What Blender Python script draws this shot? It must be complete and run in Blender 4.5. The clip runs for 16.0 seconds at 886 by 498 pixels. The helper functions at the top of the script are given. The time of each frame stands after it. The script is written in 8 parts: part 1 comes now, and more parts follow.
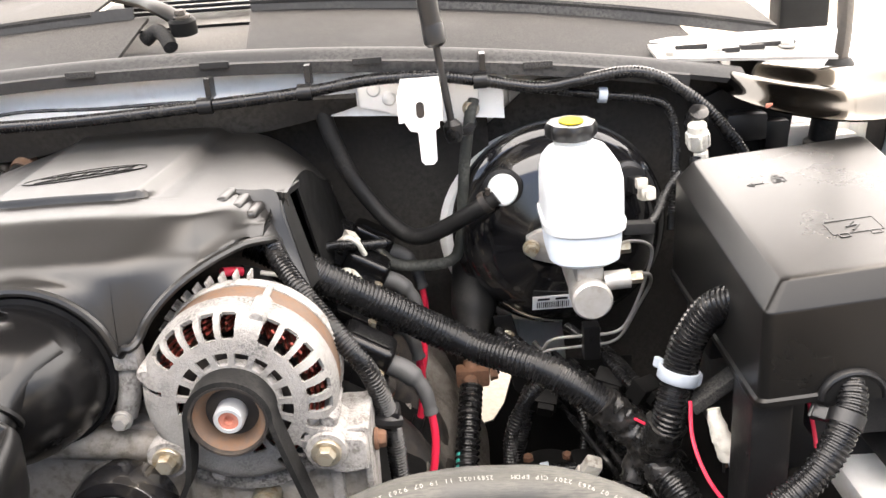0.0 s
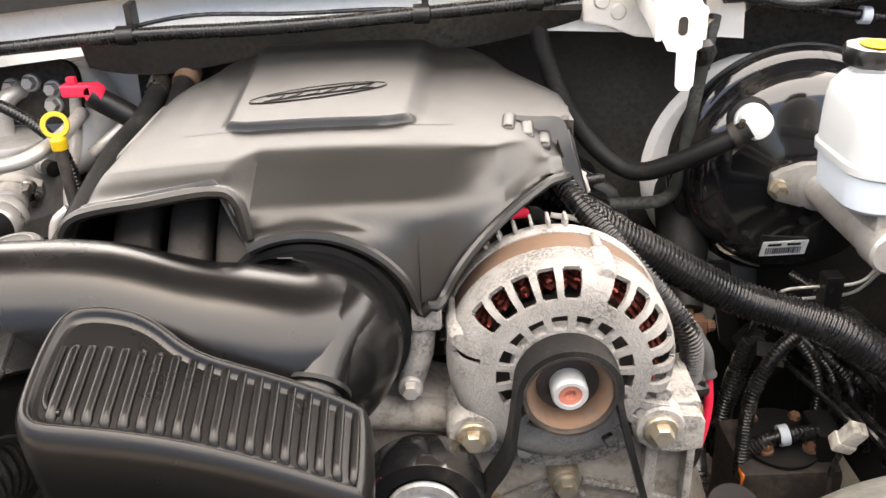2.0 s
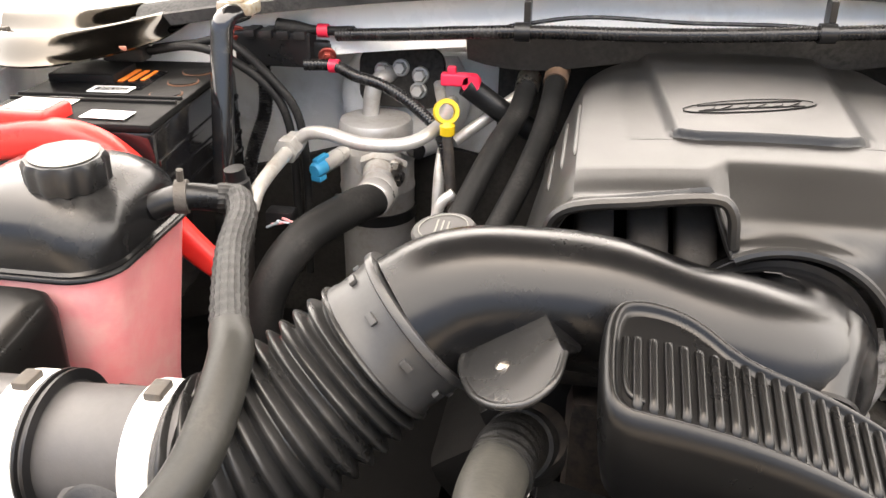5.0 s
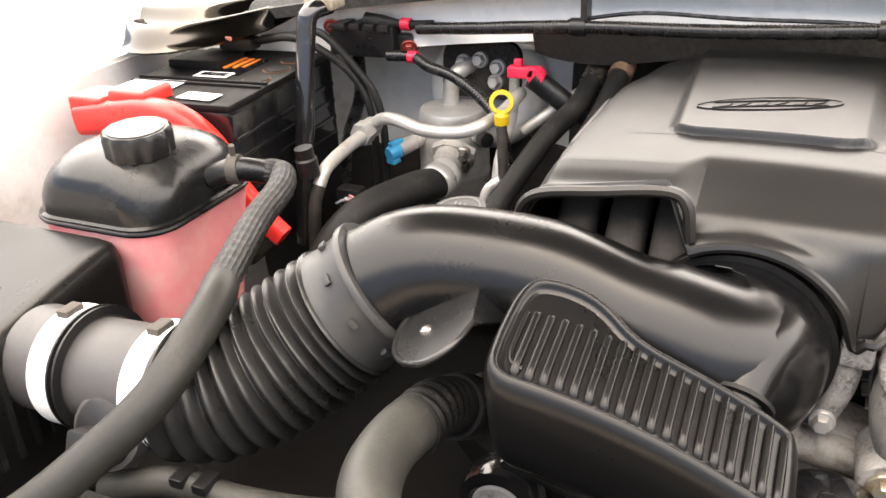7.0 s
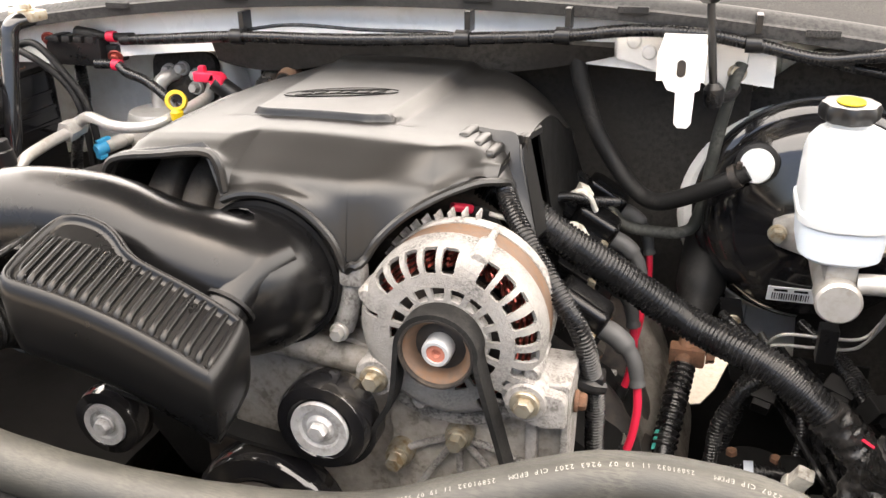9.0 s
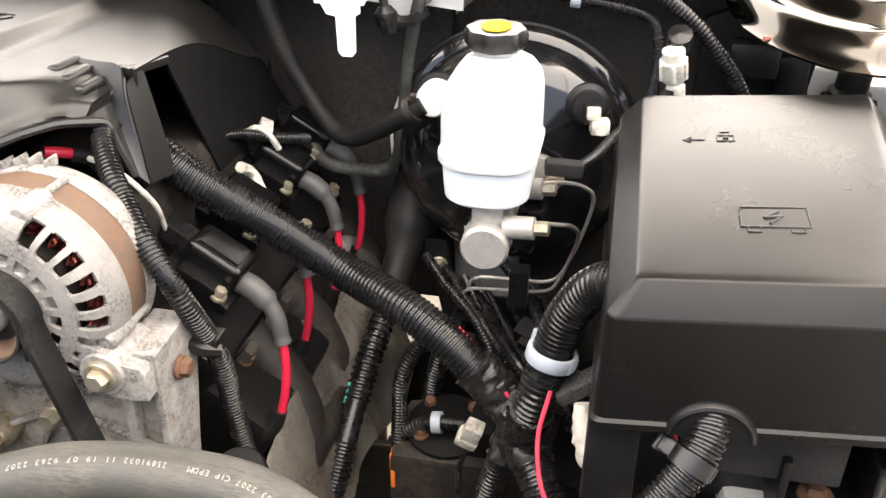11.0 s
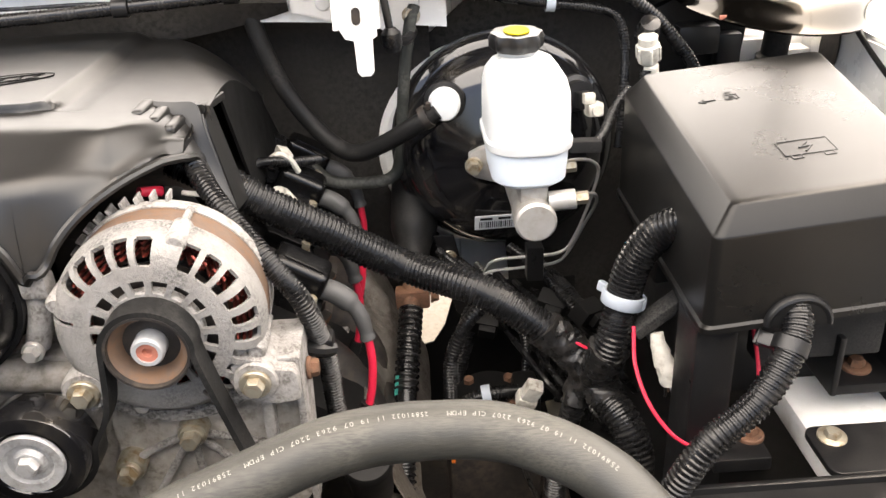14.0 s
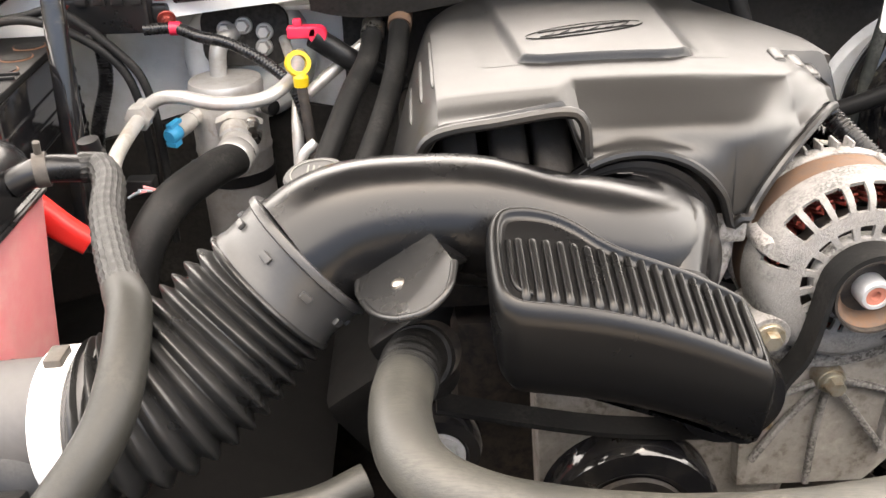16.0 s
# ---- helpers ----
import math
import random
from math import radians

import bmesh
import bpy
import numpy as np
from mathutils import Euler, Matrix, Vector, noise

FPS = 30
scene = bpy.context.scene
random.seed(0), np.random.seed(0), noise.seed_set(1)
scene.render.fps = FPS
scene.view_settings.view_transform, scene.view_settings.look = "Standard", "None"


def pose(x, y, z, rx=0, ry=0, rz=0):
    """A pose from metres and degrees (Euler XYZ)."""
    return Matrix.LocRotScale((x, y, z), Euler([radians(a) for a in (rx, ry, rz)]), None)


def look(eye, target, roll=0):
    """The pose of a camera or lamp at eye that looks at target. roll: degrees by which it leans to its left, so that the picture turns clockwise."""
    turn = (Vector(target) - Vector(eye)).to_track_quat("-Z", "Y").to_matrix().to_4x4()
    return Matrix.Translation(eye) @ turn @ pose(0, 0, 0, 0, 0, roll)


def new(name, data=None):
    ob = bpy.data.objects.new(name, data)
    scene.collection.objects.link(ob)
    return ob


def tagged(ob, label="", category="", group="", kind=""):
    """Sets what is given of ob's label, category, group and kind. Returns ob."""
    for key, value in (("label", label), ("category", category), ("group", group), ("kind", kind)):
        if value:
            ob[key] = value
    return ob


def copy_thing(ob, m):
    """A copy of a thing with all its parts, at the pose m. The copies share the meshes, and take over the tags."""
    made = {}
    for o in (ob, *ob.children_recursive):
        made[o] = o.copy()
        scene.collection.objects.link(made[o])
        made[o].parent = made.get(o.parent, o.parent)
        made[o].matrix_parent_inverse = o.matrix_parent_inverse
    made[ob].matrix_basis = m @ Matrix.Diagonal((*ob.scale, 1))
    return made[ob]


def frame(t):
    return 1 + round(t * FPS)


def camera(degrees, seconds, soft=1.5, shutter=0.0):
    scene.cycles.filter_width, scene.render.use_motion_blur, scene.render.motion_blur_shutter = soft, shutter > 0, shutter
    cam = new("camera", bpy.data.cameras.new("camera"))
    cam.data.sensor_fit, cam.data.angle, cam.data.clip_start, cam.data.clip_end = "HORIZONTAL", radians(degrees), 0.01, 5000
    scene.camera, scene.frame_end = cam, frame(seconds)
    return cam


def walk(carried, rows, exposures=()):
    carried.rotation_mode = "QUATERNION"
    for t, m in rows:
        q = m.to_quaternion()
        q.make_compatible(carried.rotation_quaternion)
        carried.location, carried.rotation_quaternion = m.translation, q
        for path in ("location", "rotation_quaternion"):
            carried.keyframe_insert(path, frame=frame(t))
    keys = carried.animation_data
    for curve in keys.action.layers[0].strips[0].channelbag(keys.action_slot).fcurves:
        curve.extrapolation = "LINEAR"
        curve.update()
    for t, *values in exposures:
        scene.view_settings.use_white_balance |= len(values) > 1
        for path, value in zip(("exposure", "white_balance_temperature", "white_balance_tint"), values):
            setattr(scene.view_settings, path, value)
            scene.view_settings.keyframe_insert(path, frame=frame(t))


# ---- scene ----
cam = camera(54.4, 16.0)
METRES, EYE, TILT, LEAN, TURN = 2.4, 1.5, -21.0, 4.0, 0.0
ROWS = [
    (0.0, 0.0, 0.0, 0.0, 0.0, 0.0, 0.0),
    (0.5, 0.0035, 0.0296, 0.0119, 2.5, -1.88, -2.4),
    (1.0, -0.0277, 0.042, 0.0097, 3.48, -3.57, -4.44),
    (1.5, -0.0724, 0.0429, 0.0052, 1.83, -4.54, -3.61),
    (2.0, -0.1147, 0.0512, 0.0045, -1.71, -5.19, -1.42),
    (2.5, -0.1547, 0.0635, 0.0053, -3.47, -5.79, -1.27),
    (3.0, -0.1856, 0.059, 0.0108, -1.55, -5.73, -2.85),
    (3.5, -0.2015, 0.0512, 0.007, 1.08, -5.41, -4.54),
    (4.0, -0.1927, 0.0399, -0.0009, 1.43, -5.18, -3.94),
    (4.5, -0.1913, 0.0407, 0.0002, 2.32, -5.17, -4.52),
    (5.0, -0.2122, 0.0417, -0.0016, 7.86, -5.89, -7.39),
    (5.2, -0.2201, 0.0397, -0.0031, 10.57, -6.32, -8.43),
    (7.3, -0.1156, 0.0349, 0.0086, 21.72, -8.31, -9.47),
    (7.5, -0.0979, 0.0345, 0.0102, 21.25, -7.74, -9.08),
    (8.0, -0.0699, 0.0311, 0.0109, 19.69, -6.6, -9.07),
    (8.5, -0.0412, 0.0204, 0.008, 17.96, -5.54, -9.42),
    (9.0, -0.003, 0.0078, 0.0026, 15.16, -4.89, -9.03),
    (9.5, 0.0329, 0.0067, 0.0015, 10.44, -5.08, -8.24),
    (10.0, 0.0563, 0.0252, 0.0056, 8.21, -5.98, -7.65),
    (10.2, 0.0653, 0.0348, 0.0115, 8.14, -6.71, -7.83),
    (12.3, 0.1045, 0.0779, 0.0250, 10.85, -10.02, -8.53),
    (12.5, 0.0975, 0.068, 0.024, 9.56, -9.71, -7.98),
    (13.0, 0.0674, 0.0385, 0.0136, 2.96, -7.91, -4.46),
    (13.5, 0.0426, 0.0136, 0.0061, -2.47, -6.18, -1.0),
    (14.0, 0.0037, 0.0183, 0.0026, -3.56, -5.82, -0.3),
    (14.5, -0.0474, 0.0218, 0.0026, -3.57, -6.12, 0.5),
    (15.0, -0.084, 0.0263, -0.0019, -3.47, -6.72, 0.95),
    (15.5, -0.1509, 0.0262, -0.0056, -3.39, -7.42, 0.17),
    (16.0, -0.22, 0.0275, -0.0112, -2.87, -7.39, -1.51),
]
walk(cam, [(t, pose(0, 0, EYE, TILT, LEAN, TURN) @ pose(METRES * x, METRES * y, METRES * z, 90 + pitch, roll, yaw)) for t, x, y, z, yaw, pitch, roll in ROWS], [(0.0, 2.94, 6900, 10), (1.2, 2.78, 7200, 10), (5.0, 2.80, 7200, 10), (7.5, 2.64, 7200, 10), (9.0, 2.82, 7200, 10), (12.5, 2.80, 7200, 10), (14.5, 2.71, 7200, 10), (16.0, 2.95, 7200, 10)])

# ---- light ----
SUN_EL, SUN_AZ = 71.0, 8.0
world = bpy.data.worlds.new("sky")
scene.world = world
world.use_nodes = True
wn = world.node_tree.nodes
sky = wn.new("ShaderNodeTexSky")
sky.sky_type, sky.sun_disc = "NISHITA", False
sky.sun_elevation, sky.sun_rotation = radians(SUN_EL), radians(SUN_AZ)
sky.dust_density, sky.air_density, sky.ozone_density = 9.0, 0.8, 0.3
wn["Background"].inputs["Strength"].default_value = 0.14
world.node_tree.links.new(sky.outputs[0], wn["Background"].inputs["Color"])
lamp = bpy.data.lights.new("sun", "SUN")
lamp.energy, lamp.angle, lamp.color = 2.75, radians(146), (1.0, 0.93, 0.84)
sun = new("sun", lamp)
az, el = radians(SUN_AZ), radians(SUN_EL)
to_sun = Vector((math.sin(az) * math.cos(el), math.cos(az) * math.cos(el), math.sin(el)))
sun.matrix_world = look(to_sun * 20, (0, 0, 0))


# ---- mesh helpers ----
class Geo:
    """Gathers vertices and faces of one mesh."""

    def __init__(self):
        self.v, self.f = [], []

    def add(self, verts, faces, m=None):
        k = len(self.v)
        if m is not None:
            verts = [m @ Vector(p) for p in verts]
        self.v += [tuple(p) for p in verts]
        self.f += [tuple(i + k for i in q) for q in faces]
        return self

    def bm(self, b, m=None):
        b.verts.index_update()
        self.add([tuple(v.co) for v in b.verts], [[v.index for v in f.verts] for f in b.faces], m)
        b.free()
        return self


def thing(name, label, category, at=(0, 0, 0), group="", kind=""):
    ob = new(name)
    ob.location = at
    ob.empty_display_size = 0.02
    return tagged(ob, label, category, group, kind)


def part(name, g, material, parent=None, label="", sharp=38):
    me = bpy.data.meshes.new(name)
    me.from_pydata(g.v, [], g.f)
    me.validate()
    me.materials.append(material)
    me.polygons.foreach_set("use_smooth", [True] * len(me.polygons))
    me.set_sharp_from_angle(angle=radians(sharp))
    ob = new(name, me)
    if parent is not None:
        ob.parent = parent
        at = parent.location.copy()
        if parent.parent is not None:
            at = Vector((0, 0, 0))
        ob.matrix_parent_inverse = Matrix.Translation(-at)
    areas = [p.area for p in me.polygons]
    if max(areas) > 0.08 * sum(areas):
        flat = ob.modifiers.new("flat_faces", "WEIGHTED_NORMAL")
        flat.keep_sharp = True
    return tagged(ob, label)


def solo(name, g, material, label, category, kind="", group="", sharp=38):
    return tagged(part(name, g, material, None, "", sharp), label, category, group, kind)


def spline(pts, step):
    """Even points on a smooth curve through pts."""
    p = np.array([q[:3] for q in pts], float)
    p = np.vstack([2 * p[0] - p[1], p, 2 * p[-1] - p[-2]])
    out = []
    for i in range(1, len(p) - 2):
        u = np.linspace(0, 1, 24, endpoint=False)[:, None]
        a, b, c, d = p[i - 1:i + 3]
        out.append(0.5 * (2 * b + (c - a) * u + (2 * a - 5 * b + 4 * c - d) * u ** 2 + (3 * b - 3 * c + d - a) * u ** 3))
    out = np.vstack(out + [p[-2][None]])
    s = np.concatenate([[0], np.cumsum(np.linalg.norm(np.diff(out, axis=0), axis=1))])
    n = max(2, int(round(s[-1] / step)) + 1)
    t = np.linspace(0, s[-1], n)
    return np.stack([np.interp(t, s, out[:, k]) for k in range(3)], 1), t


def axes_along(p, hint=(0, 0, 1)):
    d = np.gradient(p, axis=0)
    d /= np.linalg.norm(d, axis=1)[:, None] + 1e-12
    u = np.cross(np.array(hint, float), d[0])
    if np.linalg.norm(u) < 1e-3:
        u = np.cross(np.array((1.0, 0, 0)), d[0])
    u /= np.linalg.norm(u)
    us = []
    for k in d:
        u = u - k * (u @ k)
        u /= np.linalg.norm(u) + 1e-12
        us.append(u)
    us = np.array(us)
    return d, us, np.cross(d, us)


def rings(g, rr, caps=True, closed=False):
    n = len(rr[0])
    verts = [tuple(p) for r in rr for p in r]
    faces = []
    m = len(rr)
    for i in range(m if closed else m - 1):
        j = (i + 1) % m
        for k in range(n):
            faces.append((i * n + k, i * n + (k + 1) % n, j * n + (k + 1) % n, j * n + k))
    if caps and not closed:
        faces.append(tuple(range(n))[::-1])
        faces.append(tuple((m - 1) * n + k for k in range(n)))
    return g.add(verts, faces)


def sweep(g, pts, r, n=14, step=0.006, wide=1.0, hint=(0, 0, 1), caps=True, power=2.0, flute=0.0, lump=0.0):
    """A tube through pts; r is a number or a function of (length along, share). wide stretches it sideways."""
    p, s = spline(pts, step)
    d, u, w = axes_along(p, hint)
    a = np.arange(n) * 2 * math.pi / n
    ca, sa = np.cos(a), np.sin(a)
    if power != 2.0:
        ca = np.sign(ca) * np.abs(ca) ** (2 / power)
        sa = np.sign(sa) * np.abs(sa) ** (2 / power)
    if flute:
        fl = 1 + flute * np.cos(np.arange(n) * math.pi)
        ca, sa = ca * fl, sa * fl
    out = []
    for i in range(len(p)):
        k = r(s[i], s[i] / s[-1]) if callable(r) else r
        kw = k * (wide(s[i] / s[-1]) if callable(wide) else wide)
        ring = np.outer(ca * kw, u[i]) + np.outer(sa * k, w[i])
        if lump:
            ring = ring * np.array([[1 + lump * noise.noise(Vector((p[i] + v) * 130)) + 0.5 * lump * noise.noise(Vector((p[i] + v) * 330))] for v in ring])
        out.append(p[i] + ring)
    return rings(g, out, caps)


def conduit(g, pts, r, pitch=0.0045, deep=0.12, n=14):
    """Split corrugated loom tube."""
    wob = random.random() * 9

    def rad(s, q):
        k = (s / pitch) % 1.0
        return r * (1.0 if k < 0.5 else 1.0 - deep) * (1 + 0.015 * math.sin(s * 90 + wob))
    return sweep(g, pts, rad, n, pitch / 4.0)


def lathe(g, prof, m=None, n=32, caps=True):
    """Turns (radius, height) pairs about the local z axis."""
    out = []
    for r, h in prof:
        out.append([(max(r, 1e-5) * math.cos(2 * math.pi * k / n), max(r, 1e-5) * math.sin(2 * math.pi * k / n), h) for k in range(n)])
    t = Geo()
    rings(t, out, False, prof[0][0] > 0 and prof[-1][0] > 0)
    return g.add(t.v, t.f, m)


def axis(at, d, hint=(0, 0, 1)):
    """A pose at `at` whose z axis points along d."""
    z = Vector(d).normalized()
    h = Vector(hint)
    if abs(z.dot(h.normalized())) > 0.98:
        h = Vector((1, 0, 0))
    x = h.cross(z).normalized()
    y = z.cross(x)
    return Matrix.Translation(at) @ Matrix((x, y, z)).transposed().to_4x4()


def box(g, c, size, bev=0.002, m=None, seg=2):
    b = bmesh.new()
    bmesh.ops.create_cube(b, size=1.0)
    bmesh.ops.scale(b, vec=size, verts=b.verts)
    if bev:
        bmesh.ops.bevel(b, geom=list(b.edges), offset=bev, segments=seg, affect="EDGES", profile=0.6)
    t = Matrix.Translation(c)
    return g.bm(b, t if m is None else m @ t)


def prism(g, poly, h, m=None, bev=0.0, seg=2):
    """A flat outline in local xy, h thick along z."""
    b = bmesh.new()
    f = b.faces.new([b.verts.new((x, y, 0)) for x, y in poly])
    up = bmesh.ops.extrude_face_region(b, geom=[f])
    bmesh.ops.translate(b, vec=(0, 0, h), verts=[v for v in up["geom"] if isinstance(v, bmesh.types.BMVert)])
    bmesh.ops.recalc_face_normals(b, faces=b.faces)
    if bev:
        bmesh.ops.bevel(b, geom=list(b.edges), offset=bev, segments=seg, affect="EDGES", profile=0.6, clamp_overlap=True)
    return g.bm(b, m)


def hexbolt(g, at, d, r=0.008, h=0.006, washer=1.5):
    m = axis(at, d)
    lathe(g, [(0, 0), (r * washer, 0), (r * washer, h * 0.3), (r * washer * 0.92, h * 0.42), (0, h * 0.42)], m, 20)
    lathe(g, [(0, h * 0.4), (r, h * 0.4), (r, h * 0.95), (r * 0.82, h * 1.25), (0, h * 1.25)], m, 6)
    return g


def rrect(a, b, r, n=5):
    """Outline of a rectangle 2a by 2b with round corners."""
    out = []
    for cx, cy, s in ((a - r, b - r, 0), (r - a, b - r, 90), (r - a, r - b, 180), (a - r, r - b, 270)):
        for k in range(n + 1):
            t = radians(s + 90 * k / n)
            out.append((cx + r * math.cos(t), cy + r * math.sin(t)))
    return out


def smooth(a, b, x):
    t = min(1.0, max(0.0, (x - a) / (b - a)))
    return t * t * (3 - 2 * t)


def panel(g, fn, nu, nv, thick=0.003):
    """A sheet fn(u, v), u and v from 0 to 1, with thickness."""
    p = np.array([[fn(i / (nu - 1), j / (nv - 1)) for j in range(nv)] for i in range(nu)], float)
    gu, gv = np.gradient(p, axis=0), np.gradient(p, axis=1)
    nn = np.cross(gu, gv)
    nn /= np.linalg.norm(nn, axis=2)[:, :, None] + 1e-12
    q = p - nn * thick
    k = nu * nv
    verts = [tuple(a) for a in p.reshape(-1, 3)] + [tuple(a) for a in q.reshape(-1, 3)]
    faces = []
    for i in range(nu - 1):
        for j in range(nv - 1):
            a, b, c, d = i * nv + j, (i + 1) * nv + j, (i + 1) * nv + j + 1, i * nv + j + 1
            faces += [(a, b, c, d), (a + k, d + k, c + k, b + k)]
    for i in range(nu - 1):
        for j, flip in ((0, 0), (nv - 1, 1)):
            a, b = i * nv + j, (i + 1) * nv + j
            faces.append((a, a + k, b + k, b) if not flip else (b, b + k, a + k, a))
    for j in range(nv - 1):
        for i, flip in ((0, 1), (nu - 1, 0)):
            a, b = i * nv + j, i * nv + j + 1
            faces.append((a, a + k, b + k, b) if not flip else (b, b + k, a + k, a))
    return g.add(verts, faces)


# ---- materials ----
def mat(name, col, rough=0.5, metal=0.0, scale=90.0, var=0.15, bump=0.08, dirt=None, dirt_amount=0.0, dirt_scale=14.0, coat=0.0,
        trans=0.0, ior=1.46, rough_var=0.12, spec=0.5, glow=None, streak=None, sss=0.0):
    m = bpy.data.materials.new(name)
    m.use_nodes = True
    nt = m.node_tree
    b = nt.nodes["Principled BSDF"]
    N, L = nt.nodes.new, nt.links.new
    tc = N("ShaderNodeTexCoord")
    src = tc.outputs["Object"]
    if streak:
        mp = N("ShaderNodeMapping")
        mp.inputs["Scale"].default_value = streak
        L(src, mp.inputs["Vector"])
        src = mp.outputs["Vector"]
    fine, wide_ = N("ShaderNodeTexNoise"), N("ShaderNodeTexNoise")
    for node, sc, det in ((fine, scale, 5.0), (wide_, dirt_scale, 6.0)):
        node.inputs["Scale"].default_value = sc
        node.inputs["Detail"].default_value = det
        node.inputs["Roughness"].default_value = 0.62
    L(src, fine.inputs["Vector"])
    L(tc.outputs["Object"], wide_.inputs["Vector"])
    tone = N("ShaderNodeMix")
    tone.data_type = "RGBA"
    tone.inputs[6].default_value = (*[c * (1 - var) for c in col], 1)
    tone.inputs[7].default_value = (*[min(1, c * (1 + var)) for c in col], 1)
    L(fine.outputs["Fac"], tone.inputs[0])
    out = tone.outputs[2]
    ramp = N("ShaderNodeMapRange")
    ramp.inputs["From Min"].default_value, ramp.inputs["From Max"].default_value = 0.5 - dirt_amount * 0.35, 0.72 - dirt_amount * 0.35
    L(wide_.outputs["Fac"], ramp.inputs["Value"])
    if dirt:
        brk = N("ShaderNodeMath")
        brk.operation = "MULTIPLY"
        mr = N("ShaderNodeMapRange")
        mr.inputs["From Min"].default_value, mr.inputs["From Max"].default_value = 0.38, 0.58
        L(fine.outputs["Fac"], mr.inputs["Value"])
        L(ramp.outputs["Result"], brk.inputs[0])
        L(mr.outputs["Result"], brk.inputs[1])
        dm = N("ShaderNodeMix")
        dm.data_type = "RGBA"
        dm.inputs[7].default_value = (*dirt, 1)
        L(brk.outputs[0], dm.inputs[0])
        L(out, dm.inputs[6])
        out = dm.outputs[2]
    L(out, b.inputs["Base Color"])
    rm = N("ShaderNodeMapRange")
    rm.inputs["From Min"].default_value, rm.inputs["From Max"].default_value = 0.3, 0.7
    rm.inputs["To Min"].default_value, rm.inputs["To Max"].default_value = max(0.02, rough - rough_var), min(1, rough + rough_var)
    L(wide_.outputs["Fac"], rm.inputs["Value"])
    L(rm.outputs["Result"], b.inputs["Roughness"])
    if bump:
        bp = N("ShaderNodeBump")
        bp.inputs["Strength"].default_value = bump
        bp.inputs["Distance"].default_value = 0.002
        L(fine.outputs["Fac"], bp.inputs["Height"])
        L(bp.outputs["Normal"], b.inputs["Normal"])
    b.inputs["Metallic"].default_value = metal
    b.inputs["Specular IOR Level"].default_value = spec
    b.inputs["Coat Weight"].default_value = coat
    b.inputs["Coat Roughness"].default_value = 0.08
    b.inputs["Transmission Weight"].default_value = trans
    b.inputs["IOR"].default_value = ior
    if sss:
        b.inputs["Subsurface Weight"].default_value = sss
        b.inputs["Subsurface Radius"].default_value = (0.02, 0.02, 0.02)
        b.inputs["Subsurface Scale"].default_value = 1.0
    return m


M_cover = mat("moulded_grey_plastic", (0.0060, 0.0057, 0.0053), 0.395, spec=0.66, scale=700, var=0.12, bump=0.03, dirt=(0.018, 0.0178, 0.0175), dirt_amount=0.0, dirt_scale=9, rough_var=0.05)
M_black = mat("black_plastic", (0.0075, 0.0075, 0.008), 0.37, scale=420, var=0.2, bump=0.08, dirt=(0.025, 0.024, 0.023), dirt_amount=-0.1, dirt_scale=20)
M_duct = mat("blow_moulded_plastic", (0.0040, 0.0040, 0.0043), 0.25, spec=0.40, scale=160, var=0.15, bump=0.03, dirt=(0.02, 0.02, 0.019), dirt_amount=-0.4, dirt_scale=12, rough_var=0.06)
M_rubber = mat("black_rubber", (0.011, 0.011, 0.011), 0.52, spec=0.22, scale=300, var=0.25, bump=0.1, dirt=(0.035, 0.033, 0.031), dirt_amount=0.0, dirt_scale=25)
M_hose = mat("grey_coolant_hose", (0.028, 0.028, 0.025), 0.5, scale=260, var=0.25, bump=0.14, dirt=(0.056, 0.054, 0.046), dirt_amount=0.25, dirt_scale=18, streak=(0.4, 3, 3))
M_loom = mat("loom_plastic", (0.008, 0.008, 0.0085), 0.26, scale=200, var=0.25, bump=0.05, dirt=(0.03, 0.029, 0.028), dirt_amount=0.0, dirt_scale=60)
M_tape = mat("cloth_tape", (0.010, 0.010, 0.010), 0.3, scale=160, var=0.5, bump=0.6, dirt=(0.05, 0.045, 0.042), dirt_amount=0.1, dirt_scale=70)
M_felt = mat("insulation_felt", (0.026, 0.024, 0.022), 0.85, scale=160, var=0.35, bump=0.35, dirt=(0.045, 0.042, 0.038), dirt_amount=0.2, dirt_scale=7, spec=0.2)
M_white = mat("white_body_paint", (0.81, 0.805, 0.78), 0.3, scale=40, var=0.02, bump=0.0, dirt=(0.62, 0.59, 0.54), dirt_amount=0.0, dirt_scale=9, coat=0.4)
M_cowl = mat("weathered_grey_plastic", (0.022, 0.022, 0.0225), 0.7, spec=0.12, scale=500, var=0.12, bump=0.15, dirt=(0.06, 0.058, 0.055), dirt_amount=0.2, dirt_scale=6)
M_seal = mat("rubber_seal", (0.045, 0.045, 0.045), 0.65, spec=0.2, scale=200, var=0.2, bump=0.05, dirt=(0.09, 0.087, 0.083), dirt_amount=0.1, dirt_scale=5)
M_cast = mat("oxidised_cast_aluminium", (0.33, 0.316, 0.302), 0.66, 0.10, scale=380, var=0.4, bump=0.7, dirt=(0.14, 0.13, 0.12), dirt_amount=0.35, dirt_scale=75)
M_oldhose = mat("old_black_hose", (0.019, 0.019, 0.017), 0.48, spec=0.35, scale=260, var=0.25, bump=0.14, dirt=(0.04, 0.038, 0.033), dirt_amount=0.05, dirt_scale=22)
M_lid = mat("satin_black_lid", (0.0066, 0.0064, 0.0062), 0.30, spec=0.33, scale=700, var=0.12, bump=0.05, dirt=(0.009, 0.0088, 0.0084), dirt_amount=0.0, dirt_scale=9, rough_var=0.05)
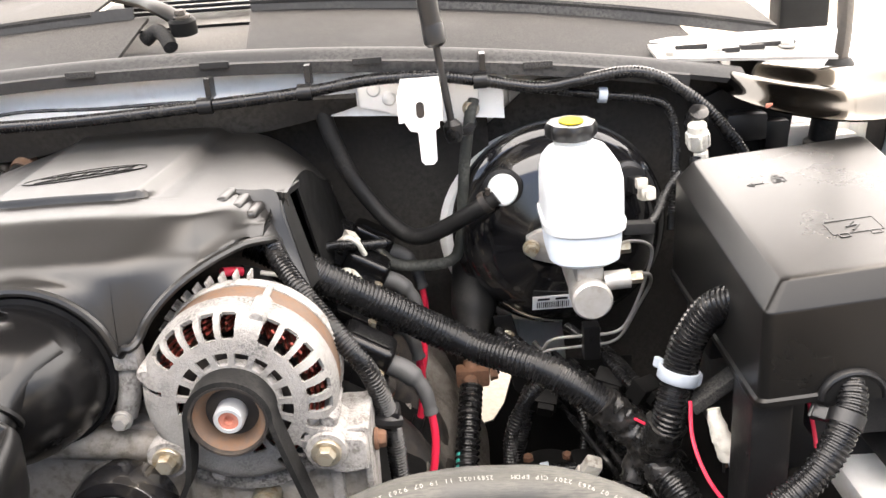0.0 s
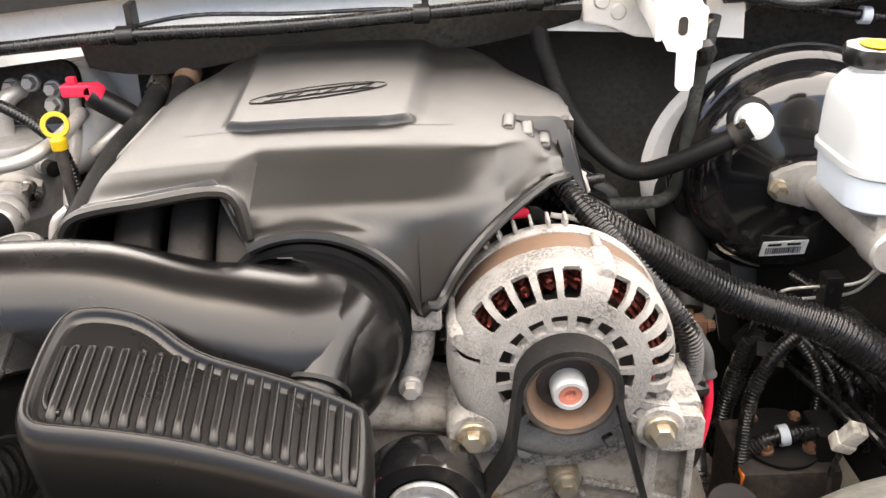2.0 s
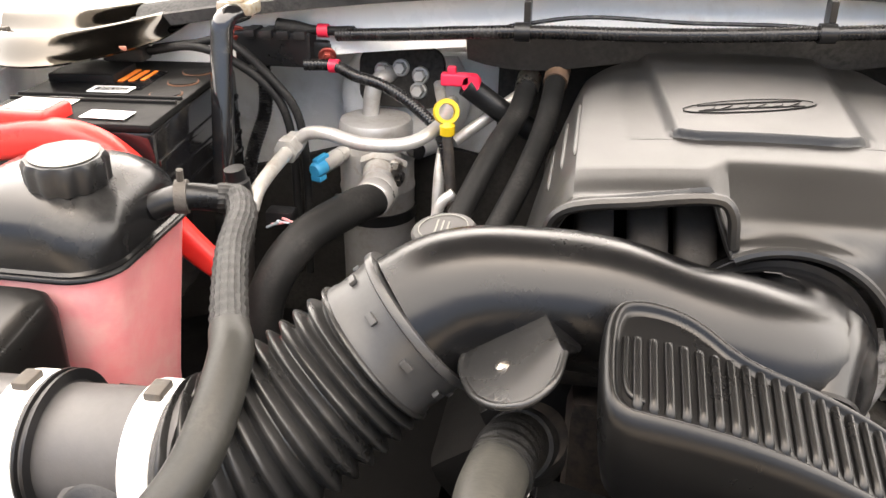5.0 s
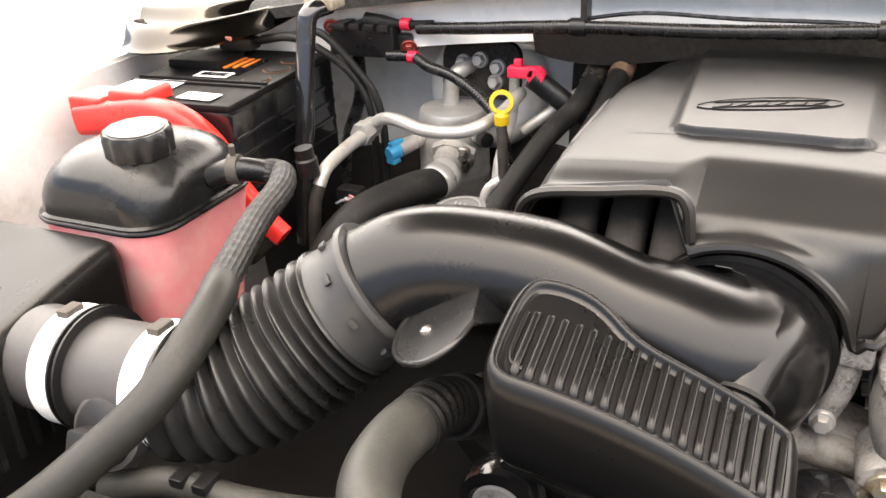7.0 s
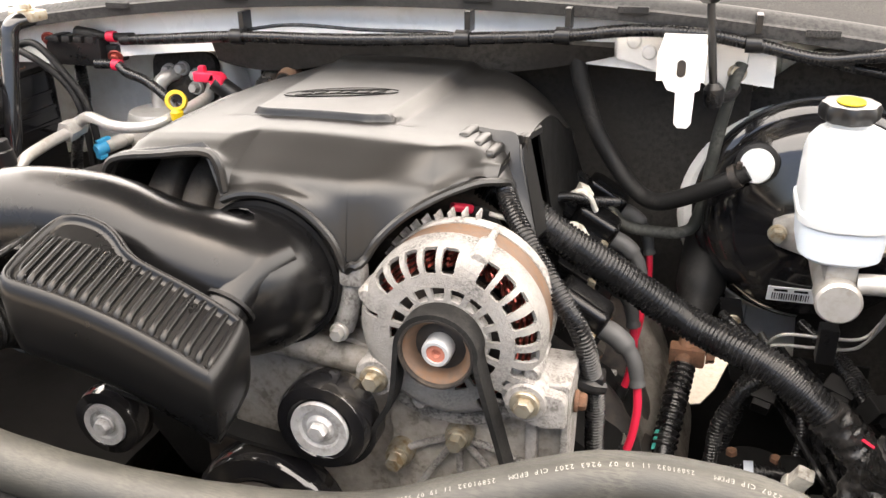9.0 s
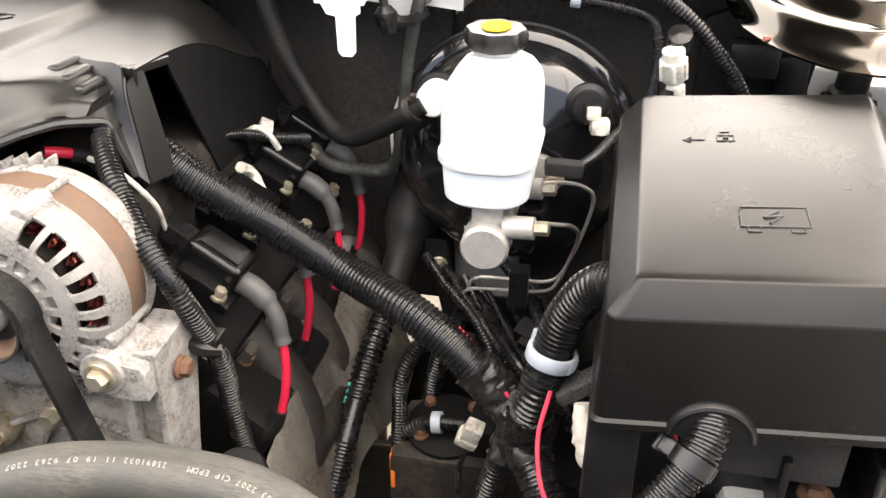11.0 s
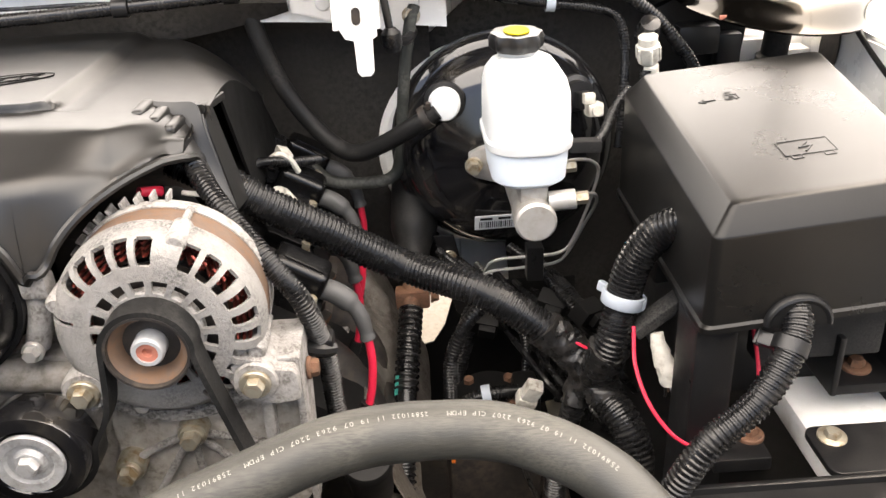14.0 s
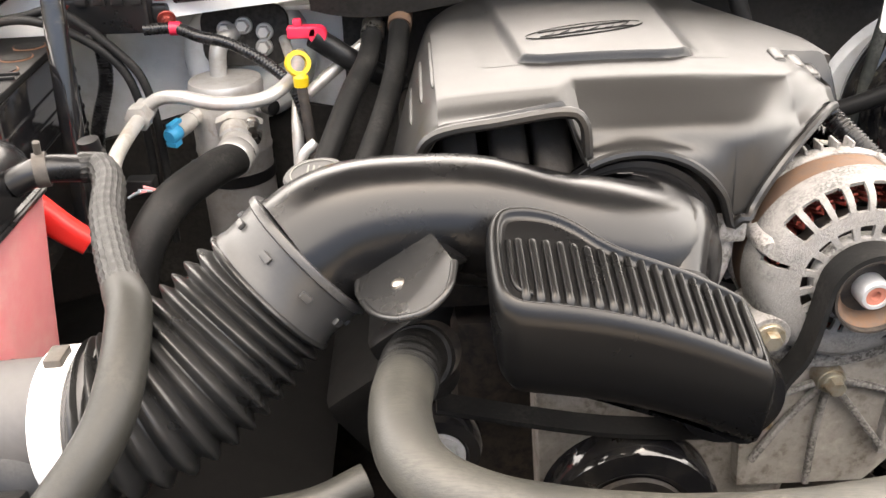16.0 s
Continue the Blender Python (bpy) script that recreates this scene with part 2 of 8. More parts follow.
M_castgrime = mat("grimy_front_casting", (0.31, 0.296, 0.282), 0.66, 0.10, scale=360, var=0.4, bump=0.7, dirt=(0.09, 0.085, 0.078), dirt_amount=0.5, dirt_scale=26)
M_redpaint = mat("worn_red_paint", (0.36, 0.13, 0.09), 0.5, scale=200, var=0.25, bump=0.2)
M_castdark = mat("grimy_cast_aluminium", (0.075, 0.068, 0.061), 0.65, 0.25, scale=130, var=0.45, bump=0.5, dirt=(0.07, 0.06, 0.05), dirt_amount=0.5, dirt_scale=22)
M_alu = mat("bright_aluminium", (0.46, 0.45, 0.43), 0.38, 0.45, scale=160, var=0.12, bump=0.1, dirt=(0.36, 0.33, 0.29), dirt_amount=0.2, dirt_scale=26)
M_pinkred = mat("pink_red_plastic", (0.75, 0.025, 0.07), 0.4, scale=150, var=0.08, bump=0.03)
M_zinc = mat("zinc_steel", (0.40, 0.37, 0.30), 0.45, 0.7, scale=120, var=0.25, bump=0.2, dirt=(0.26, 0.19, 0.11), dirt_amount=0.25, dirt_scale=60)
M_rust = mat("rusty_steel", (0.17, 0.085, 0.05), 0.8, 0.15, scale=150, var=0.5, bump=0.5, dirt=(0.1, 0.055, 0.035), dirt_amount=0.4, dirt_scale=50)
M_copper = mat("copper_winding", (0.32, 0.075, 0.06), 0.35, 0.8, scale=300, var=0.4, bump=0.3)
M_brown = mat("rust_brown_band", (0.125, 0.082, 0.058), 0.7, 0.2, scale=120, var=0.25, bump=0.2, dirt=(0.15, 0.085, 0.05), dirt_amount=0.3, dirt_scale=30)
M_steel = mat("worn_steel", (0.5, 0.49, 0.47), 0.3, 1.0, scale=200, var=0.15, bump=0.1, dirt=(0.3, 0.25, 0.2), dirt_amount=0.2, dirt_scale=60)
M_chrome = mat("glossy_plated_steel", (0.070, 0.066, 0.060), 0.13, 1.0, scale=60, var=0.08, bump=0.02, rough_var=0.05)
M_gloss = mat("gloss_black_paint", (0.008, 0.008, 0.009), 0.1, scale=60, var=0.2, bump=0.01, coat=0.6, dirt=(0.04, 0.036, 0.03), dirt_amount=0.05, dirt_scale=20, rough_var=0.04)
M_tank = mat("translucent_white_plastic", (0.58, 0.60, 0.605), 0.35, scale=80, var=0.02, bump=0.02, sss=0.3)
M_fluid = mat("translucent_blue_white_plastic", (0.66, 0.73, 0.80), 0.35, scale=80, var=0.03, bump=0.02, sss=0.3)
M_red = mat("red_plastic", (0.72, 0.03, 0.025), 0.35, scale=150, var=0.08, bump=0.03)
M_wire = mat("red_wire", (0.60, 0.02, 0.055), 0.4, scale=150, var=0.12, bump=0.03)
M_yellow = mat("yellow_plastic", (0.52, 0.36, 0.012), 0.4, scale=150, var=0.1, bump=0.03)
M_blue = mat("blue_plastic", (0.03, 0.28, 0.5), 0.4, scale=150, var=0.1, bump=0.03)
M_orange = mat("orange_plastic", (0.8, 0.2, 0.03), 0.45, scale=150, var=0.1, bump=0.03)
M_teal = mat("teal_paint", (0.07, 0.5, 0.42), 0.5, scale=150, var=0.1, bump=0.05)
M_pink = mat("pink_coolant_tank", (0.80, 0.27, 0.28), 0.4, scale=14, var=0.12, bump=0.02, dirt=(0.8, 0.42, 0.40), dirt_amount=0.3, dirt_scale=11, sss=0.3)
M_clamp = mat("pale_grey_nylon", (0.36, 0.40, 0.45), 0.45, scale=150, var=0.05, bump=0.03)
M_offwhite = mat("off_white_connector", (0.6, 0.58, 0.52), 0.5, scale=120, var=0.12, bump=0.08, dirt=(0.25, 0.22, 0.18), dirt_amount=0.2, dirt_scale=50)
M_label = mat("white_paper", (0.75, 0.75, 0.74), 0.6, scale=100, var=0.03, bump=0.0)
M_ink = mat("dark_ink", (0.012, 0.012, 0.012), 0.9, scale=100, var=0.1, bump=0.0, spec=0.05)
M_print = mat("pale_print", (0.22, 0.22, 0.20), 0.6, scale=400, var=0.3, bump=0.0)
M_foil = mat("heat_shield_foil", (0.15, 0.138, 0.122), 0.5, 0.3, scale=220, var=0.35, bump=0.5, dirt=(0.075, 0.062, 0.05), dirt_amount=0.4, dirt_scale=18)
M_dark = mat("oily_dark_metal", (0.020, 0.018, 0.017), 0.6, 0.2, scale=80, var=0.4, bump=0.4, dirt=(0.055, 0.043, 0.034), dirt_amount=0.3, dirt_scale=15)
M_bellow = mat("ribbed_rubber", (0.017, 0.017, 0.017), 0.33, spec=0.5, scale=300, var=0.25, bump=0.06, dirt=(0.03, 0.029, 0.027), dirt_amount=0.0, dirt_scale=25)
M_mark = mat("yellow_print", (0.42, 0.33, 0.004), 0.6, spec=0.1, scale=150, var=0.06, bump=0.0)
M_lead = mat("plug_boot_rubber", (0.058, 0.058, 0.058), 0.55, scale=200, var=0.2, bump=0.06)
M_tab = mat("glossy_black_tab", (0.014, 0.014, 0.014), 0.27, spec=0.5, scale=120, var=0.2, bump=0.02, coat=0.12, rough_var=0.05)
M_braid = mat("braided_sleeve", (0.008, 0.0078, 0.0075), 0.45, scale=700, var=0.6, bump=0.5)
M_plate = mat("dull_zinc_plate", (0.50, 0.505, 0.51), 0.42, 0.35, scale=220, var=0.2, bump=0.15, dirt=(0.3, 0.29, 0.28), dirt_amount=0.2, dirt_scale=60)
M_collar = mat("grey_satin_plastic", (0.040, 0.040, 0.040), 0.36, spec=0.4, scale=400, var=0.15, bump=0.05)
# greyer than the body white, with darker patches
M_dull = mat("dull_white_paint", (0.42, 0.41, 0.385), 0.4, scale=60, var=0.12, bump=0.05, dirt=(0.26, 0.24, 0.21), dirt_amount=0.25, dirt_scale=16)
M_greyrub = mat("grey_boot_rubber", (0.062, 0.060, 0.060), 0.5, scale=200, var=0.15, bump=0.06)
M_concrete = mat("concrete", (0.21, 0.182, 0.145), 0.9, scale=60, var=0.3, bump=0.4, dirt=(0.25, 0.22, 0.19), dirt_amount=0.3, dirt_scale=3)
M_castfront = mat("dusty_cast_aluminium", (0.35, 0.325, 0.295), 0.65, 0.10, scale=130, var=0.4, bump=0.6, dirt=(0.16, 0.142, 0.122), dirt_amount=0.3, dirt_scale=30)
# matt black plastics; added boxes and a sheet use it as painted shade
M_deep = mat("matt_black_plastic_and_shade", (0.006, 0.006, 0.006), 0.6, spec=0.2, scale=300, var=0.2, bump=0.05)
M_res = mat("dark_lid_plastic", (0.0042, 0.0042, 0.0044), 0.29, spec=0.36, scale=260, var=0.15, bump=0.03, rough_var=0.05)
M_tanktop = mat("shiny_black_plastic", (0.0065, 0.0065, 0.0068), 0.24, spec=0.45, scale=160, var=0.15, bump=0.03, dirt=(0.03, 0.03, 0.029), dirt_amount=-0.1, dirt_scale=14)
M_washer = mat("grey_green_rubber", (0.022, 0.024, 0.021), 0.6, scale=200, var=0.25, bump=0.1, dirt=(0.07, 0.07, 0.062), dirt_amount=0.2, dirt_scale=30)
M_althouse = mat("pale_oxidised_casting", (0.27, 0.258, 0.245), 0.62, 0.08, scale=420, var=0.32, bump=0.7, dirt=(0.085, 0.083, 0.080), dirt_amount=0.28, dirt_scale=17)
M_nut = mat("bright_worn_nut", (0.55, 0.56, 0.57), 0.35, 0.5, scale=200, var=0.15, bump=0.1)


# ---- the setting ----
g = Geo()
g.add([(-60, -60, 0), (60, -60, 0), (60, 60, 0), (-60, 60, 0)], [(0, 1, 2, 3)])
tagged(part("ground", g, M_concrete), "pale weathered concrete ground under the car", "ground", kind="structure")


def rail_z(x):
    return 1.352 - 0.13 * (x + 0.35) ** 2


def rail_y(x):
    return 1.045 + 0.05 * max(0, abs(x + 0.35) - 0.5) ** 2


# firewall and the white upper panel
g = Geo()
box(g, (-0.637, 1.17, 0.95), (1.146, 0.03, 0.76), 0.004)
box(g, (0.004, 1.17, 1.0975), (0.136, 0.03, 0.465), 0.004)
box(g, (0.291, 1.17, 1.036), (0.438, 0.03, 0.588), 0.004)
box(g, (0.35, 1.17, 0.57), (0.32, 0.03, 0.344), 0.004)
tagged(part("wall_firewall", g, M_white), "white painted steel firewall behind the engine", "wall", kind="structure")
g = Geo()
panel(g, lambda u, v: ((-1.18 + 1.24 * u), rail_y(-1.18 + 1.24 * u) + 0.022 - 0.012 * (1 - v), rail_z(-1.18 + 1.24 * u) - 0.066 + 0.066 * v), 60, 8, 0.004)
box(g, (-0.88, 1.145, 1.250), (0.56, 0.05, 0.006), 0.002)
tagged(part("wall_upper_panel", g, M_white), "white painted panel below the windscreen cowl", "wall", kind="structure")

g = Geo()
panel(g, lambda u, v: (-0.62 + 0.66 * u, 1.115 - 0.02 * math.sin(math.pi * v) - 0.012 * math.sin(5 * u + 3 * v), 1.28 - (0.66 - 0.245 * smooth(-0.075, -0.06, -0.62 + 0.66 * u)) * (1 - v)), 40, 30, 0.02)
solo("insulation_mat", g, M_felt, "black felt insulation mat lining the firewall", "insulation")
g = Geo()
panel(g, lambda u, v: (-0.65 + 0.53 * u, 1.036 + 0.012 * (1 - v) + 0.005 * math.sin(9 * u), 1.262 + 0.036 * v + 0.014 * u + (0.012 * abs(2 * u - 1) ** 7 + 0.010 * u * u - 0.004) * (1 - v) - 0.03 * (u - 0.5) ** 2 - 0.006 * math.sin(11 * u) * (1 - v)), 30, 8, 0.008)
tagged(part("trim_insulation_flap", g, M_felt), "black felt flap hanging under the cowl", "insulation", kind="structure")
g = Geo()
panel(g, lambda u, v: (0.035 + 0.33 * u, 1.115 - 0.03 * math.sin(math.pi * u), 1.30 - (0.556 - 0.25 * (1 - smooth(0.128, 0.142, 0.035 + 0.33 * u))) * (1 - v) - 0.06 * (1 - min(1, 5 * u)) * v), 48, 24, 0.02)
solo("insulation_mat", g, M_felt, "black felt insulation pad behind the brake booster", "insulation")

# cowl
g = Geo()
panel(g, lambda u, v: (-1.12 + 1.47 * u, rail_y(-1.12 + 1.47 * u) - 0.012 + 0.05 * v, rail_z(-1.12 + 1.47 * u) + 0.006 + 0.012 * math.sin(math.pi * v)), 60, 8, 0.008)
rail = thing("cowl_seal", "grey rubber seal strip along the windscreen cowl", "seal", (-0.35, 1.05, 1.35))
part("strip", g, M_seal, rail)
g = Geo()
panel(g, lambda u, v: (-1.12 + 1.40 * u, rail_y(-1.12 + 1.40 * u) - 0.016 - 0.004 * v, rail_z(-1.12 + 1.40 * u) - 0.008 + 0.014 * v), 60, 4, 0.006)
part("lip", g, M_seal, rail)
for x in (-0.78, -0.6, -0.44, -0.28, -0.10, 0.1):
    g = Geo()
    box(g, (x, rail_y(x) - 0.02, rail_z(x) + 0.006), (0.035, 0.006, 0.008), 0.0015)
    part("clip", g, M_cowl, rail)
cowl = thing("trim_cowl", "grey plastic windscreen cowl with a raised step", "cowl", (-0.35, 1.2, 1.37), kind="structure")


def cowl_sheet(x0, x1, y0, y1, z0, z1, skew=0.0):
    q = Geo()
    panel(q, lambda u, v: (x0 + (x1 - x0) * u + skew * v, y0 + (y1 - y0) * v + rail_y(x0 + (x1 - x0) * u) - 1.045, z0 + (z1 - z0) * v + rail_z(x0 + (x1 - x0) * u) - 1.352), 20, 6, 0.004)
    return q


part("sheet", cowl_sheet(-0.255, 0.34, 1.085, 1.24, 1.362, 1.400, -0.02), M_cowl, cowl)
part("sheet", cowl_sheet(-0.275, 0.46, 1.24, 1.62, 1.412, 1.47), M_cowl, cowl)
part("riser", cowl_sheet(-0.275, 0.45, 1.238, 1.243, 1.396, 1.415), M_seal, cowl)
part("riser", cowl_sheet(-1.05, -0.44, 1.238, 1.243, 1.396, 1.415), M_seal, cowl)
part("sheet", cowl_sheet(-1.05, -0.42, 1.085, 1.24, 1.362, 1.400, 0.0), M_cowl, cowl)
part("sheet", cowl_sheet(-1.05, -0.50, 1.24, 1.62, 1.412, 1.47), M_cowl, cowl)
part("screen", cowl_sheet(-0.60, -0.22, 1.37, 1.70, 1.372, 1.42), M_deep, cowl, "black slatted vent screen")
part("trough", cowl_sheet(-0.52, -0.22, 1.07, 1.40, 1.345, 1.37), M_cowl, cowl, "dusty grey trough below the wiper")
for k in range(5):
    g = Geo()
    box(g, (-0.38, 1.42 + 0.02 * k, 1.39 + 0.006 * k), (0.3, 0.008, 0.006), 0.002)
    part("slat", g, M_black, cowl)
wiper = thing("wiper_arm", "black wiper arm on its pivot in the cowl trough", "wiper", (-0.37, 1.19, 1.38))
g = Geo()
sweep(g, [(-0.362, 1.200, 1.395), (-0.40, 1.235, 1.410), (-0.45, 1.30, 1.418), (-0.56, 1.40, 1.428), (-0.75, 1.47, 1.44)], lambda s, q: 0.0095 - 0.003 * q, 12, 0.008, 1.5)
part("arm", g, M_deep, wiper)
g = Geo()
sweep(g, [(-0.42, 1.21, 1.372), (-0.40, 1.205, 1.384), (-0.385, 1.19, 1.376), (-0.375, 1.175, 1.364)], 0.010, 12, 0.006)
part("linkage", g, M_cowl, wiper)
g = Geo()
lathe(g, [(0, 0), (0.018, 0), (0.0185, 0.018), (0.015, 0.022), (0, 0.022)], axis((-0.362, 1.205, 1.378), (0, -0.2, 1)), 24)
part("hub", g, M_deep, wiper)
g = Geo()
hexbolt(g, (-0.362, 1.201, 1.400), (0, -0.2, 1), 0.008, 0.008)
part("nut", g, M_castdark, wiper)

strut = thing("hood_strut", "black gas strut standing up from the cowl", "strut", (-0.005, 0.98, 1.26))
g = Geo()
sweep(g, [(-0.005, 0.985, 1.275), (-0.016, 0.985, 1.36), (-0.022, 0.987, 1.42)], 0.0045, 10, 0.02)
part("rod", g, M_black, strut)
g = Geo()
sweep(g, [(-0.0185, 0.986, 1.372), (-0.03, 0.99, 1.48), (-0.06, 1.04, 1.85)], 0.0115, 14, 0.03)
lathe(g, [(0.008, -0.004), (0.0125, 0), (0.0125, 0.02), (0.0118, 0.022)], axis((-0.018, 0.986, 1.37), (-0.1, 0.02, 1)), 16)
part("cylinder", g, M_black, strut)
g = Geo()
lathe(g, [(0, -0.012), (0.008, -0.012), (0.011, -0.004), (0.011, 0.008), (0.006, 0.014), (0, 0.014)], axis((-0.004, 0.985, 1.268), (-0.1, 0.02, 1)), 16)
sweep(g, [(-0.004, 0.985, 1.268), (0.012, 1.01, 1.262), (0.02, 1.05, 1.262)], 0.006, 8, 0.01)
part("ball_socket", g, M_black, strut)

# fenders and bay sides
g = Geo()
panel(g, lambda u, v: (0.455 + 0.055 * v, 0.35 + 1.0 * u, 0.55 + 0.70 * v), 12, 12, 0.006)
panel(g, lambda u, v: (0.51 + 0.39 * v, 0.2 + 1.3 * u, 1.25 + 0.05 * math.sin(2.2 * v)), 12, 8, 0.006)
tagged(part("wall_fender_east", g, M_white), "white painted inner fender beside the fuse box", "fender", kind="structure")
g = Geo()
panel(g, lambda u, v: (-1.125 - 0.045 * v, 0.25 + 1.1 * u, 0.55 + 0.70 * v), 12, 12, -0.006)
panel(g, lambda u, v: (-1.17 - 0.43 * v, 0.2 + 1.3 * u, 1.25 + 0.05 * math.sin(2.2 * v)), 12, 8, -0.006)
tagged(part("wall_fender_west", g, M_white), "white painted inner fender beside the battery", "fender", kind="structure")
g = Geo()
box(g, (-0.35, 0.16, 0.75), (1.75, 0.05, 0.6), 0.01)
tagged(part("wall_radiator_support", g, M_black), "black radiator support panel across the front", "wall", kind="structure")

# raised hood leaning over the bay
g = Geo()
def hood_at(u, v, drop=0.0):
    return (-1.32 + 1.94 * u, 1.36 - 0.74 * v - 0.80 * drop, 1.74 + 0.98 * v - 0.05 * (2 * u - 1) ** 2 - 0.65 * drop)


panel(g, lambda u, v: hood_at(u, v), 20, 12, 0.03)
tagged(part("ceiling_hood", g, M_white), "white painted raised hood above the engine bay", "hood", kind="structure")
g = Geo()
panel(g, lambda u, v: hood_at(0.08 + 0.84 * u, 0.06 + 0.86 * v, 0.012 + 0.01 * math.sin(math.pi * u) * math.sin(math.pi * v)), 20, 12, -0.008)
tagged(part("ceiling_hood_liner", g, M_felt), "black felt liner under the raised hood", "hood liner", kind="structure")

# ---- engine cover ----
def c_f(x):
    return 0.12 * max(0.0, (x + 0.30) / 0.134) ** 1.7


def c_top(x, y):
    back = smooth(0.80, 1.05, y)
    z = 1.277 - 0.30 * (x + 0.36) ** 2 - 7.0 * max(0.0, x + 0.168 + 0.09 * back) ** 2 - 7.0 * max(0.0, -0.53 + 0.07 * back - x) ** 2
    xm = -0.371
    half = 0.065 + 0.06 * (y - 0.747)
    m = smooth(0.763 + 18.0 * max(0.0, abs(x - xm) - half + 0.018) ** 2, 0.7660 + 18.0 * max(0.0, abs(x - xm) - half + 0.018) ** 2, y) * smooth(-half - 0.012, -half, x - xm) * (1 - smooth(half, half + 0.020, x - xm))
    if x > -0.224:
        z -= min(0.018, 9.0 * (x + 0.224) ** 2) * smooth(0.0, 0.006, 0.789 - y)
    return z + 0.0072 * m - 0.001 * (1 - smooth(0.012, 0.02, abs(abs(x - xm) - half - 0.02))) * smooth(0.763, 0.770, y)


def c_low(x):
    """Lower edge of the front apron."""
    a = 1.165 + math.sqrt(max(0, 0.078 ** 2 - (x + 0.37) ** 2))
    b = 1.15 + math.sqrt(max(0, 0.0925 ** 2 - (x + 0.193) ** 2))
    if x < -0.2925:
        return a
    if x > -0.278:
        return max(b, 1.187) if x < -0.193 else 1.2425 - 0.01 * (x + 0.193) / 0.027
    return 1.187


def c_arch(x):
    return 1.257 + 0.02 * (x + 0.527) / 0.115


def c_column(x, solid=False):
    drop = 0.0
    if x < -0.515:
        drop = 0.115 * ((-0.515 - x) / 0.05) ** 1.5
    f = c_f(x)
    if x < -0.409 and not solid:
        yc = 0.70 - 0.026 * smooth(-0.50, -0.41, x)
        zc = c_top(x, yc) - 0.001 - drop
        za = c_arch(x) - drop if x > -0.531 else 1.175 - drop * 0.3
        low = [(0.685, zc - 0.0015), (0.665, min(zc - 0.006, za + 0.012) if x > -0.531 else zc - 0.008), (0.652, za + (0.007 if x > -0.531 else 0.05)), (0.648, za)]
    elif x > -0.181:
        yc = 0.790
        zc = c_top(x, yc) - 0.001
        low = [(0.7895, zc - 0.004), (0.789, zc - 0.010), (0.7885, zc - 0.016), (0.788, zc - 0.020), (0.7875, zc - 0.024)]
    else:
        zb = c_low(x)
        y2, z2 = 0.657 + 0.85 * f, max(1.251 - 0.012 * smooth(-0.28, -0.20, x), zb + 0.008)
        y1 = max(0.716, y2 + 0.030)
        z1 = c_top(x, y1) - 0.0015
        yc = y1 + 0.012
        low = [(y1, z1), (0.55 * y1 + 0.45 * y2, 0.52 * z1 + 0.48 * z2 + 0.0012), (y2 + 0.008, z2 + 0.0045), (y2, z2 - 0.001), (y2 - 0.005, z2 - 0.008 if z2 - zb > 0.02 else (z2 + zb) / 2), (0.645 + f, (z2 + zb) / 2 - 0.002), (0.640 + f, zb)]
    rear = [(1.075, 1.14 - drop), (1.072, 1.20 - drop), (1.062, c_top(x, 1.05) - 0.022 - drop), (1.050, c_top(x, 1.05) - 0.007 - drop)]
    top = [(y, c_top(x, y) - drop) for y in np.concatenate([np.linspace(1.03, 0.76, 20), [0.7660, 0.7620], np.linspace(0.735, max(yc, 0.70), 4)]) if y > yc - 0.0001]
    return rear, top, low


def resample(poly, n):
    p = np.array(poly)
    s = np.concatenate([[0], np.cumsum(np.linalg.norm(np.diff(p, axis=0), axis=1))])
    t = np.linspace(0, s[-1], n)
    return np.stack([np.interp(t, s, p[:, 0]), np.interp(t, s, p[:, 1])], 1)


xs = sorted(set([round(v, 4) for v in list(np.linspace(-0.565, -0.166, 76)) + list(np.linspace(-0.234, -0.168, 24)) + list(np.linspace(-0.455, -0.424, 20)) + list(np.linspace(-0.312, -0.280, 20)) + [-0.5315, -0.5305, -0.4105, -0.4075, -0.2925, -0.278]]))
cols = []
for x in xs:
    pair = []
    for solid in (False, True):
        rear, top, low = c_column(x, solid)
        lowc = [top[-1]] + low
        lp = np.array([(0, a, b) for a, b in lowc])
        sm, _ = spline(lp, 0.004)
        y_end = top[-1][0]
        ytop = np.linspace(1.03, y_end, 84) if y_end > 0.738 else np.concatenate([np.linspace(1.03, 0.7750, 54), np.linspace(0.7735, 0.7615, 20), np.linspace(0.7585, y_end, 10)])
        drop = 0.115 * ((-0.515 - x) / 0.05) ** 1.5 if x < -0.515 else 0
        tt = [(y, c_top(x, y) - drop) for y in ytop]
        pair.append(np.vstack([resample(rear + tt[:1], 10)[:-1], tt, resample(sm[:, 1:], 26)[1:]]))
    w = smooth(-0.428, -0.404, x)
    cols.append(pair[0] * (1 - w) + pair[1] * w)
cols = np.array(cols)
g = Geo()
nu, nv = cols.shape[:2]


def cover_at(u, v):
    i, j = int(round(u * (nu - 1))), int(round(v * (nv - 1)))
    return (xs[i], cols[i, j, 0], cols[i, j, 1])


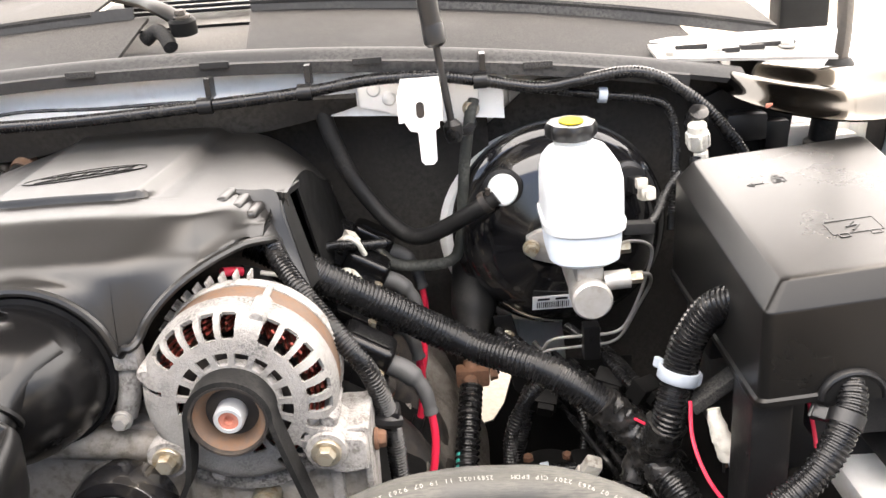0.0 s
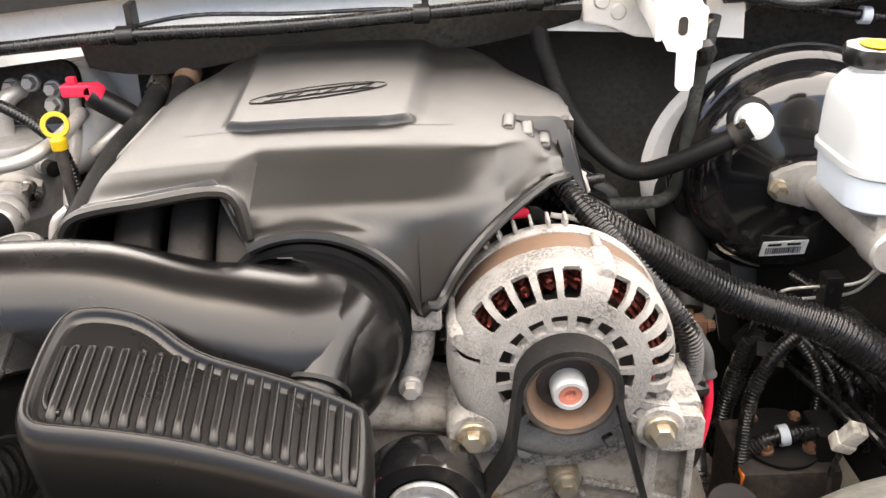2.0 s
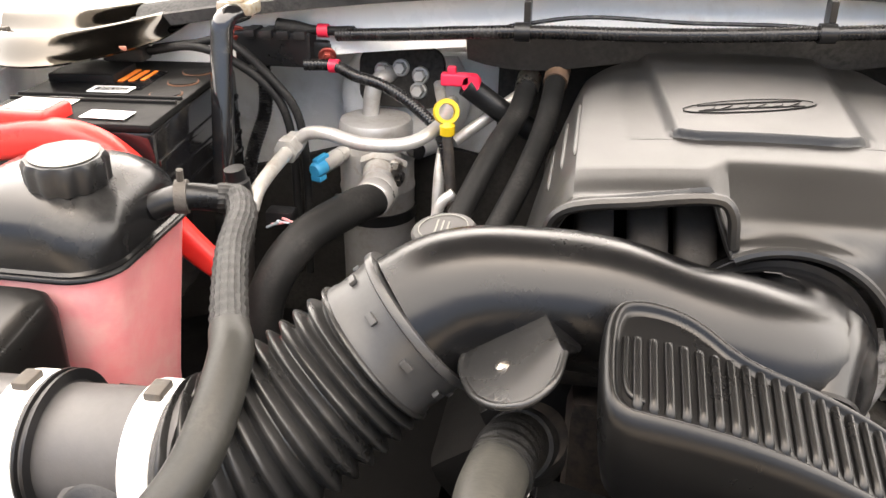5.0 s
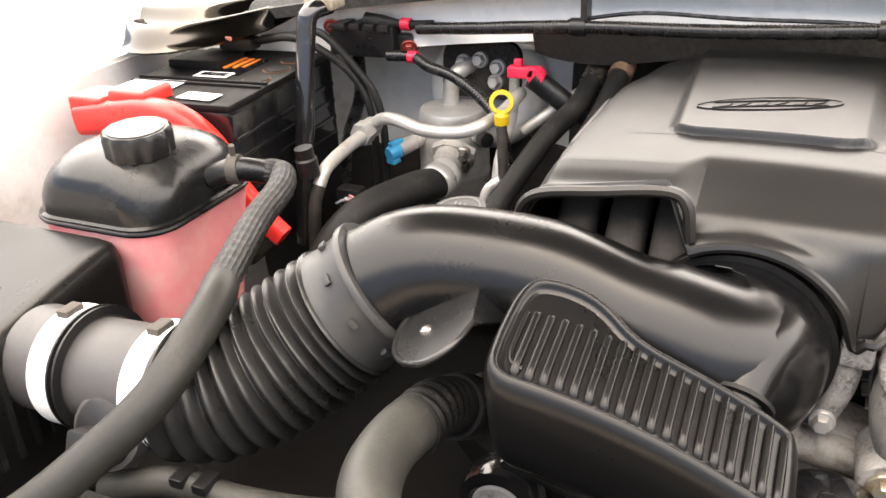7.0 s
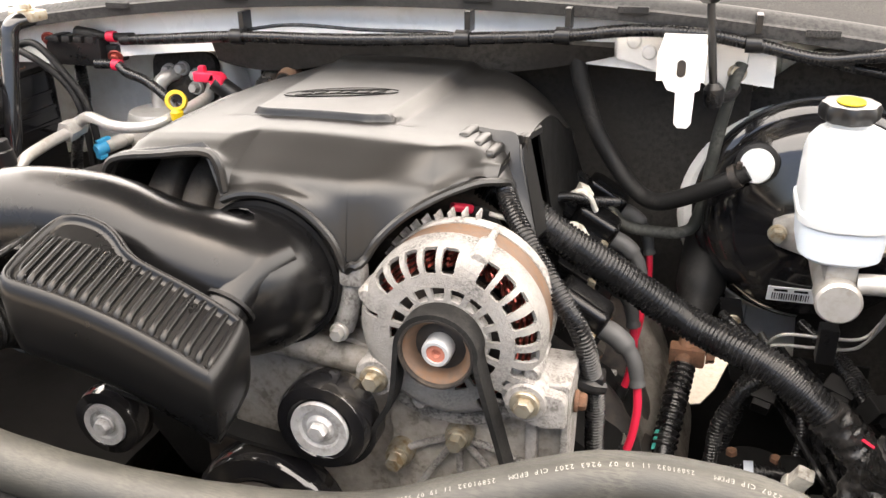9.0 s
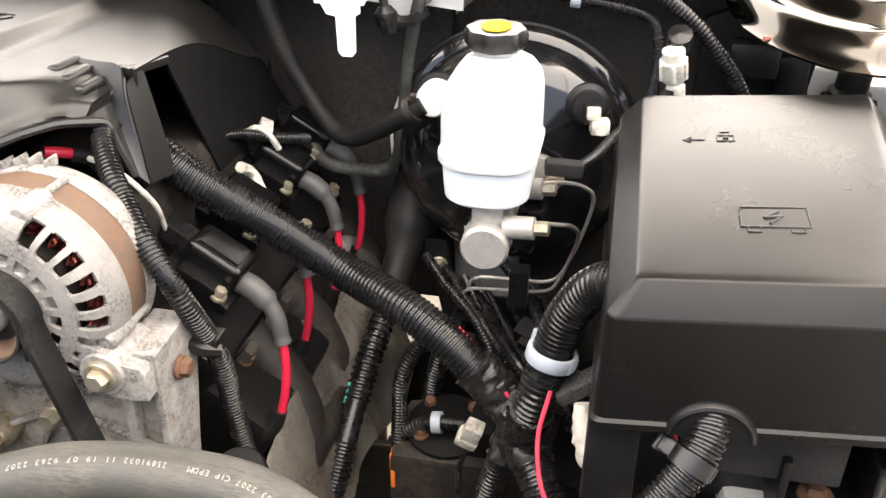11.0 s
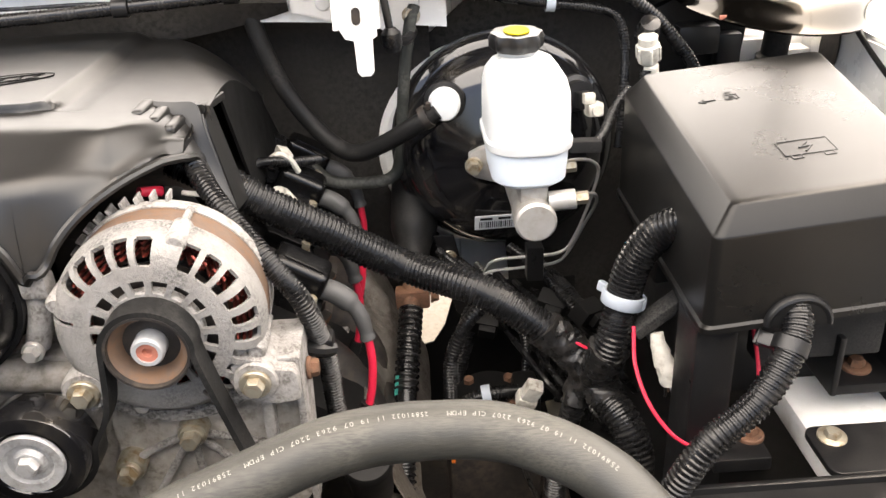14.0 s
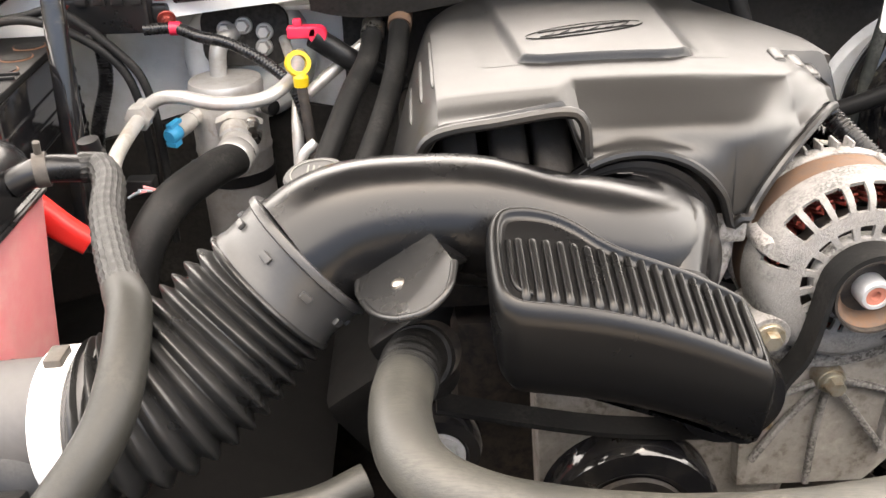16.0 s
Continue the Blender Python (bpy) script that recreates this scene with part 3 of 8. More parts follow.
panel(g, cover_at, nu, nv, -0.003)
cover = thing("engine_cover", "dark grey moulded plastic engine cover with a raised centre plate", "engine cover", (-0.36, 0.85, 1.2))
part("shell", g, M_cover, cover, sharp=30)
g = Geo()
edge = [(x, 0.640 + c_f(x) - 0.002, c_low(x)) for x in np.linspace(-0.406, -0.2935, 14)] + [(x, 0.637, 1.186) for x in (-0.287, -0.281)] + [(x, 0.640 + c_f(x) - 0.002, c_low(x)) for x in np.linspace(-0.276, -0.181, 14)] + [(-0.175, 0.749, 1.2325), (-0.168, 0.7495, 1.214), (-0.158, 0.7505, 1.188)]
sweep(g, edge, 0.004, 8, 0.004)
part("rim", g, M_cover, cover)
g = Geo()
sweep(g, [(-0.536, 0.652, 1.19), (-0.535, 0.65, 1.23), (-0.522, 0.648, 1.258), (-0.47, 0.647, 1.268), (-0.425, 0.646, 1.274), (-0.411, 0.645, 1.266), (-0.407, 0.644, 1.24)], 0.0045, 8, 0.004)
part("arch_rim", g, M_cover, cover)
# side post and rear side wall
crease = spline([(-0.224, 0.7895, 1.2712), (-0.203, 0.7850, 1.2630), (-0.191, 0.7800, 1.2540), (-0.181, 0.7710, 1.2380), (-0.169, 0.7610, 1.2120), (-0.157, 0.7520, 1.1860)], 0.004)[0]
ridge_line = spline([(-0.222, 0.7905, 1.2717), (-0.197, 0.7895, 1.2697), (-0.176, 0.7865, 1.2680), (-0.1695, 0.7750, 1.2465), (-0.1600, 0.7660, 1.2115), (-0.1510, 0.7570, 1.1780)], 0.004)[0]


def along(c, q):
    k = q * (len(c) - 1)
    i = min(int(k), len(c) - 2)
    return c[i] * (1 - k + i) + c[i + 1] * (k - i)


g = Geo()
panel(g, lambda u, v: tuple(along(crease, u) * (1 - v) + along(ridge_line, u) * v), 40, 6, -0.003)
part("side_post", g, M_cover, cover)
g = Geo()
panel(g, lambda u, v: tuple(along(ridge_line, 0.42 + 0.58 * u) * (1 - v) + (np.array((-0.171, 0.805, 1.264)) * (1 - u) + np.array((-0.148, 0.795, 1.173)) * u) * v), 24, 4, -0.003)
part("post_side", g, M_cover, cover)
g = Geo()
sweep(g, [tuple(p) for p in ridge_line[len(ridge_line) * 2 // 5:]], 0.0016, 8, 0.004)
part("post_edge", g, M_cover, cover)
g = Geo()
sweep(g, [(-0.1735, 0.786, 1.2640), (-0.1700, 0.812, 1.2615), (-0.1665, 0.842, 1.2590)], 0.0040, 10, 0.004, 1.0, (0, 0, 1), True, 4.0)
part("header", g, M_cover, cover)
g = Geo()
panel(g, lambda u, v: (-0.1665 + 0.0105 * v, (0.838 + 0.20 * u) * (1 - v) + (0.899 + 0.20 * u) * v, (c_top(-0.166, 0.838 + 0.20 * u) - 0.001) * (1 - v) + 1.129 * v), 14, 8, -0.003)
part("side_wall", g, M_deep, cover)
web_low = spline([(-0.193, 0.7225, 1.2420), (-0.182, 0.7370, 1.2385), (-0.175, 0.7485, 1.2335), (-0.168, 0.7490, 1.2145), (-0.158, 0.7500, 1.1875)], 0.004)[0]
g = Geo()
panel(g, lambda u, v: tuple(along(web_low, u) * (1 - v) + along(crease, 0.30 + 0.70 * u) * v), 24, 6, -0.003)
part("post_web", g, M_cover, cover)
for k in range(3):
    g = Geo()
    lo = Vector([(-0.2225, 0.756, 1.2680), (-0.2080, 0.748, 1.2630), (-0.1955, 0.746, 1.2560)][k])
    hi = Vector([(-0.2170, 0.803, 1.2700), (-0.2035, 0.796, 1.2655), (-0.1900, 0.790, 1.2585)][k])
    sweep(g, [tuple(lo.lerp(hi, q)) for q in (0.06, 0.30, 0.55, 0.80)], lambda s, q: 0.0055 * math.sqrt(max(0.1, 1 - (2 * q - 1) ** 10)), 16, 0.0015, 1.0, (0, 0, 1), True, 3.2)
    part("ridge", g, M_cover, cover)
for k in range(3):
    g = Geo()
    x = -0.519 - 0.0095 * k
    drop = 0.115 * max(0.0, (-0.515 - x) / 0.05) ** 1.5
    sweep(g, [(x, y, c_top(x, y) - drop + 0.0002) for y in (0.735 + 0.006 * k, 0.78, 0.83, 0.875 - 0.012 * k)], lambda s, q: 0.0024 * math.sqrt(max(0.02, 1 - (2 * q - 1) ** 8)), 10, 0.004)
    part("ridge", g, M_cover, cover)
# plain emblem: an oval outline with strokes
def on_plate(x, y):
    return (x, y, c_top(x, y) + 0.0006)


g = Geo()
for a0, a1, w in ((0.25, 3.0, 0.0004), (3.3, 6.2, 0.0006)):
    sweep(g, [on_plate(-0.376 + 0.057 * math.cos(a), 0.8385 + 0.31 * 0.057 * math.cos(a) + 0.0175 * math.sin(a)) for a in np.linspace(a0, a1, 20)], w, 6, 0.003)
for k in range(6):
    x = -0.411 + 0.0145 * k
    y = 0.8385 + 0.31 * (x + 0.376)
    sweep(g, [on_plate(x - 0.004, y - 0.006), on_plate(x + 0.003, y - 0.003 + 0.004 * (k % 2)), on_plate(x + 0.006, y + 0.006)], 0.0005, 6, 0.002)
for off in (-0.007, 0.008):
    sweep(g, [on_plate(x, 0.8385 + 0.31 * (x + 0.376) + off) for x in (-0.42, -0.395, -0.37, -0.345, -0.33)], 0.0006, 6, 0.003)
part("emblem", g, M_deep, cover, "dark oval emblem outline with plain strokes")

# ---- intake ----
duct = thing("intake_duct", "glossy black plastic intake duct bending to the throttle body", "air duct", (-0.5, 0.59, 1.15))
D_PATH = [(-0.372, 0.672, 1.164), (-0.373, 0.640, 1.165), (-0.384, 0.605, 1.172), (-0.425, 0.592, 1.194), (-0.49, 0.595, 1.214), (-0.550, 0.591, 1.2185), (-0.588, 0.583, 1.2145), (-0.614, 0.571, 1.202)]


def duct_r(s, q):
    return 0.066 - 0.020 * smooth(0.12, 0.5, q) + 0.003 * smooth(0.7, 1.0, q)


g = Geo()
sweep(g, D_PATH, duct_r, 36, 0.005, lambda q: 1.0 + 0.08 * math.sin(math.pi * q))
part("pipe", g, M_duct, duct)
g = Geo()
lathe(g, [(0.060, 0.0), (0.071, 0.0), (0.071, 0.008), (0.067, 0.010), (0.070, 0.012), (0.070, 0.020), (0.06, 0.02)], axis((-0.372, 0.640, 1.165), (0, 1, 0)), 40)
part("throttle_ring", g, M_black, duct)
g = Geo()
cd = Vector((-0.75, -0.30, -0.59)).normalized()
c0 = Vector((-0.611, 0.571, 1.205))
lathe(g, [(0.04, -0.004), (0.0535, -0.004), (0.0545, -0.002), (0.0545, 0.001), (0.0515, 0.0025), (0.0505, 0.014), (0.0505, 0.028), (0.0515, 0.030), (0.0515, 0.034), (0.04, 0.034)], axis(c0, cd), 56)
part("collar", g, M_collar, duct, "grey ribbed plastic collar")
for a in range(10, 360, 40):
    g = Geo()
    m = axis(c0, cd) @ Matrix.Rotation(radians(a), 4, "Z")
    box(g, (0.0520, 0, 0.0135), (0.0035, 0.0085, 0.0050), 0.001, m)
    part("tab", g, M_collar, duct)
g = Geo()
b0, b3 = c0 + cd * 0.030, Vector((-0.757, 0.499, 1.128))
b1, b2 = b0 + cd * 0.050, b3 + Vector((0.052, -0.001, -0.001))
bm_ax = [tuple(b0 * (1 - k) ** 3 + 3 * b1 * k * (1 - k) ** 2 + 3 * b2 * k * k * (1 - k) + b3 * k ** 3) for k in np.linspace(0, 1, 13)]
sweep(g, bm_ax, lambda s, q: 0.0455 + 0.003 * math.sin(math.pi * q) + 0.0085 * (0.5 - 0.5 * math.cos(2 * math.pi * s / 0.0116)) ** 0.8 * smooth(0, 0.03, q) * (1 - smooth(0.985, 1.0, q)), 56, 0.0010)
part("bellows", g, M_bellow, duct, "black ribbed rubber bellows")
# bracket tab
L_, A_, Bm = Vector((-0.5739, 0.5434, 1.2026)), Vector((-0.5249, 0.5478, 1.2291)), Vector((-0.5422, 0.4745, 1.2124))
Nn = (Bm - L_).cross(A_ - L_).normalized()
U = (A_ - L_).normalized()
mt = Matrix.Translation(L_) @ Matrix((U, Nn.cross(U), Nn)).transposed().to_4x4()
to_tab = mt.inverted()


def tab_at(a, b):
    return to_tab @ (L_ + (A_ - L_) * a + (Bm - L_) * b)


curve_ab = [(0.0, 0.0), (-0.16, 0.25), (-0.215, 0.52), (-0.21, 0.72), (-0.126, 0.898), (0.0, 1.0), (0.2, 1.06), (0.435, 1.0), (0.60, 0.90), (0.72, 0.78), (0.854, 0.618)]
flat_ab = spline([tuple(tab_at(a, b)) for a, b in curve_ab], 0.004)[0]
out = [(p[0], p[1]) for p in flat_ab] + [tuple(tab_at(1.0, 0.0))[:2]]
g = Geo()
prism(g, out, 0.003, mt, 0.0008)
sweep(g, [mt @ Vector((p[0], p[1], 0.002)) for p in flat_ab], 0.0023, 10, 0.003)
part("bracket", g, M_tab, duct)
tip, bulge = Vector((-0.5050, 0.5440, 1.2150)), L_ + (A_ - L_) * 0.854 + (Bm - L_) * 0.618
g = Geo()
panel(g, lambda u, v: tuple((A_ * (1 - u) + bulge * u) * (1 - v) + (tip + (bulge - A_) * 0.12 * u) * v), 6, 6, 0.0025)
part("bracket_fold", g, M_duct, duct)
g = Geo()
lathe(g, [(0, 0), (0.0046, 0), (0.0042, 0.0015), (0.002, 0.0028), (0, 0.0028)], mt @ Matrix.Translation((to_tab @ Vector((-0.5447, 0.5108, 1.2093))).to_2d().to_3d() + Vector((0, 0, 0.003))), 20)
part("rivet", g, M_steel, duct)
# resonator
res = thing("resonator_box", "black plastic resonator box with a ribbed lid", "resonator", (-0.41, 0.48, 1.13))


def res_sec(q):
    """Middle, top and lower height of the box at share q along it."""
    x = -0.492 + 0.168 * q
    zt = 1.241 - 0.012 * q - 0.048 * q * q
    zl = 1.172 - 0.012 * q - 0.040 * q ** 1.5
    return x, 0.488 + 0.008 * q, zt, zl


def res_top(x, y):
    q = (x + 0.492) / 0.168
    _, yc, zt, _ = res_sec(q)
    return zt + 0.30 * (y - yc)


def res_outline(n):
    """Rounded plan of the lid, with the lobe behind it, even steps."""
    p = [(-0.3235, 0.462), (-0.40, 0.457), (-0.470, 0.4535), (-0.484, 0.4555), (-0.4925, 0.465), (-0.4945, 0.480), (-0.4945, 0.505), (-0.4925, 0.525), (-0.486, 0.5375), (-0.470, 0.5425), (-0.448, 0.5415), (-0.432, 0.535), (-0.417, 0.5245), (-0.400, 0.5215), (-0.36, 0.524), (-0.326, 0.5255), (-0.3205, 0.521), (-0.319, 0.494), (-0.3195, 0.467)]
    for _ in range(3):
        p = [w for a, b in zip(p, p[1:] + p[:1]) for w in ((0.75 * a[0] + 0.25 * b[0], 0.75 * a[1] + 0.25 * b[1]), (0.25 * a[0] + 0.75 * b[0], 0.25 * a[1] + 0.75 * b[1]))]
    return resample(p + p[:1], n + 1)[:-1]


plan = res_outline(180)
edge_d = np.roll(plan, -1, 0) - np.roll(plan, 1, 0)
edge_n = np.stack([edge_d[:, 1], -edge_d[:, 0]], 1) / np.linalg.norm(edge_d, axis=1)[:, None]
if np.mean(np.sum((plan.mean(0) - plan) * edge_n, 1)) < 0:
    edge_n = -edge_n
rr = []
for inset, dz in ((0.030, -0.0745), (0.022, -0.0740), (0.015, -0.0715), (0.009, -0.0665), (0.0045, -0.059), (0.0025, -0.048), (0.001, -0.03), (0.0, -0.012), (0.0005, -0.0078), (0.0018, -0.0042), (0.0036, -0.0016), (0.0056, -0.0002), (0.0070, -0.0004), (0.0080, -0.0018), (0.0086, -0.0036), (0.0096, -0.0046), (0.014, -0.0048)):
    rr.append([(a, b, res_top(a, b) + dz) for a, b in plan + edge_n * inset])
g = Geo()
rings(g, rr, False)
g.add(rr[0], [tuple(range(len(rr[0])))])
part("body", g, M_res, res, sharp=60)
front = plan[plan[:, 1] < 0.495]
back = plan[plan[:, 1] >= 0.495]
front, back = front[np.argsort(front[:, 0])], back[np.argsort(back[:, 0])]


def field_at(u, v):
    x = -0.4860 + 0.1585 * u
    y0, y1 = np.interp(x, front[:, 0], front[:, 1]) + 0.0100, np.interp(x, back[:, 0], back[:, 1]) - 0.0100
    y = y0 * (1 - v) + y1 * v
    return (x, y, res_top(x, y) - 0.0047)


g = Geo()
panel(g, field_at, 50, 16, 0.002)
part("lid_field", g, M_res, res)
for k in range(18):
    q = 0.105 + 0.865 * k / 17
    x, yc, zt, zl = res_sec(q)
    y0 = np.interp(x, front[:, 0], front[:, 1]) + 0.0130
    y1 = yc + 0.0235
    g = Geo()
    pts = [(x, y, res_top(x, y) - 0.0040 - d) for y, d in ((y0, 0.0042), (y0 + 0.0014, 0.0022), (y0 + 0.0032, 0.0006), (y0 + 0.0065, 0.0), ((y0 + y1) / 2, 0.0), (y1 - 0.003, 0.0003), (y1, 0.0018))]
    sweep(g, pts, lambda s, w: 0.0026 + 0.0006 * (1 - smooth(0.09, 0.13, w)), 12, 0.0015, 1.0, (0, 0, 1), True, 2.6)
    part("rib", g, M_res, res)
g = Geo()
pts = [(x, y, res_top(x, y) - 0.0044) for x, y in ((-0.4805, 0.511), (-0.4806, 0.495), (-0.4804, 0.482), (-0.4785, 0.475), (-0.4745, 0.4715), (-0.4705, 0.4712))]
sweep(g, pts, 0.0019, 10, 0.002)
part("rib", g, M_res, res)
g = Geo()
sweep(g, [(-0.345, 0.612, 1.196), (-0.351, 0.590, 1.194), (-0.357, 0.566, 1.184), (-0.363, 0.538, 1.166), (-0.37, 0.505, 1.140)], lambda s, q: 0.026 - 0.006 * smooth(0, 0.5, q), 22, 0.004)
part("neck", g, M_duct, res)
g = Geo()
m = axis((-0.359, 0.556, 1.178), (-0.15, -0.85, -0.5))
lathe(g, [(0.018, 0), (0.0235, 0), (0.0235, 0.003), (0.018, 0.003)], m, 28)
part("gasket", g, M_rubber, res)

# ---- alternator ----
AX, AZ = -0.1955, 1.141
alt = thing("alternator", "oxidised cast aluminium alternator with copper windings showing", "alternator", (AX, 0.64, 1.06))
my = axis((AX, 0.0, AZ), (0, 1, 0))
def alt_cut(phi, row):
    """True where the front housing is open: fan slots round the shoulder, holes round the hub."""
    if row[0] == "slot":
        k = round((phi - 87.0) / 13.333)
        c = 87.0 + 13.333 * k
        if k == -1 or not (-62 < c < 152 or k == 6):
            return False
        return abs(phi - c) < (4.8 - 0.9 * row[1]) * (0.5 if k == 6 else 1 if k > -4 else 0.85)
    if row[0] == "hole":
        k = round((phi - 96) / 21.0)
        return -85 < phi < 262 and abs(phi - 96 - 21.0 * k) < 7.0 - row[1]
    return False


prof = [((0.033, 0.6135), "rim", 0), ((0.0365, 0.6120), "hole", 1.2), ((0.039, 0.6118), "hole", 0), ((0.0460, 0.6116), "hole", 0), ((0.0480, 0.6115), "rim", 0), ((0.0545, 0.6115), "rim", 0), ((0.0600, 0.6118), "slot", 1), ((0.0614, 0.6120), "slot", 0), ((0.0675, 0.6130), "slot", 0), ((0.0720, 0.6155), "slot", 0), ((0.0755, 0.6190), "slot", 0), ((0.0778, 0.6230), "slot", 1), ((0.0786, 0.6245), "rim", 0), ((0.0800, 0.6285), "rim", 0), ((0.0810, 0.6340), "rim", 0), ((0.0815, 0.6400), "rim", 0), ((0.0815, 0.6485), "rim", 0), ((0.0795, 0.6500), "rim", 0)]
na, npf = 360, len(prof)
pr_ = np.array([p[0] for p in prof])
tg = np.gradient(pr_, axis=0)
tg /= np.linalg.norm(tg, axis=1)[:, None]
low_ = pr_ + 0.0035 * np.stack([-tg[:, 1], tg[:, 0]], 1)
verts, faces = [], []
for layer in (pr_, low_):
    for i in range(na):
        f = 2 * math.pi * i / na
        verts += [(AX + r * math.cos(f), y, AZ + r * math.sin(f)) for r, y in layer]
open_ = [[alt_cut((i + 0.5 + 90) % 360 - 90, prof[j][1:]) for j in range(npf - 1)] for i in range(na)]
vid = lambda layer, i, j: layer * na * npf + (i % na) * npf + j
for i in range(na):
    for j in range(npf - 1):
        if open_[i][j]:
            continue
        faces += [(vid(0, i, j), vid(0, i, j + 1), vid(0, i + 1, j + 1), vid(0, i + 1, j)), (vid(1, i, j), vid(1, i + 1, j), vid(1, i + 1, j + 1), vid(1, i, j + 1))]
        if open_[i - 1][j]:
            faces.append((vid(0, i, j), vid(1, i, j), vid(1, i, j + 1), vid(0, i, j + 1)))
        if open_[(i + 1) % na][j]:
            faces.append((vid(0, i + 1, j + 1), vid(1, i + 1, j + 1), vid(1, i + 1, j), vid(0, i + 1, j)))
        if j > 0 and open_[i][j - 1]:
            faces.append((vid(0, i + 1, j), vid(1, i + 1, j), vid(1, i, j), vid(0, i, j)))
        if j < npf - 2 and open_[i][j + 1]:
            faces.append((vid(0, i, j + 1), vid(1, i, j + 1), vid(1, i + 1, j + 1), vid(0, i + 1, j + 1)))
g = Geo()
g.add(verts, faces)
part("front_housing", g, M_althouse, alt, "pale oxidised front housing with fan slots, grimy on one side")
g = Geo()
lathe(g, [(0.0, 0.612), (0.037, 0.612), (0.038, 0.614), (0.038, 0.622), (0.0, 0.622)], my, 40)
part("hub", g, M_cast, alt)
g = Geo()
lathe(g, [(0.0, 0.628), (0.05, 0.628), (0.05, 0.64), (0.0, 0.64)], my, 40)
part("rotor", g, M_dark, alt)
g = Geo()
for k in range(44):
    a = 2 * math.pi * k / 44
    for w in range(3):
        rr_ = 0.059 + 0.0045 * w
        sweep(g, [(AX + rr_ * math.cos(a - 0.03), 0.646, AZ + rr_ * math.sin(a - 0.03)), (AX + (rr_ + 0.002) * math.cos(a), 0.627 + 0.002 * w, AZ + (rr_ + 0.002) * math.sin(a)), (AX + rr_ * math.cos(a + 0.10), 0.646, AZ + rr_ * math.sin(a + 0.10))], 0.0015, 5, 0.004)
part("winding", g, M_copper, alt)
g = Geo()
lathe(g, [(0.05, 0.6490), (0.0795, 0.6500), (0.0795, 0.674), (0.05, 0.674)], my, 64)
part("stator_band", g, M_brown, alt)
g = Geo()
lathe(g, [(0.05, 0.674), (0.0806, 0.674), (0.0816, 0.676), (0.0812, 0.686), (0.075, 0.70), (0.06, 0.715), (0.0, 0.718)], my, 64)
part("rear_case", g, M_cast, alt)
for k in range(15):
    g = Geo()
    a = radians(180 - (84 + 8.6 * k))
    box(g, (0.0822, 0, 0.689), (0.0090, 0.0024, 0.016), 0.001, my @ Matrix.Rotation(a, 4, "Z"))
    part("fin", g, M_cast, alt)
for a in (70, 160, 340, 250):
    g = Geo()
    m = my @ Matrix.Rotation(radians(-a), 4, "Z")
    lathe(g, [(0, 0.620), (0.0055, 0.620), (0.0082, 0.624), (0.0086, 0.650), (0, 0.651)], m @ Matrix.Translation((0.0768, 0, 0)), 20)
    sweep(g, [tuple(m @ Vector((0.0805, 0, h))) for h in (0.648, 0.66, 0.676)], 0.0032, 10, 0.004)
    part("boss", g, M_cast, alt)
for bx, bz in ((-0.260, 1.092), (-0.126, 1.091)):
    g = Geo()
    lathe(g, [(0, 0.612), (0.017, 0.612), (0.019, 0.616), (0.019, 0.66), (0, 0.66)], axis((bx, 0, bz), (0, 1, 0)), 24)
    c = Vector((AX - bx, AZ - bz))
    c.normalize()
    sweep(g, [(bx, 0.636, bz), (bx + c.x * 0.03, 0.64, bz + c.y * 0.03)], 0.018, 14, 0.01)
    ear = part("ear", g, M_cast, alt)
    g = Geo()
    hexbolt(g, (bx, 0.612, bz), (0, -1, 0), 0.0085, 0.009, 1.5)
    part("bolt", g, M_zinc, ear)
g = Geo()
lathe(g, [(0.0292, 0.588), (0.0298, 0.586), (0.0318, 0.586), (0.0318, 0.589), (0.0304, 0.591), (0.0318, 0.593), (0.0304, 0.596), (0.0318, 0.599), (0.0304, 0.602), (0.0318, 0.605), (0.0318, 0.609), (0.0, 0.609), (0.0, 0.604), (0.0292, 0.604)], my, 48, False)
pul = part("pulley", g, M_dark, alt, "dark grooved pulley")
g = Geo()
lathe(g, [(0.0215, 0.603), (0.0228, 0.598), (0.0270, 0.591), (0.0290, 0.590), (0.0290, 0.6035), (0.0, 0.6035)], my, 48)
part("dish", g, M_brown, pul, "rust-brown dished face")
g = Geo()
lathe(g, [(0.012, 0.6028), (0.0222, 0.6028), (0.0222, 0.6045), (0.012, 0.6045)], my, 40)
part("hollow", g, M_dark, pul)
g = Geo()
lathe(g, [(0.0082, 0.5875), (0.0110, 0.5875), (0.0125, 0.590), (0.0125, 0.603), (0.0082, 0.603)], my, 28)
part("nut", g, M_nut, pul)
g = Geo()
lathe(g, [(0, 0.5925), (0.003, 0.5925), (0.004, 0.5890), (0.0085, 0.5890), (0.0085, 0.600), (0, 0.600)], my, 20)
part("shaft_end", g, M_redpaint, pul, "red paint mark on the shaft end")

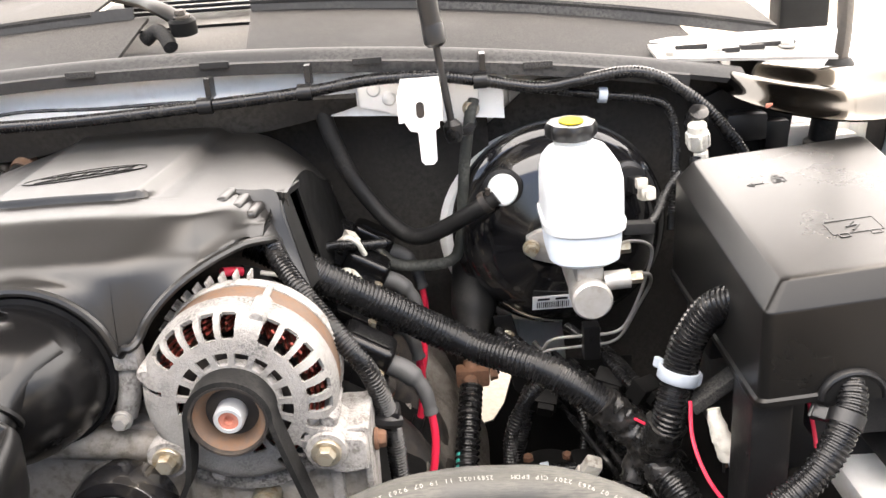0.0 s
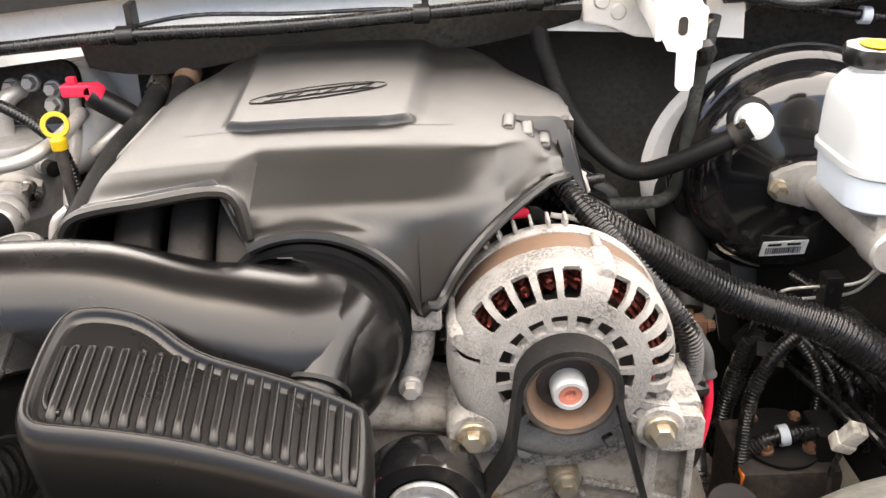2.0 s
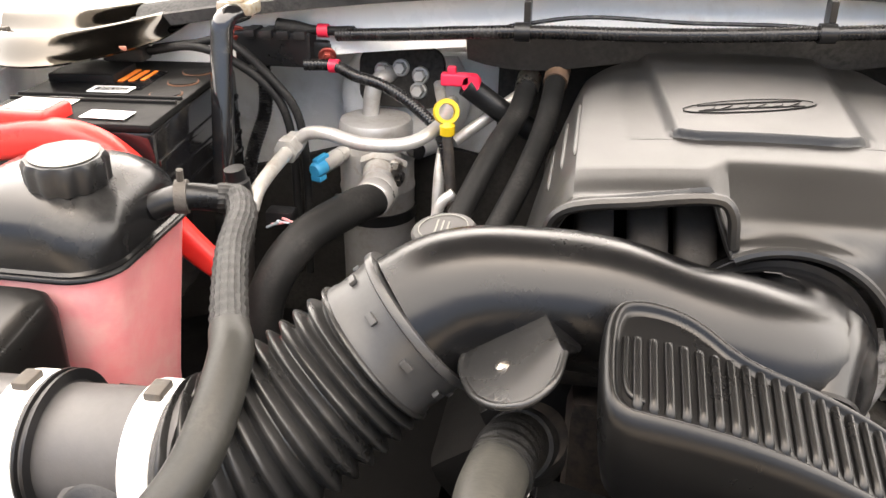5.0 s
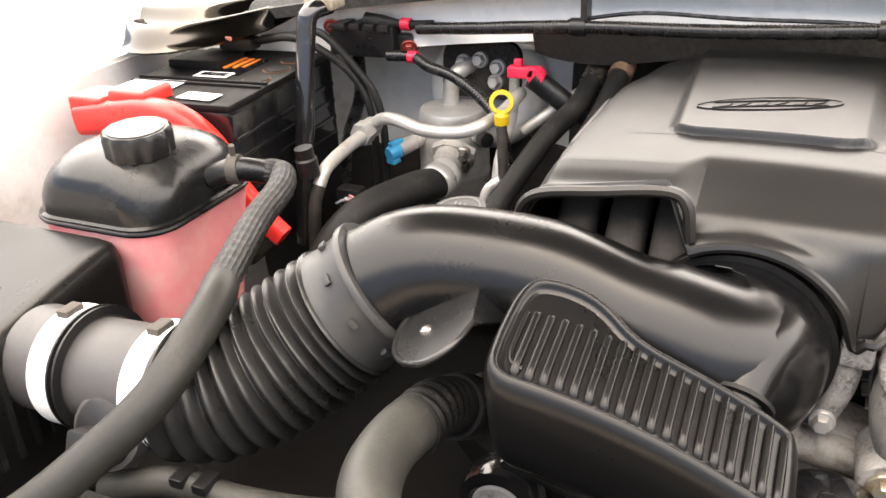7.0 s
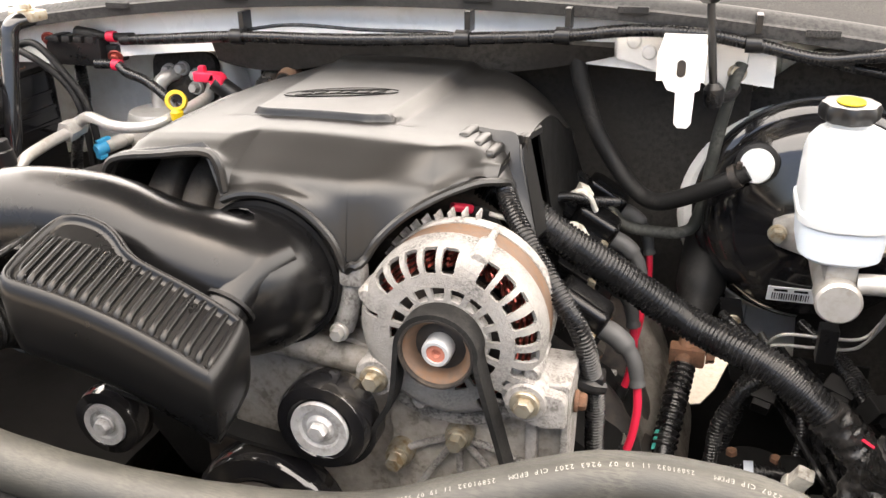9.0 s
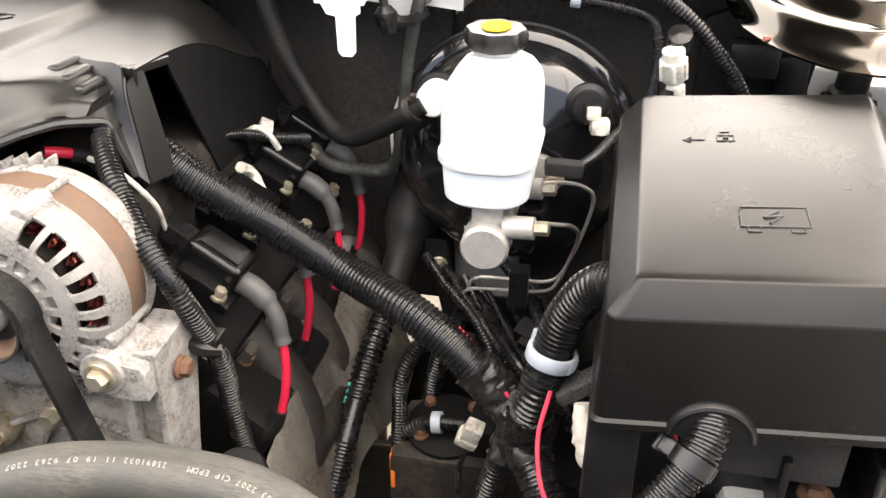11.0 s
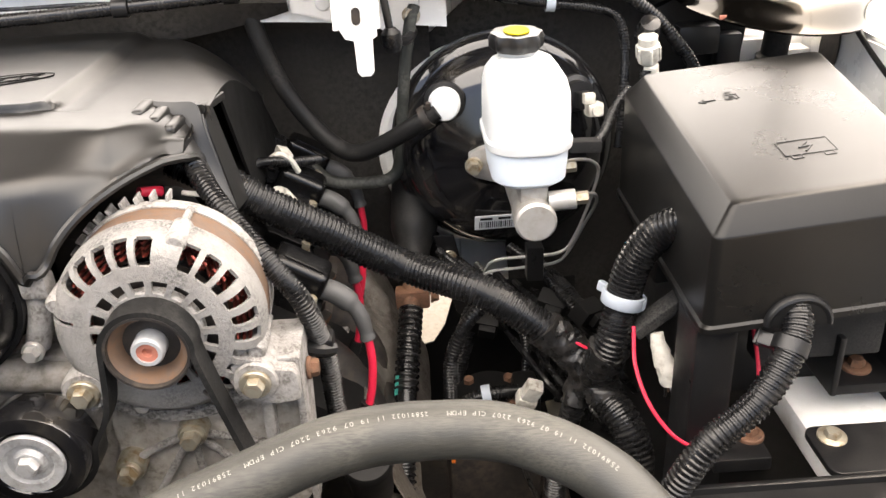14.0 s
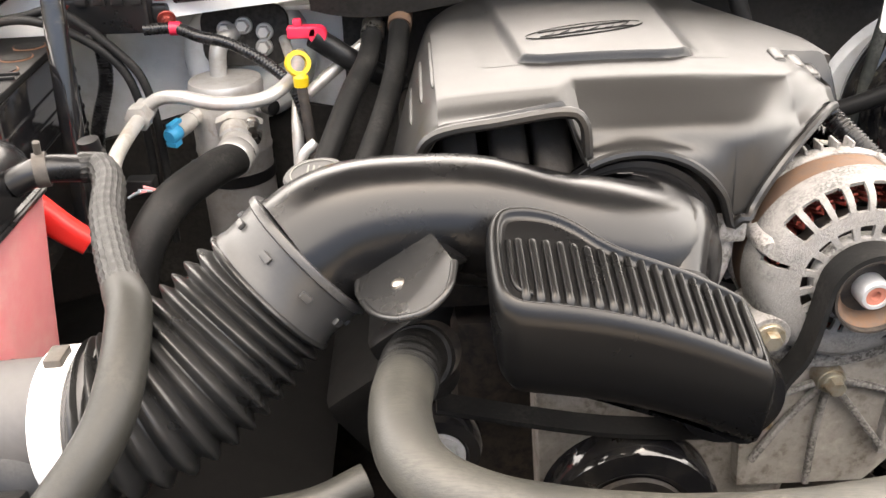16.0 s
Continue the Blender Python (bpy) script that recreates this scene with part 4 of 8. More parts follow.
# ---- belt, tensioner and front of engine ----
def pulley(name, label, x, y, z, r, deep, face, cap):
    t = thing(name, label, "pulley", (x, y + deep, z - r))
    mm = axis((x, y, z), (0, 1, 0))
    q = Geo()
    lathe(q, [(0.6 * r, 0.004), (0.66 * r, 0.003), (0.70 * r, 0.001), (0.94 * r, 0.003), (r, 0.009), (r, deep - 0.003), (0.95 * r, deep), (0, deep)], mm, 48)
    part("wheel", q, M_gloss, t)
    q = Geo()
    lathe(q, [(0, 0.001), (0.26 * r, 0.001), (0.30 * r, 0.003), (0.40 * r, 0.003), (0.44 * r, 0.0), (0.60 * r, -0.001), (0.62 * r, 0.003), (0, 0.006)], mm, 40)
    part("cap", q, cap, t)
    q = Geo()
    hexbolt(q, (x, y + 0.003, z), (0, -1, 0), 0.0085, 0.008, 1.3)
    part("bolt", q, M_plate, t)
    return t


pulley("tensioner_pulley", "gloss black tensioner pulley with a bright steel hub", -0.297, 0.572, 1.058, 0.0435, 0.036, M_gloss, M_plate)
pulley("idler_pulley", "black idler pulley with a steel bolt cap", -0.527, 0.576, 1.014, 0.036, 0.03, M_gloss, M_plate)
pulley("pump_pulley", "large gloss black pump pulley", -0.365, 0.575, 0.935, 0.075, 0.035, M_gloss, M_dark)
g = Geo()
R1 = 0.0338


def ribbon(q, pts, w, th):
    """A flat belt through (x, z) points, w wide in y."""
    p, s = spline([(x, 0.598, z) for x, z in pts], 0.004)
    d = np.gradient(p, axis=0)
    d /= np.linalg.norm(d, axis=1)[:, None]
    n = np.stack([-d[:, 2], 0 * d[:, 0], d[:, 0]], 1)
    out = []
    for a, k in zip(p, n):
        out.append([a + k * th / 2 + np.array((0, e, 0)) for e in (-w / 2, w / 2)] + [a - k * th / 2 + np.array((0, e, 0)) for e in (w / 2, -w / 2)])
    return rings(q, out)


belt_pts = [(-0.10, 0.90), (-0.135, 1.03), (-0.160, 1.125)] + [(AX + R1 * math.cos(a), AZ + R1 * math.sin(a)) for a in np.linspace(0.15, math.pi - 0.1, 12)] + [(-0.236, 1.09), (-0.251, 1.06)] + [(-0.297 + 0.046 * math.cos(a), 1.058 + 0.046 * math.sin(a)) for a in np.linspace(-0.3, -1.7, 8)] + [(-0.40, 1.022), (-0.527, 1.052)]
ribbon(g, belt_pts, 0.023, 0.0045)
solo("drive_belt", g, M_rubber, "worn black ribbed drive belt round the pulleys", "belt")

brk = thing("alternator_bracket", "ribbed cast aluminium alternator bracket, stained", "bracket", (-0.19, 0.64, 0.95))
g = Geo()
mx = Matrix(((1, 0, 0, 0), (0, 0, 1, 0), (0, 1, 0, 0), (0, 0, 0, 1)))
prism(g, [(-0.275, 1.085), (-0.262, 1.105), (-0.235, 1.075), (-0.193, 1.062), (-0.14, 1.078), (-0.10, 1.10), (-0.094, 1.095), (-0.094, 0.95), (-0.13, 0.90), (-0.25, 0.90), (-0.258, 1.0), (-0.262, 1.06)], 0.02, mx @ Matrix.Translation((0, 0, 0.645)), 0.003)
part("web", g, M_castfront, brk)
hub = (-0.190, 1.030)
for x1, z1 in ((-0.25, 1.0), (-0.19, 0.91), (-0.128, 0.95), (-0.245, 0.94), (-0.10, 1.0)):
    g = Geo()
    sweep(g, [(hub[0], 0.635, hub[1]), ((hub[0] + x1) / 2, 0.639, (hub[1] + z1) / 2), (x1, 0.636, z1)], 0.0030, 10, 0.01, 1.0, (0, 1, 0), True, 4.0)
    part("rib", g, M_castgrime, brk)
g = Geo()
arc = [(AX + 0.097 * math.cos(a), AZ + 0.097 * math.sin(a)) for a in np.linspace(radians(222), radians(318), 20)] + [(AX + 0.079 * math.cos(a), AZ + 0.079 * math.sin(a)) for a in np.linspace(radians(318), radians(222), 20)]
prism(g, arc, 0.020, mx @ Matrix.Translation((0, 0, 0.632)), 0.0015)
part("cradle", g, M_castgrime, brk)
g = Geo()
prism(g, [(-0.147, 1.093), (-0.144, 1.106), (-0.133, 1.1125), (-0.120, 1.110), (-0.112, 1.101), (-0.096, 1.099), (-0.0925, 1.094), (-0.0925, 1.070), (-0.112, 1.067), (-0.124, 1.070), (-0.141, 1.077)], 0.014, mx @ Matrix.Translation((0, 0, 0.6145)), 0.0025)
part("ear_plate", g, M_cast, brk)
g = Geo()
box(g, (-0.1085, 0.660, 1.082), (0.031, 0.062, 0.040), 0.003)
part("arm", g, M_cast, brk)
g = Geo()
prism(g, [(0.630, 1.100), (0.690, 1.104), (0.697, 1.095), (0.692, 1.060), (0.676, 0.985), (0.670, 0.94), (0.640, 0.94), (0.632, 1.0)], 0.0065, Matrix(((0, 0, 1, -0.0985), (1, 0, 0, 0), (0, 1, 0, 0), (0, 0, 0, 1))), 0.0015)
part("side_web", g, M_cast, brk)
g = Geo()
prism(g, [(0.632, 1.075), (0.660, 1.075), (0.660, 0.94), (0.636, 0.94)], 0.010, Matrix(((0, 0, 1, -0.1295), (1, 0, 0, 0), (0, 1, 0, 0), (0, 0, 0, 1))), 0.0025)
part("side_web", g, M_cast, brk)
for bx, by, bz in ((-0.190, 0.630, 1.030), (-0.248, 0.628, 0.998)):
    g = Geo()
    lathe(g, [(0, 0), (0.012, 0), (0.013, 0.004), (0.013, 0.02), (0, 0.02)], axis((bx, by, bz), (0, 1, 0)), 20)
    hexbolt(g, (bx, by, bz), (0, -1, 0), 0.0085, 0.010, 1.2)
    part("bolt", g, M_zinc, brk)
g = Geo()
hexbolt(g, (-0.091, 0.66, 1.07), (1, 0, 0), 0.008, 0.008, 1.25)
part("side_bolt", g, M_rust, brk)

eng = thing("engine_block", "grimy cast aluminium engine with a dark block and black heads", "engine", (-0.33, 0.85, 0.6))
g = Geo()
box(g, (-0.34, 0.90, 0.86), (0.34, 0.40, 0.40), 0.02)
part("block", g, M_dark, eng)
g = Geo()
prism(g, [(-0.440, 1.02), (-0.41, 1.085), (-0.30, 1.10), (-0.24, 1.08), (-0.18, 1.0), (-0.2, 0.85), (-0.43, 0.85)], 0.05, mx @ Matrix.Translation((0, 0, 0.66)), 0.008)
part("front_cover", g, M_castfront, eng)
g = Geo()
sweep(g, [(-0.44, 0.668, 1.082), (-0.40, 0.655, 1.09), (-0.33, 0.655, 1.085), (-0.27, 0.66, 1.075)], 0.014, 12, 0.01)
part("water_pump", g, M_castfront, eng)
g = Geo()
lathe(g, [(0, 0), (0.06, 0), (0.062, 0.004), (0.062, 0.05), (0, 0.05)], axis((-0.372, 0.662, 1.165), (0, 1, 0)), 40)
part("throttle_body", g, M_dark, eng)
g = Geo()
sweep(g, [(-0.293, 0.655, 1.165), (-0.296, 0.652, 1.14), (-0.304, 0.652, 1.115)], 0.010, 12, 0.005)
box(g, (-0.290, 0.65, 1.172), (0.022, 0.02, 0.018), 0.004)
br = part("throttle_bracket", g, M_cast, eng)
g = Geo()
hexbolt(g, (-0.304, 0.642, 1.116), (0, -1, 0), 0.007, 0.008, 1.3)
part("bolt", g, M_alu, br)
for x in (-0.50, -0.46, -0.425):
    g = Geo()
    sweep(g, [(x, 0.672, 1.175), (x, 0.690, 1.214), (x, 0.745, 1.236), (x + 0.01, 0.86, 1.225)], 0.016, 14, 0.01, 0.95, (0, 0, 1), True, 4.0)
    part("runner", g, M_castdark, eng)
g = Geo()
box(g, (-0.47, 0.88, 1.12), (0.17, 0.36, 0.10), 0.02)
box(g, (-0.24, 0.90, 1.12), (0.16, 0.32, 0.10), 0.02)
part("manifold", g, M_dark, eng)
for sx, x0 in ((1, -0.125), (-1, -0.565)):
    g = Geo()
    box(g, (0, 0, 0), (0.11, 0.39, 0.07), 0.015, pose(x0 - 0.035 * sx, 0.93, 1.012, 0, 35 * sx, 0))
    part("valve_cover", g, M_black, eng)
    # heads get an even black, far darker than the pale castings
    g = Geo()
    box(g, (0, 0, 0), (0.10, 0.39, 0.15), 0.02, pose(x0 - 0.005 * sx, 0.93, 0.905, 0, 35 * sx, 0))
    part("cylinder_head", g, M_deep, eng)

# white firewall boss behind the booster and the thin hose beside it
g = Geo()
lathe(g, [(0, -0.02), (0.128, -0.02), (0.136, -0.012), (0.138, 0.0), (0, 0.0)], axis((0.104, 1.105, 1.100), (0, 1, 0)), 48)
tagged(part("wall_booster_boss", g, M_white), "white painted round firewall boss behind the brake booster", "wall", kind="structure")
wh = thing("washer_hose", "thin grey-green washer hose hanging beside the booster", "hose", (-0.02, 1.03, 1.1))
g = Geo()
sweep(g, [(0.023, 1.045, 1.292), (0.016, 1.035, 1.270), (0.006, 1.03, 1.21), (-0.004, 1.03, 1.12), (-0.017, 1.03, 1.09), (-0.058, 1.03, 1.085), (-0.096, 1.035, 1.09), (-0.12, 1.06, 1.11)], 0.0058, 12, 0.006, 1.3)
part("tube", g, M_washer, wh)

# ---- brake booster and master cylinder ----
BX, BZ = 0.122, 1.123
boost = thing("brake_booster", "gloss black round brake booster on the firewall", "brake booster", (BX, 1.14, BZ - 0.13))
mb = axis((BX, 0, BZ), (0, 1, 0))
g = Geo()
lathe(g, [(0, 0.972), (0.045, 0.972), (0.052, 0.976), (0.085, 0.982), (0.108, 0.992), (0.120, 1.008), (0.124, 1.026), (0.132, 1.030), (0.135, 1.036), (0.135, 1.046), (0.131, 1.052), (0.128, 1.07), (0.11, 1.10), (0.06, 1.13), (0, 1.135)], mb, 72)
part("shell", g, M_gloss, boost)
g = Geo()
lathe(g, [(0.1335, 1.046), (0.1365, 1.047), (0.1365, 1.050), (0.1335, 1.051)], mb, 72)
part("rolled_edge", g, M_black, boost)
g = Geo()
mlab = axis((0.106, 0.979, 1.045), (0.04, -1, -0.30))
box(g, (0, 0, 0.0), (0.052, 0.021, 0.001), 0.0, mlab)
lab = part("sticker", g, M_label, boost, "white barcode sticker")
g = Geo()
for k in range(16):
    w = random.choice((0.0007, 0.0012, 0.0018))
    box(g, (-0.020 + 0.0026 * k, -0.003, 0.0009), (w, 0.009, 0.0006), 0, mlab)
for k in range(2):
    box(g, (-0.012 + 0.022 * k, 0.006, 0.0009), (0.015, 0.003, 0.0006), 0, mlab)
part("print", g, M_ink, lab)
g = Geo()
mv = axis((0.050, 0.982, 1.197), (-0.05, -1, 0.1))
lathe(g, [(0, -0.004), (0.018, -0.004), (0.018, 0.012), (0.0165, 0.013), (0.0165, 0.028), (0.0145, 0.032), (0.0, 0.0325)], mv, 32)
part("check_valve", g, M_tank, boost, "white round check valve")
g = Geo()
lathe(g, [(0.018, -0.004), (0.023, -0.004), (0.023, 0.004), (0.018, 0.006)], mv, 32)
part("grommet", g, M_rubber, boost)
g = Geo()
ms = axis((0.198, 0.992, 1.196), (0.15, -1, 0.12))
lathe(g, [(0, 0), (0.021, 0), (0.021, 0.008), (0.016, 0.010), (0.016, 0.022), (0, 0.022)], ms, 28)
box(g, (0.002, -0.004, 0.03), (0.016, 0.018, 0.02), 0.002, ms)
sens = part("vacuum_sensor", g, M_black, boost)
g = Geo()
box(g, (0.008, -0.012, 0.044), (0.018, 0.015, 0.018), 0.003, ms)
box(g, (0.001, 0.001, 0.048), (0.013, 0.012, 0.010), 0.002, ms)
lathe(g, [(0, 0.05), (0.006, 0.05), (0.006, 0.058), (0, 0.058)], ms @ Matrix.Translation((0.008, -0.012, 0)), 12)
part("plug", g, M_offwhite, sens)

mc = thing("master_cylinder", "cast aluminium brake master cylinder with a white fluid tank", "master cylinder", (0.125, 0.96, 1.10))
g = Geo()
ma = axis((0.127, 0.0, 1.125), (0, 1, 0))
lathe(g, [(0, 0.800), (0.0185, 0.800), (0.021, 0.803), (0.021, 0.83), (0.019, 0.835), (0.019, 0.955), (0.026, 0.958), (0.026, 0.972), (0, 0.972)], ma, 32)
prism(g, [(-0.052, -0.010), (-0.046, -0.016), (-0.02, -0.024), (0.02, -0.024), (0.046, -0.016), (0.052, -0.01), (0.052, 0.012), (0.04, 0.018), (0.02, 0.024), (-0.02, 0.024), (-0.04, 0.018), (-0.052, 0.012)], 0.012, axis((0.126, 0.958, 1.128), (0, 1, 0), (0, 0, 1)), 0.002)
box(g, (0.127, 0.86, 1.148), (0.028, 0.09, 0.022), 0.004)
lathe(g, [(0, 0), (0.010, 0), (0.010, 0.026), (0.007, 0.027), (0, 0.027)], axis((0.142, 0.818, 1.140), (1, -0.1, 0.1)), 16)
lathe(g, [(0, 0), (0.010, 0), (0.010, 0.026), (0.007, 0.027), (0, 0.027)], axis((0.142, 0.882, 1.148), (1, -0.1, 0.1)), 16)
part("body", g, M_alu, mc)
for dx in (-0.047, 0.047):
    g = Geo()
    hexbolt(g, (0.126 + dx, 0.957, 1.128), (0, -1, 0), 0.0085, 0.012, 1.2)
    part("nut", g, M_zinc, mc)
for y in (0.815, 0.879):
    g = Geo()
    lathe(g, [(0, 0), (0.0065, 0), (0.0065, 0.012), (0.004, 0.013), (0, 0.013)], axis((0.168, y, 1.143 if y < 0.85 else 1.151), (1, -0.1, 0.1)), 6)
    part("union_nut", g, M_zinc, mc)
g = Geo()
TX, TY = 0.1235, 0.858
secs = []
for z, a, b, r, ox in ((1.156, 0.020, 0.030, 0.018, 0), (1.157, 0.030, 0.045, 0.024, 0), (1.163, 0.0365, 0.054, 0.029, 0), (1.180, 0.038, 0.056, 0.030, 0), (1.1935, 0.0385, 0.057, 0.030, 0)):
    secs.append([(TX + px + ox, TY + py, z) for px, py in rrect(a, b, r, 6)])
rings(g, secs)
tank = part("lower_tank", g, M_fluid, mc, "bluish translucent lower half of the tank")
g = Geo()
secs = []
for z, a, b, r, dy in ((1.1935, 0.0385, 0.057, 0.030, 0), (1.196, 0.042, 0.060, 0.032, 0), (1.2035, 0.0425, 0.0605, 0.032, 0), (1.206, 0.0402, 0.0582, 0.031, 0), (1.232, 0.040, 0.058, 0.030, 0), (1.248, 0.0395, 0.057, 0.030, 0), (1.259, 0.037, 0.052, 0.028, 0.003), (1.268, 0.030, 0.042, 0.025, 0.009), (1.272, 0.020, 0.026, 0.018, 0.021)):
    secs.append([(TX + px, TY + dy + py, z) for px, py in rrect(a, b, r, 6)])
rings(g, secs)
lathe(g, [(0.0185, 0), (0.0185, 0.014), (0, 0.014)], axis((0.119, 0.885, 1.270), (0, 0, 1)), 28)
part("tank", g, M_tank, mc, "white plastic upper tank")
g = Geo()
mcap = axis((0.119, 0.886, 1.277), (0, -0.04, 1))
nn = 72
out = []
for r, h in ((0.0, 0.0), (0.0235, 0.0), (0.0255, 0.003), (0.0262, 0.012), (0.0245, 0.0165), (0.0, 0.0172)):
    out.append([(r * (1 + 0.07 * (math.cos(8 * 2 * math.pi * k / nn)) * (1 if 0.001 < h < 0.016 else 0.5)) * math.cos(2 * math.pi * k / nn), r * (1 + 0.07 * math.cos(8 * 2 * math.pi * k / nn) * (1 if 0.001 < h < 0.016 else 0.5)) * math.sin(2 * math.pi * k / nn), h) for k in range(nn)])
t = Geo()
rings(t, out)
g.add(t.v, t.f, mcap)
cap = part("cap", g, M_black, mc, "black scalloped screw cap")
g = Geo()
lathe(g, [(0, 0.0172), (0.0150, 0.0172), (0.0150, 0.0180), (0, 0.0182)], mcap @ Matrix.Diagonal((1.1, 0.85, 1, 1)), 28)
part("cap_mark", g, M_mark, cap, "yellow oval mark")

# ---- fuse box ----
fb = thing("fuse_box", "black plastic under-hood fuse box with a deep lid", "fuse box", (0.325, 0.75, 1.0))


def lid_sec(inset, z0, z1, r):
    """A rounded ring of the lid; z0 at the front, z1 at the back."""
    x0, x1, y0, y1 = 0.230 + inset * 0.8, 0.440 - inset * 0.8, 0.606 + inset * 0.7, 0.892 - inset * 0.4
    return [((x0 + x1) / 2 + px - 0.020 * max(0, px) / 0.105 * (0.5 - py / 0.286), (y0 + y1) / 2 + py, 0.08 * ((x0 + x1) / 2 + px - 0.232) + z0 + (z1 - z0) * ((y0 + y1) / 2 + py - 0.606) / 0.282) for px, py in rrect((x1 - x0) / 2, (y1 - y0) / 2, r, 4)]


g = Geo()
rings(g, [lid_sec(-0.004, 1.113, 1.113, 0.008), lid_sec(-0.004, 1.118, 1.118, 0.008), lid_sec(-0.001, 1.120, 1.120, 0.008), lid_sec(0.0, 1.194, 1.222, 0.008), lid_sec(0.0012, 1.1965, 1.225, 0.008), lid_sec(0.0190, 1.2135, 1.2415, 0.006), lid_sec(0.022, 1.2150, 1.243, 0.006), lid_sec(0.030, 1.2152, 1.2432, 0.006), lid_sec(0.036, 1.2152, 1.2432, 0.006), lid_sec(0.060, 1.2152, 1.2432, 0.006), lid_sec(0.090, 1.2152, 1.2432, 0.006)])
lid = part("lid", g, M_lid, fb)
g = Geo()
sweep(g, [(0.303 + 0.025 * math.cos(a), 0.6045, 1.1185 + 0.023 * math.sin(a)) for a in np.linspace(math.pi, 0, 16)], 0.0032, 10, 0.004, 1.5)
part("cable_arch", g, M_black, fb)
g = Geo()
prism(g, [(0.303 + 0.024 * math.cos(a), 1.1175 + 0.022 * math.sin(a)) for a in np.linspace(0, math.pi, 14)], 0.003, Matrix(((1, 0, 0, 0), (0, 0, 1, 0.6015), (0, 1, 0, 0), (0, 0, 0, 1))))
part("arch_opening", g, M_deep, fb)
g = Geo()
box(g, (0.325, 0.785, 1.055), (0.165, 0.18, 0.14), 0.006)
box(g, (0.245, 0.64, 1.00), (0.035, 0.05, 0.22), 0.004)
part("base", g, M_black, fb)
g = Geo()
box(g, (0.345, 0.652, 1.082), (0.11, 0.02, 0.05), 0.003)
part("cover_plate", g, M_cowl, fb, "grey inner cover plate")
zl = lambda x, y: 1.2154 + 0.028 * (y - 0.606) / 0.282 + 0.08 * (x - 0.232)
# embossed battery symbol and arrow
g = Geo()
def stroke(q, pts, w=0.0006):
    for a, b in zip(pts[:-1], pts[1:]):
        sweep(q, [(a[0], a[1], zl(a[0], a[1]) + 0.0001), ((a[0] + b[0]) / 2, (a[1] + b[1]) / 2, zl((a[0] + b[0]) / 2, (a[1] + b[1]) / 2) + 0.0001), (b[0], b[1], zl(b[0], b[1]) + 0.0001)], w, 6, 0.003)
sx, sy = 0.331, 0.690
stroke(g, [(sx - 0.021, sy - 0.010), (sx + 0.021, sy - 0.010), (sx + 0.021, sy + 0.014), (sx - 0.021, sy + 0.014), (sx - 0.021, sy - 0.010)])
for k in (-1, 1):
    stroke(g, [(sx + k * 0.013 - 0.004, sy - 0.010), (sx + k * 0.013 - 0.004, sy - 0.016), (sx + k * 0.013 + 0.004, sy - 0.016), (sx + k * 0.013 + 0.004, sy - 0.010)])
stroke(g, [(sx + 0.003, sy + 0.009), (sx - 0.006, sy + 0.001), (sx + 0.005, sy + 0.003), (sx - 0.003, sy - 0.006)], 0.0011)
part("symbol", g, M_lid, fb, "embossed battery symbol")
g = Geo()
stroke(g, [(0.293, 0.8010), (0.277, 0.8010), (0.283, 0.8050)])
stroke(g, [(0.277, 0.8010), (0.283, 0.7970)])
stroke(g, [(0.302, 0.7995), (0.314, 0.7995), (0.314, 0.8085), (0.302, 0.8085), (0.302, 0.7995)])
stroke(g, [(0.304, 0.8085), (0.304, 0.8135), (0.311, 0.8145)])
stroke(g, [(0.306, 0.8040), (0.310, 0.8040)], 0.0012)
part("arrow", g, M_lid, fb, "embossed arrow")

# ---- hoses and looms across the front and the driver's side ----
RH = [(-0.532, 0.565, 1.120), (-0.541, 0.51, 1.158), (-0.549, 0.445, 1.167), (-0.536, 0.402, 1.160), (-0.49, 0.385, 1.146), (-0.40, 0.392, 1.122), (-0.30, 0.408, 1.107), (-0.20, 0.432, 1.102), (-0.12, 0.448, 1.126), (-0.05, 0.466, 1.143), (0.01, 0.478, 1.140), (0.065, 0.474, 1.134), (0.120, 0.447, 1.116), (0.155, 0.405, 1.08), (0.175, 0.37, 1.02)]
rh = thing("radiator_hose", "thick grey-black upper radiator hose with pale printing", "hose", (-0.2, 0.43, 1.1))
g = Geo()
sweep(g, RH, lambda s, q: 0.0188 * (1 + 0.008 * math.sin(s * 130)), 26, 0.006)
part("tube", g, M_hose, rh)
g = Geo()
lathe(g, [(0.019, -0.012), (0.0225, -0.012), (0.0235, -0.006), (0.0225, 0), (0.0235, 0.006), (0.0225, 0.012), (0.019, 0.012)], axis((-0.537, 0.535, 1.142), (-0.1, -0.85, 0.55)), 32)
part("clamp_boot", g, M_rubber, rh)
g = Geo()
sweep(g, RH[:2] + [(-0.5455, 0.478, 1.164)], lambda s, q: 0.0198 + 0.0007 * math.sin(s * 900), 24, 0.0015)
part("sleeve", g, M_braid, rh, "black fabric sleeve over the hose end")
g = Geo()
lathe(g, [(0, -0.03), (0.024, -0.03), (0.024, 0.02), (0.02, 0.022), (0, 0.022)], axis((-0.531, 0.580, 1.108), (0.0, -0.6, 0.8)), 28)
part("neck", g, M_dark, rh)


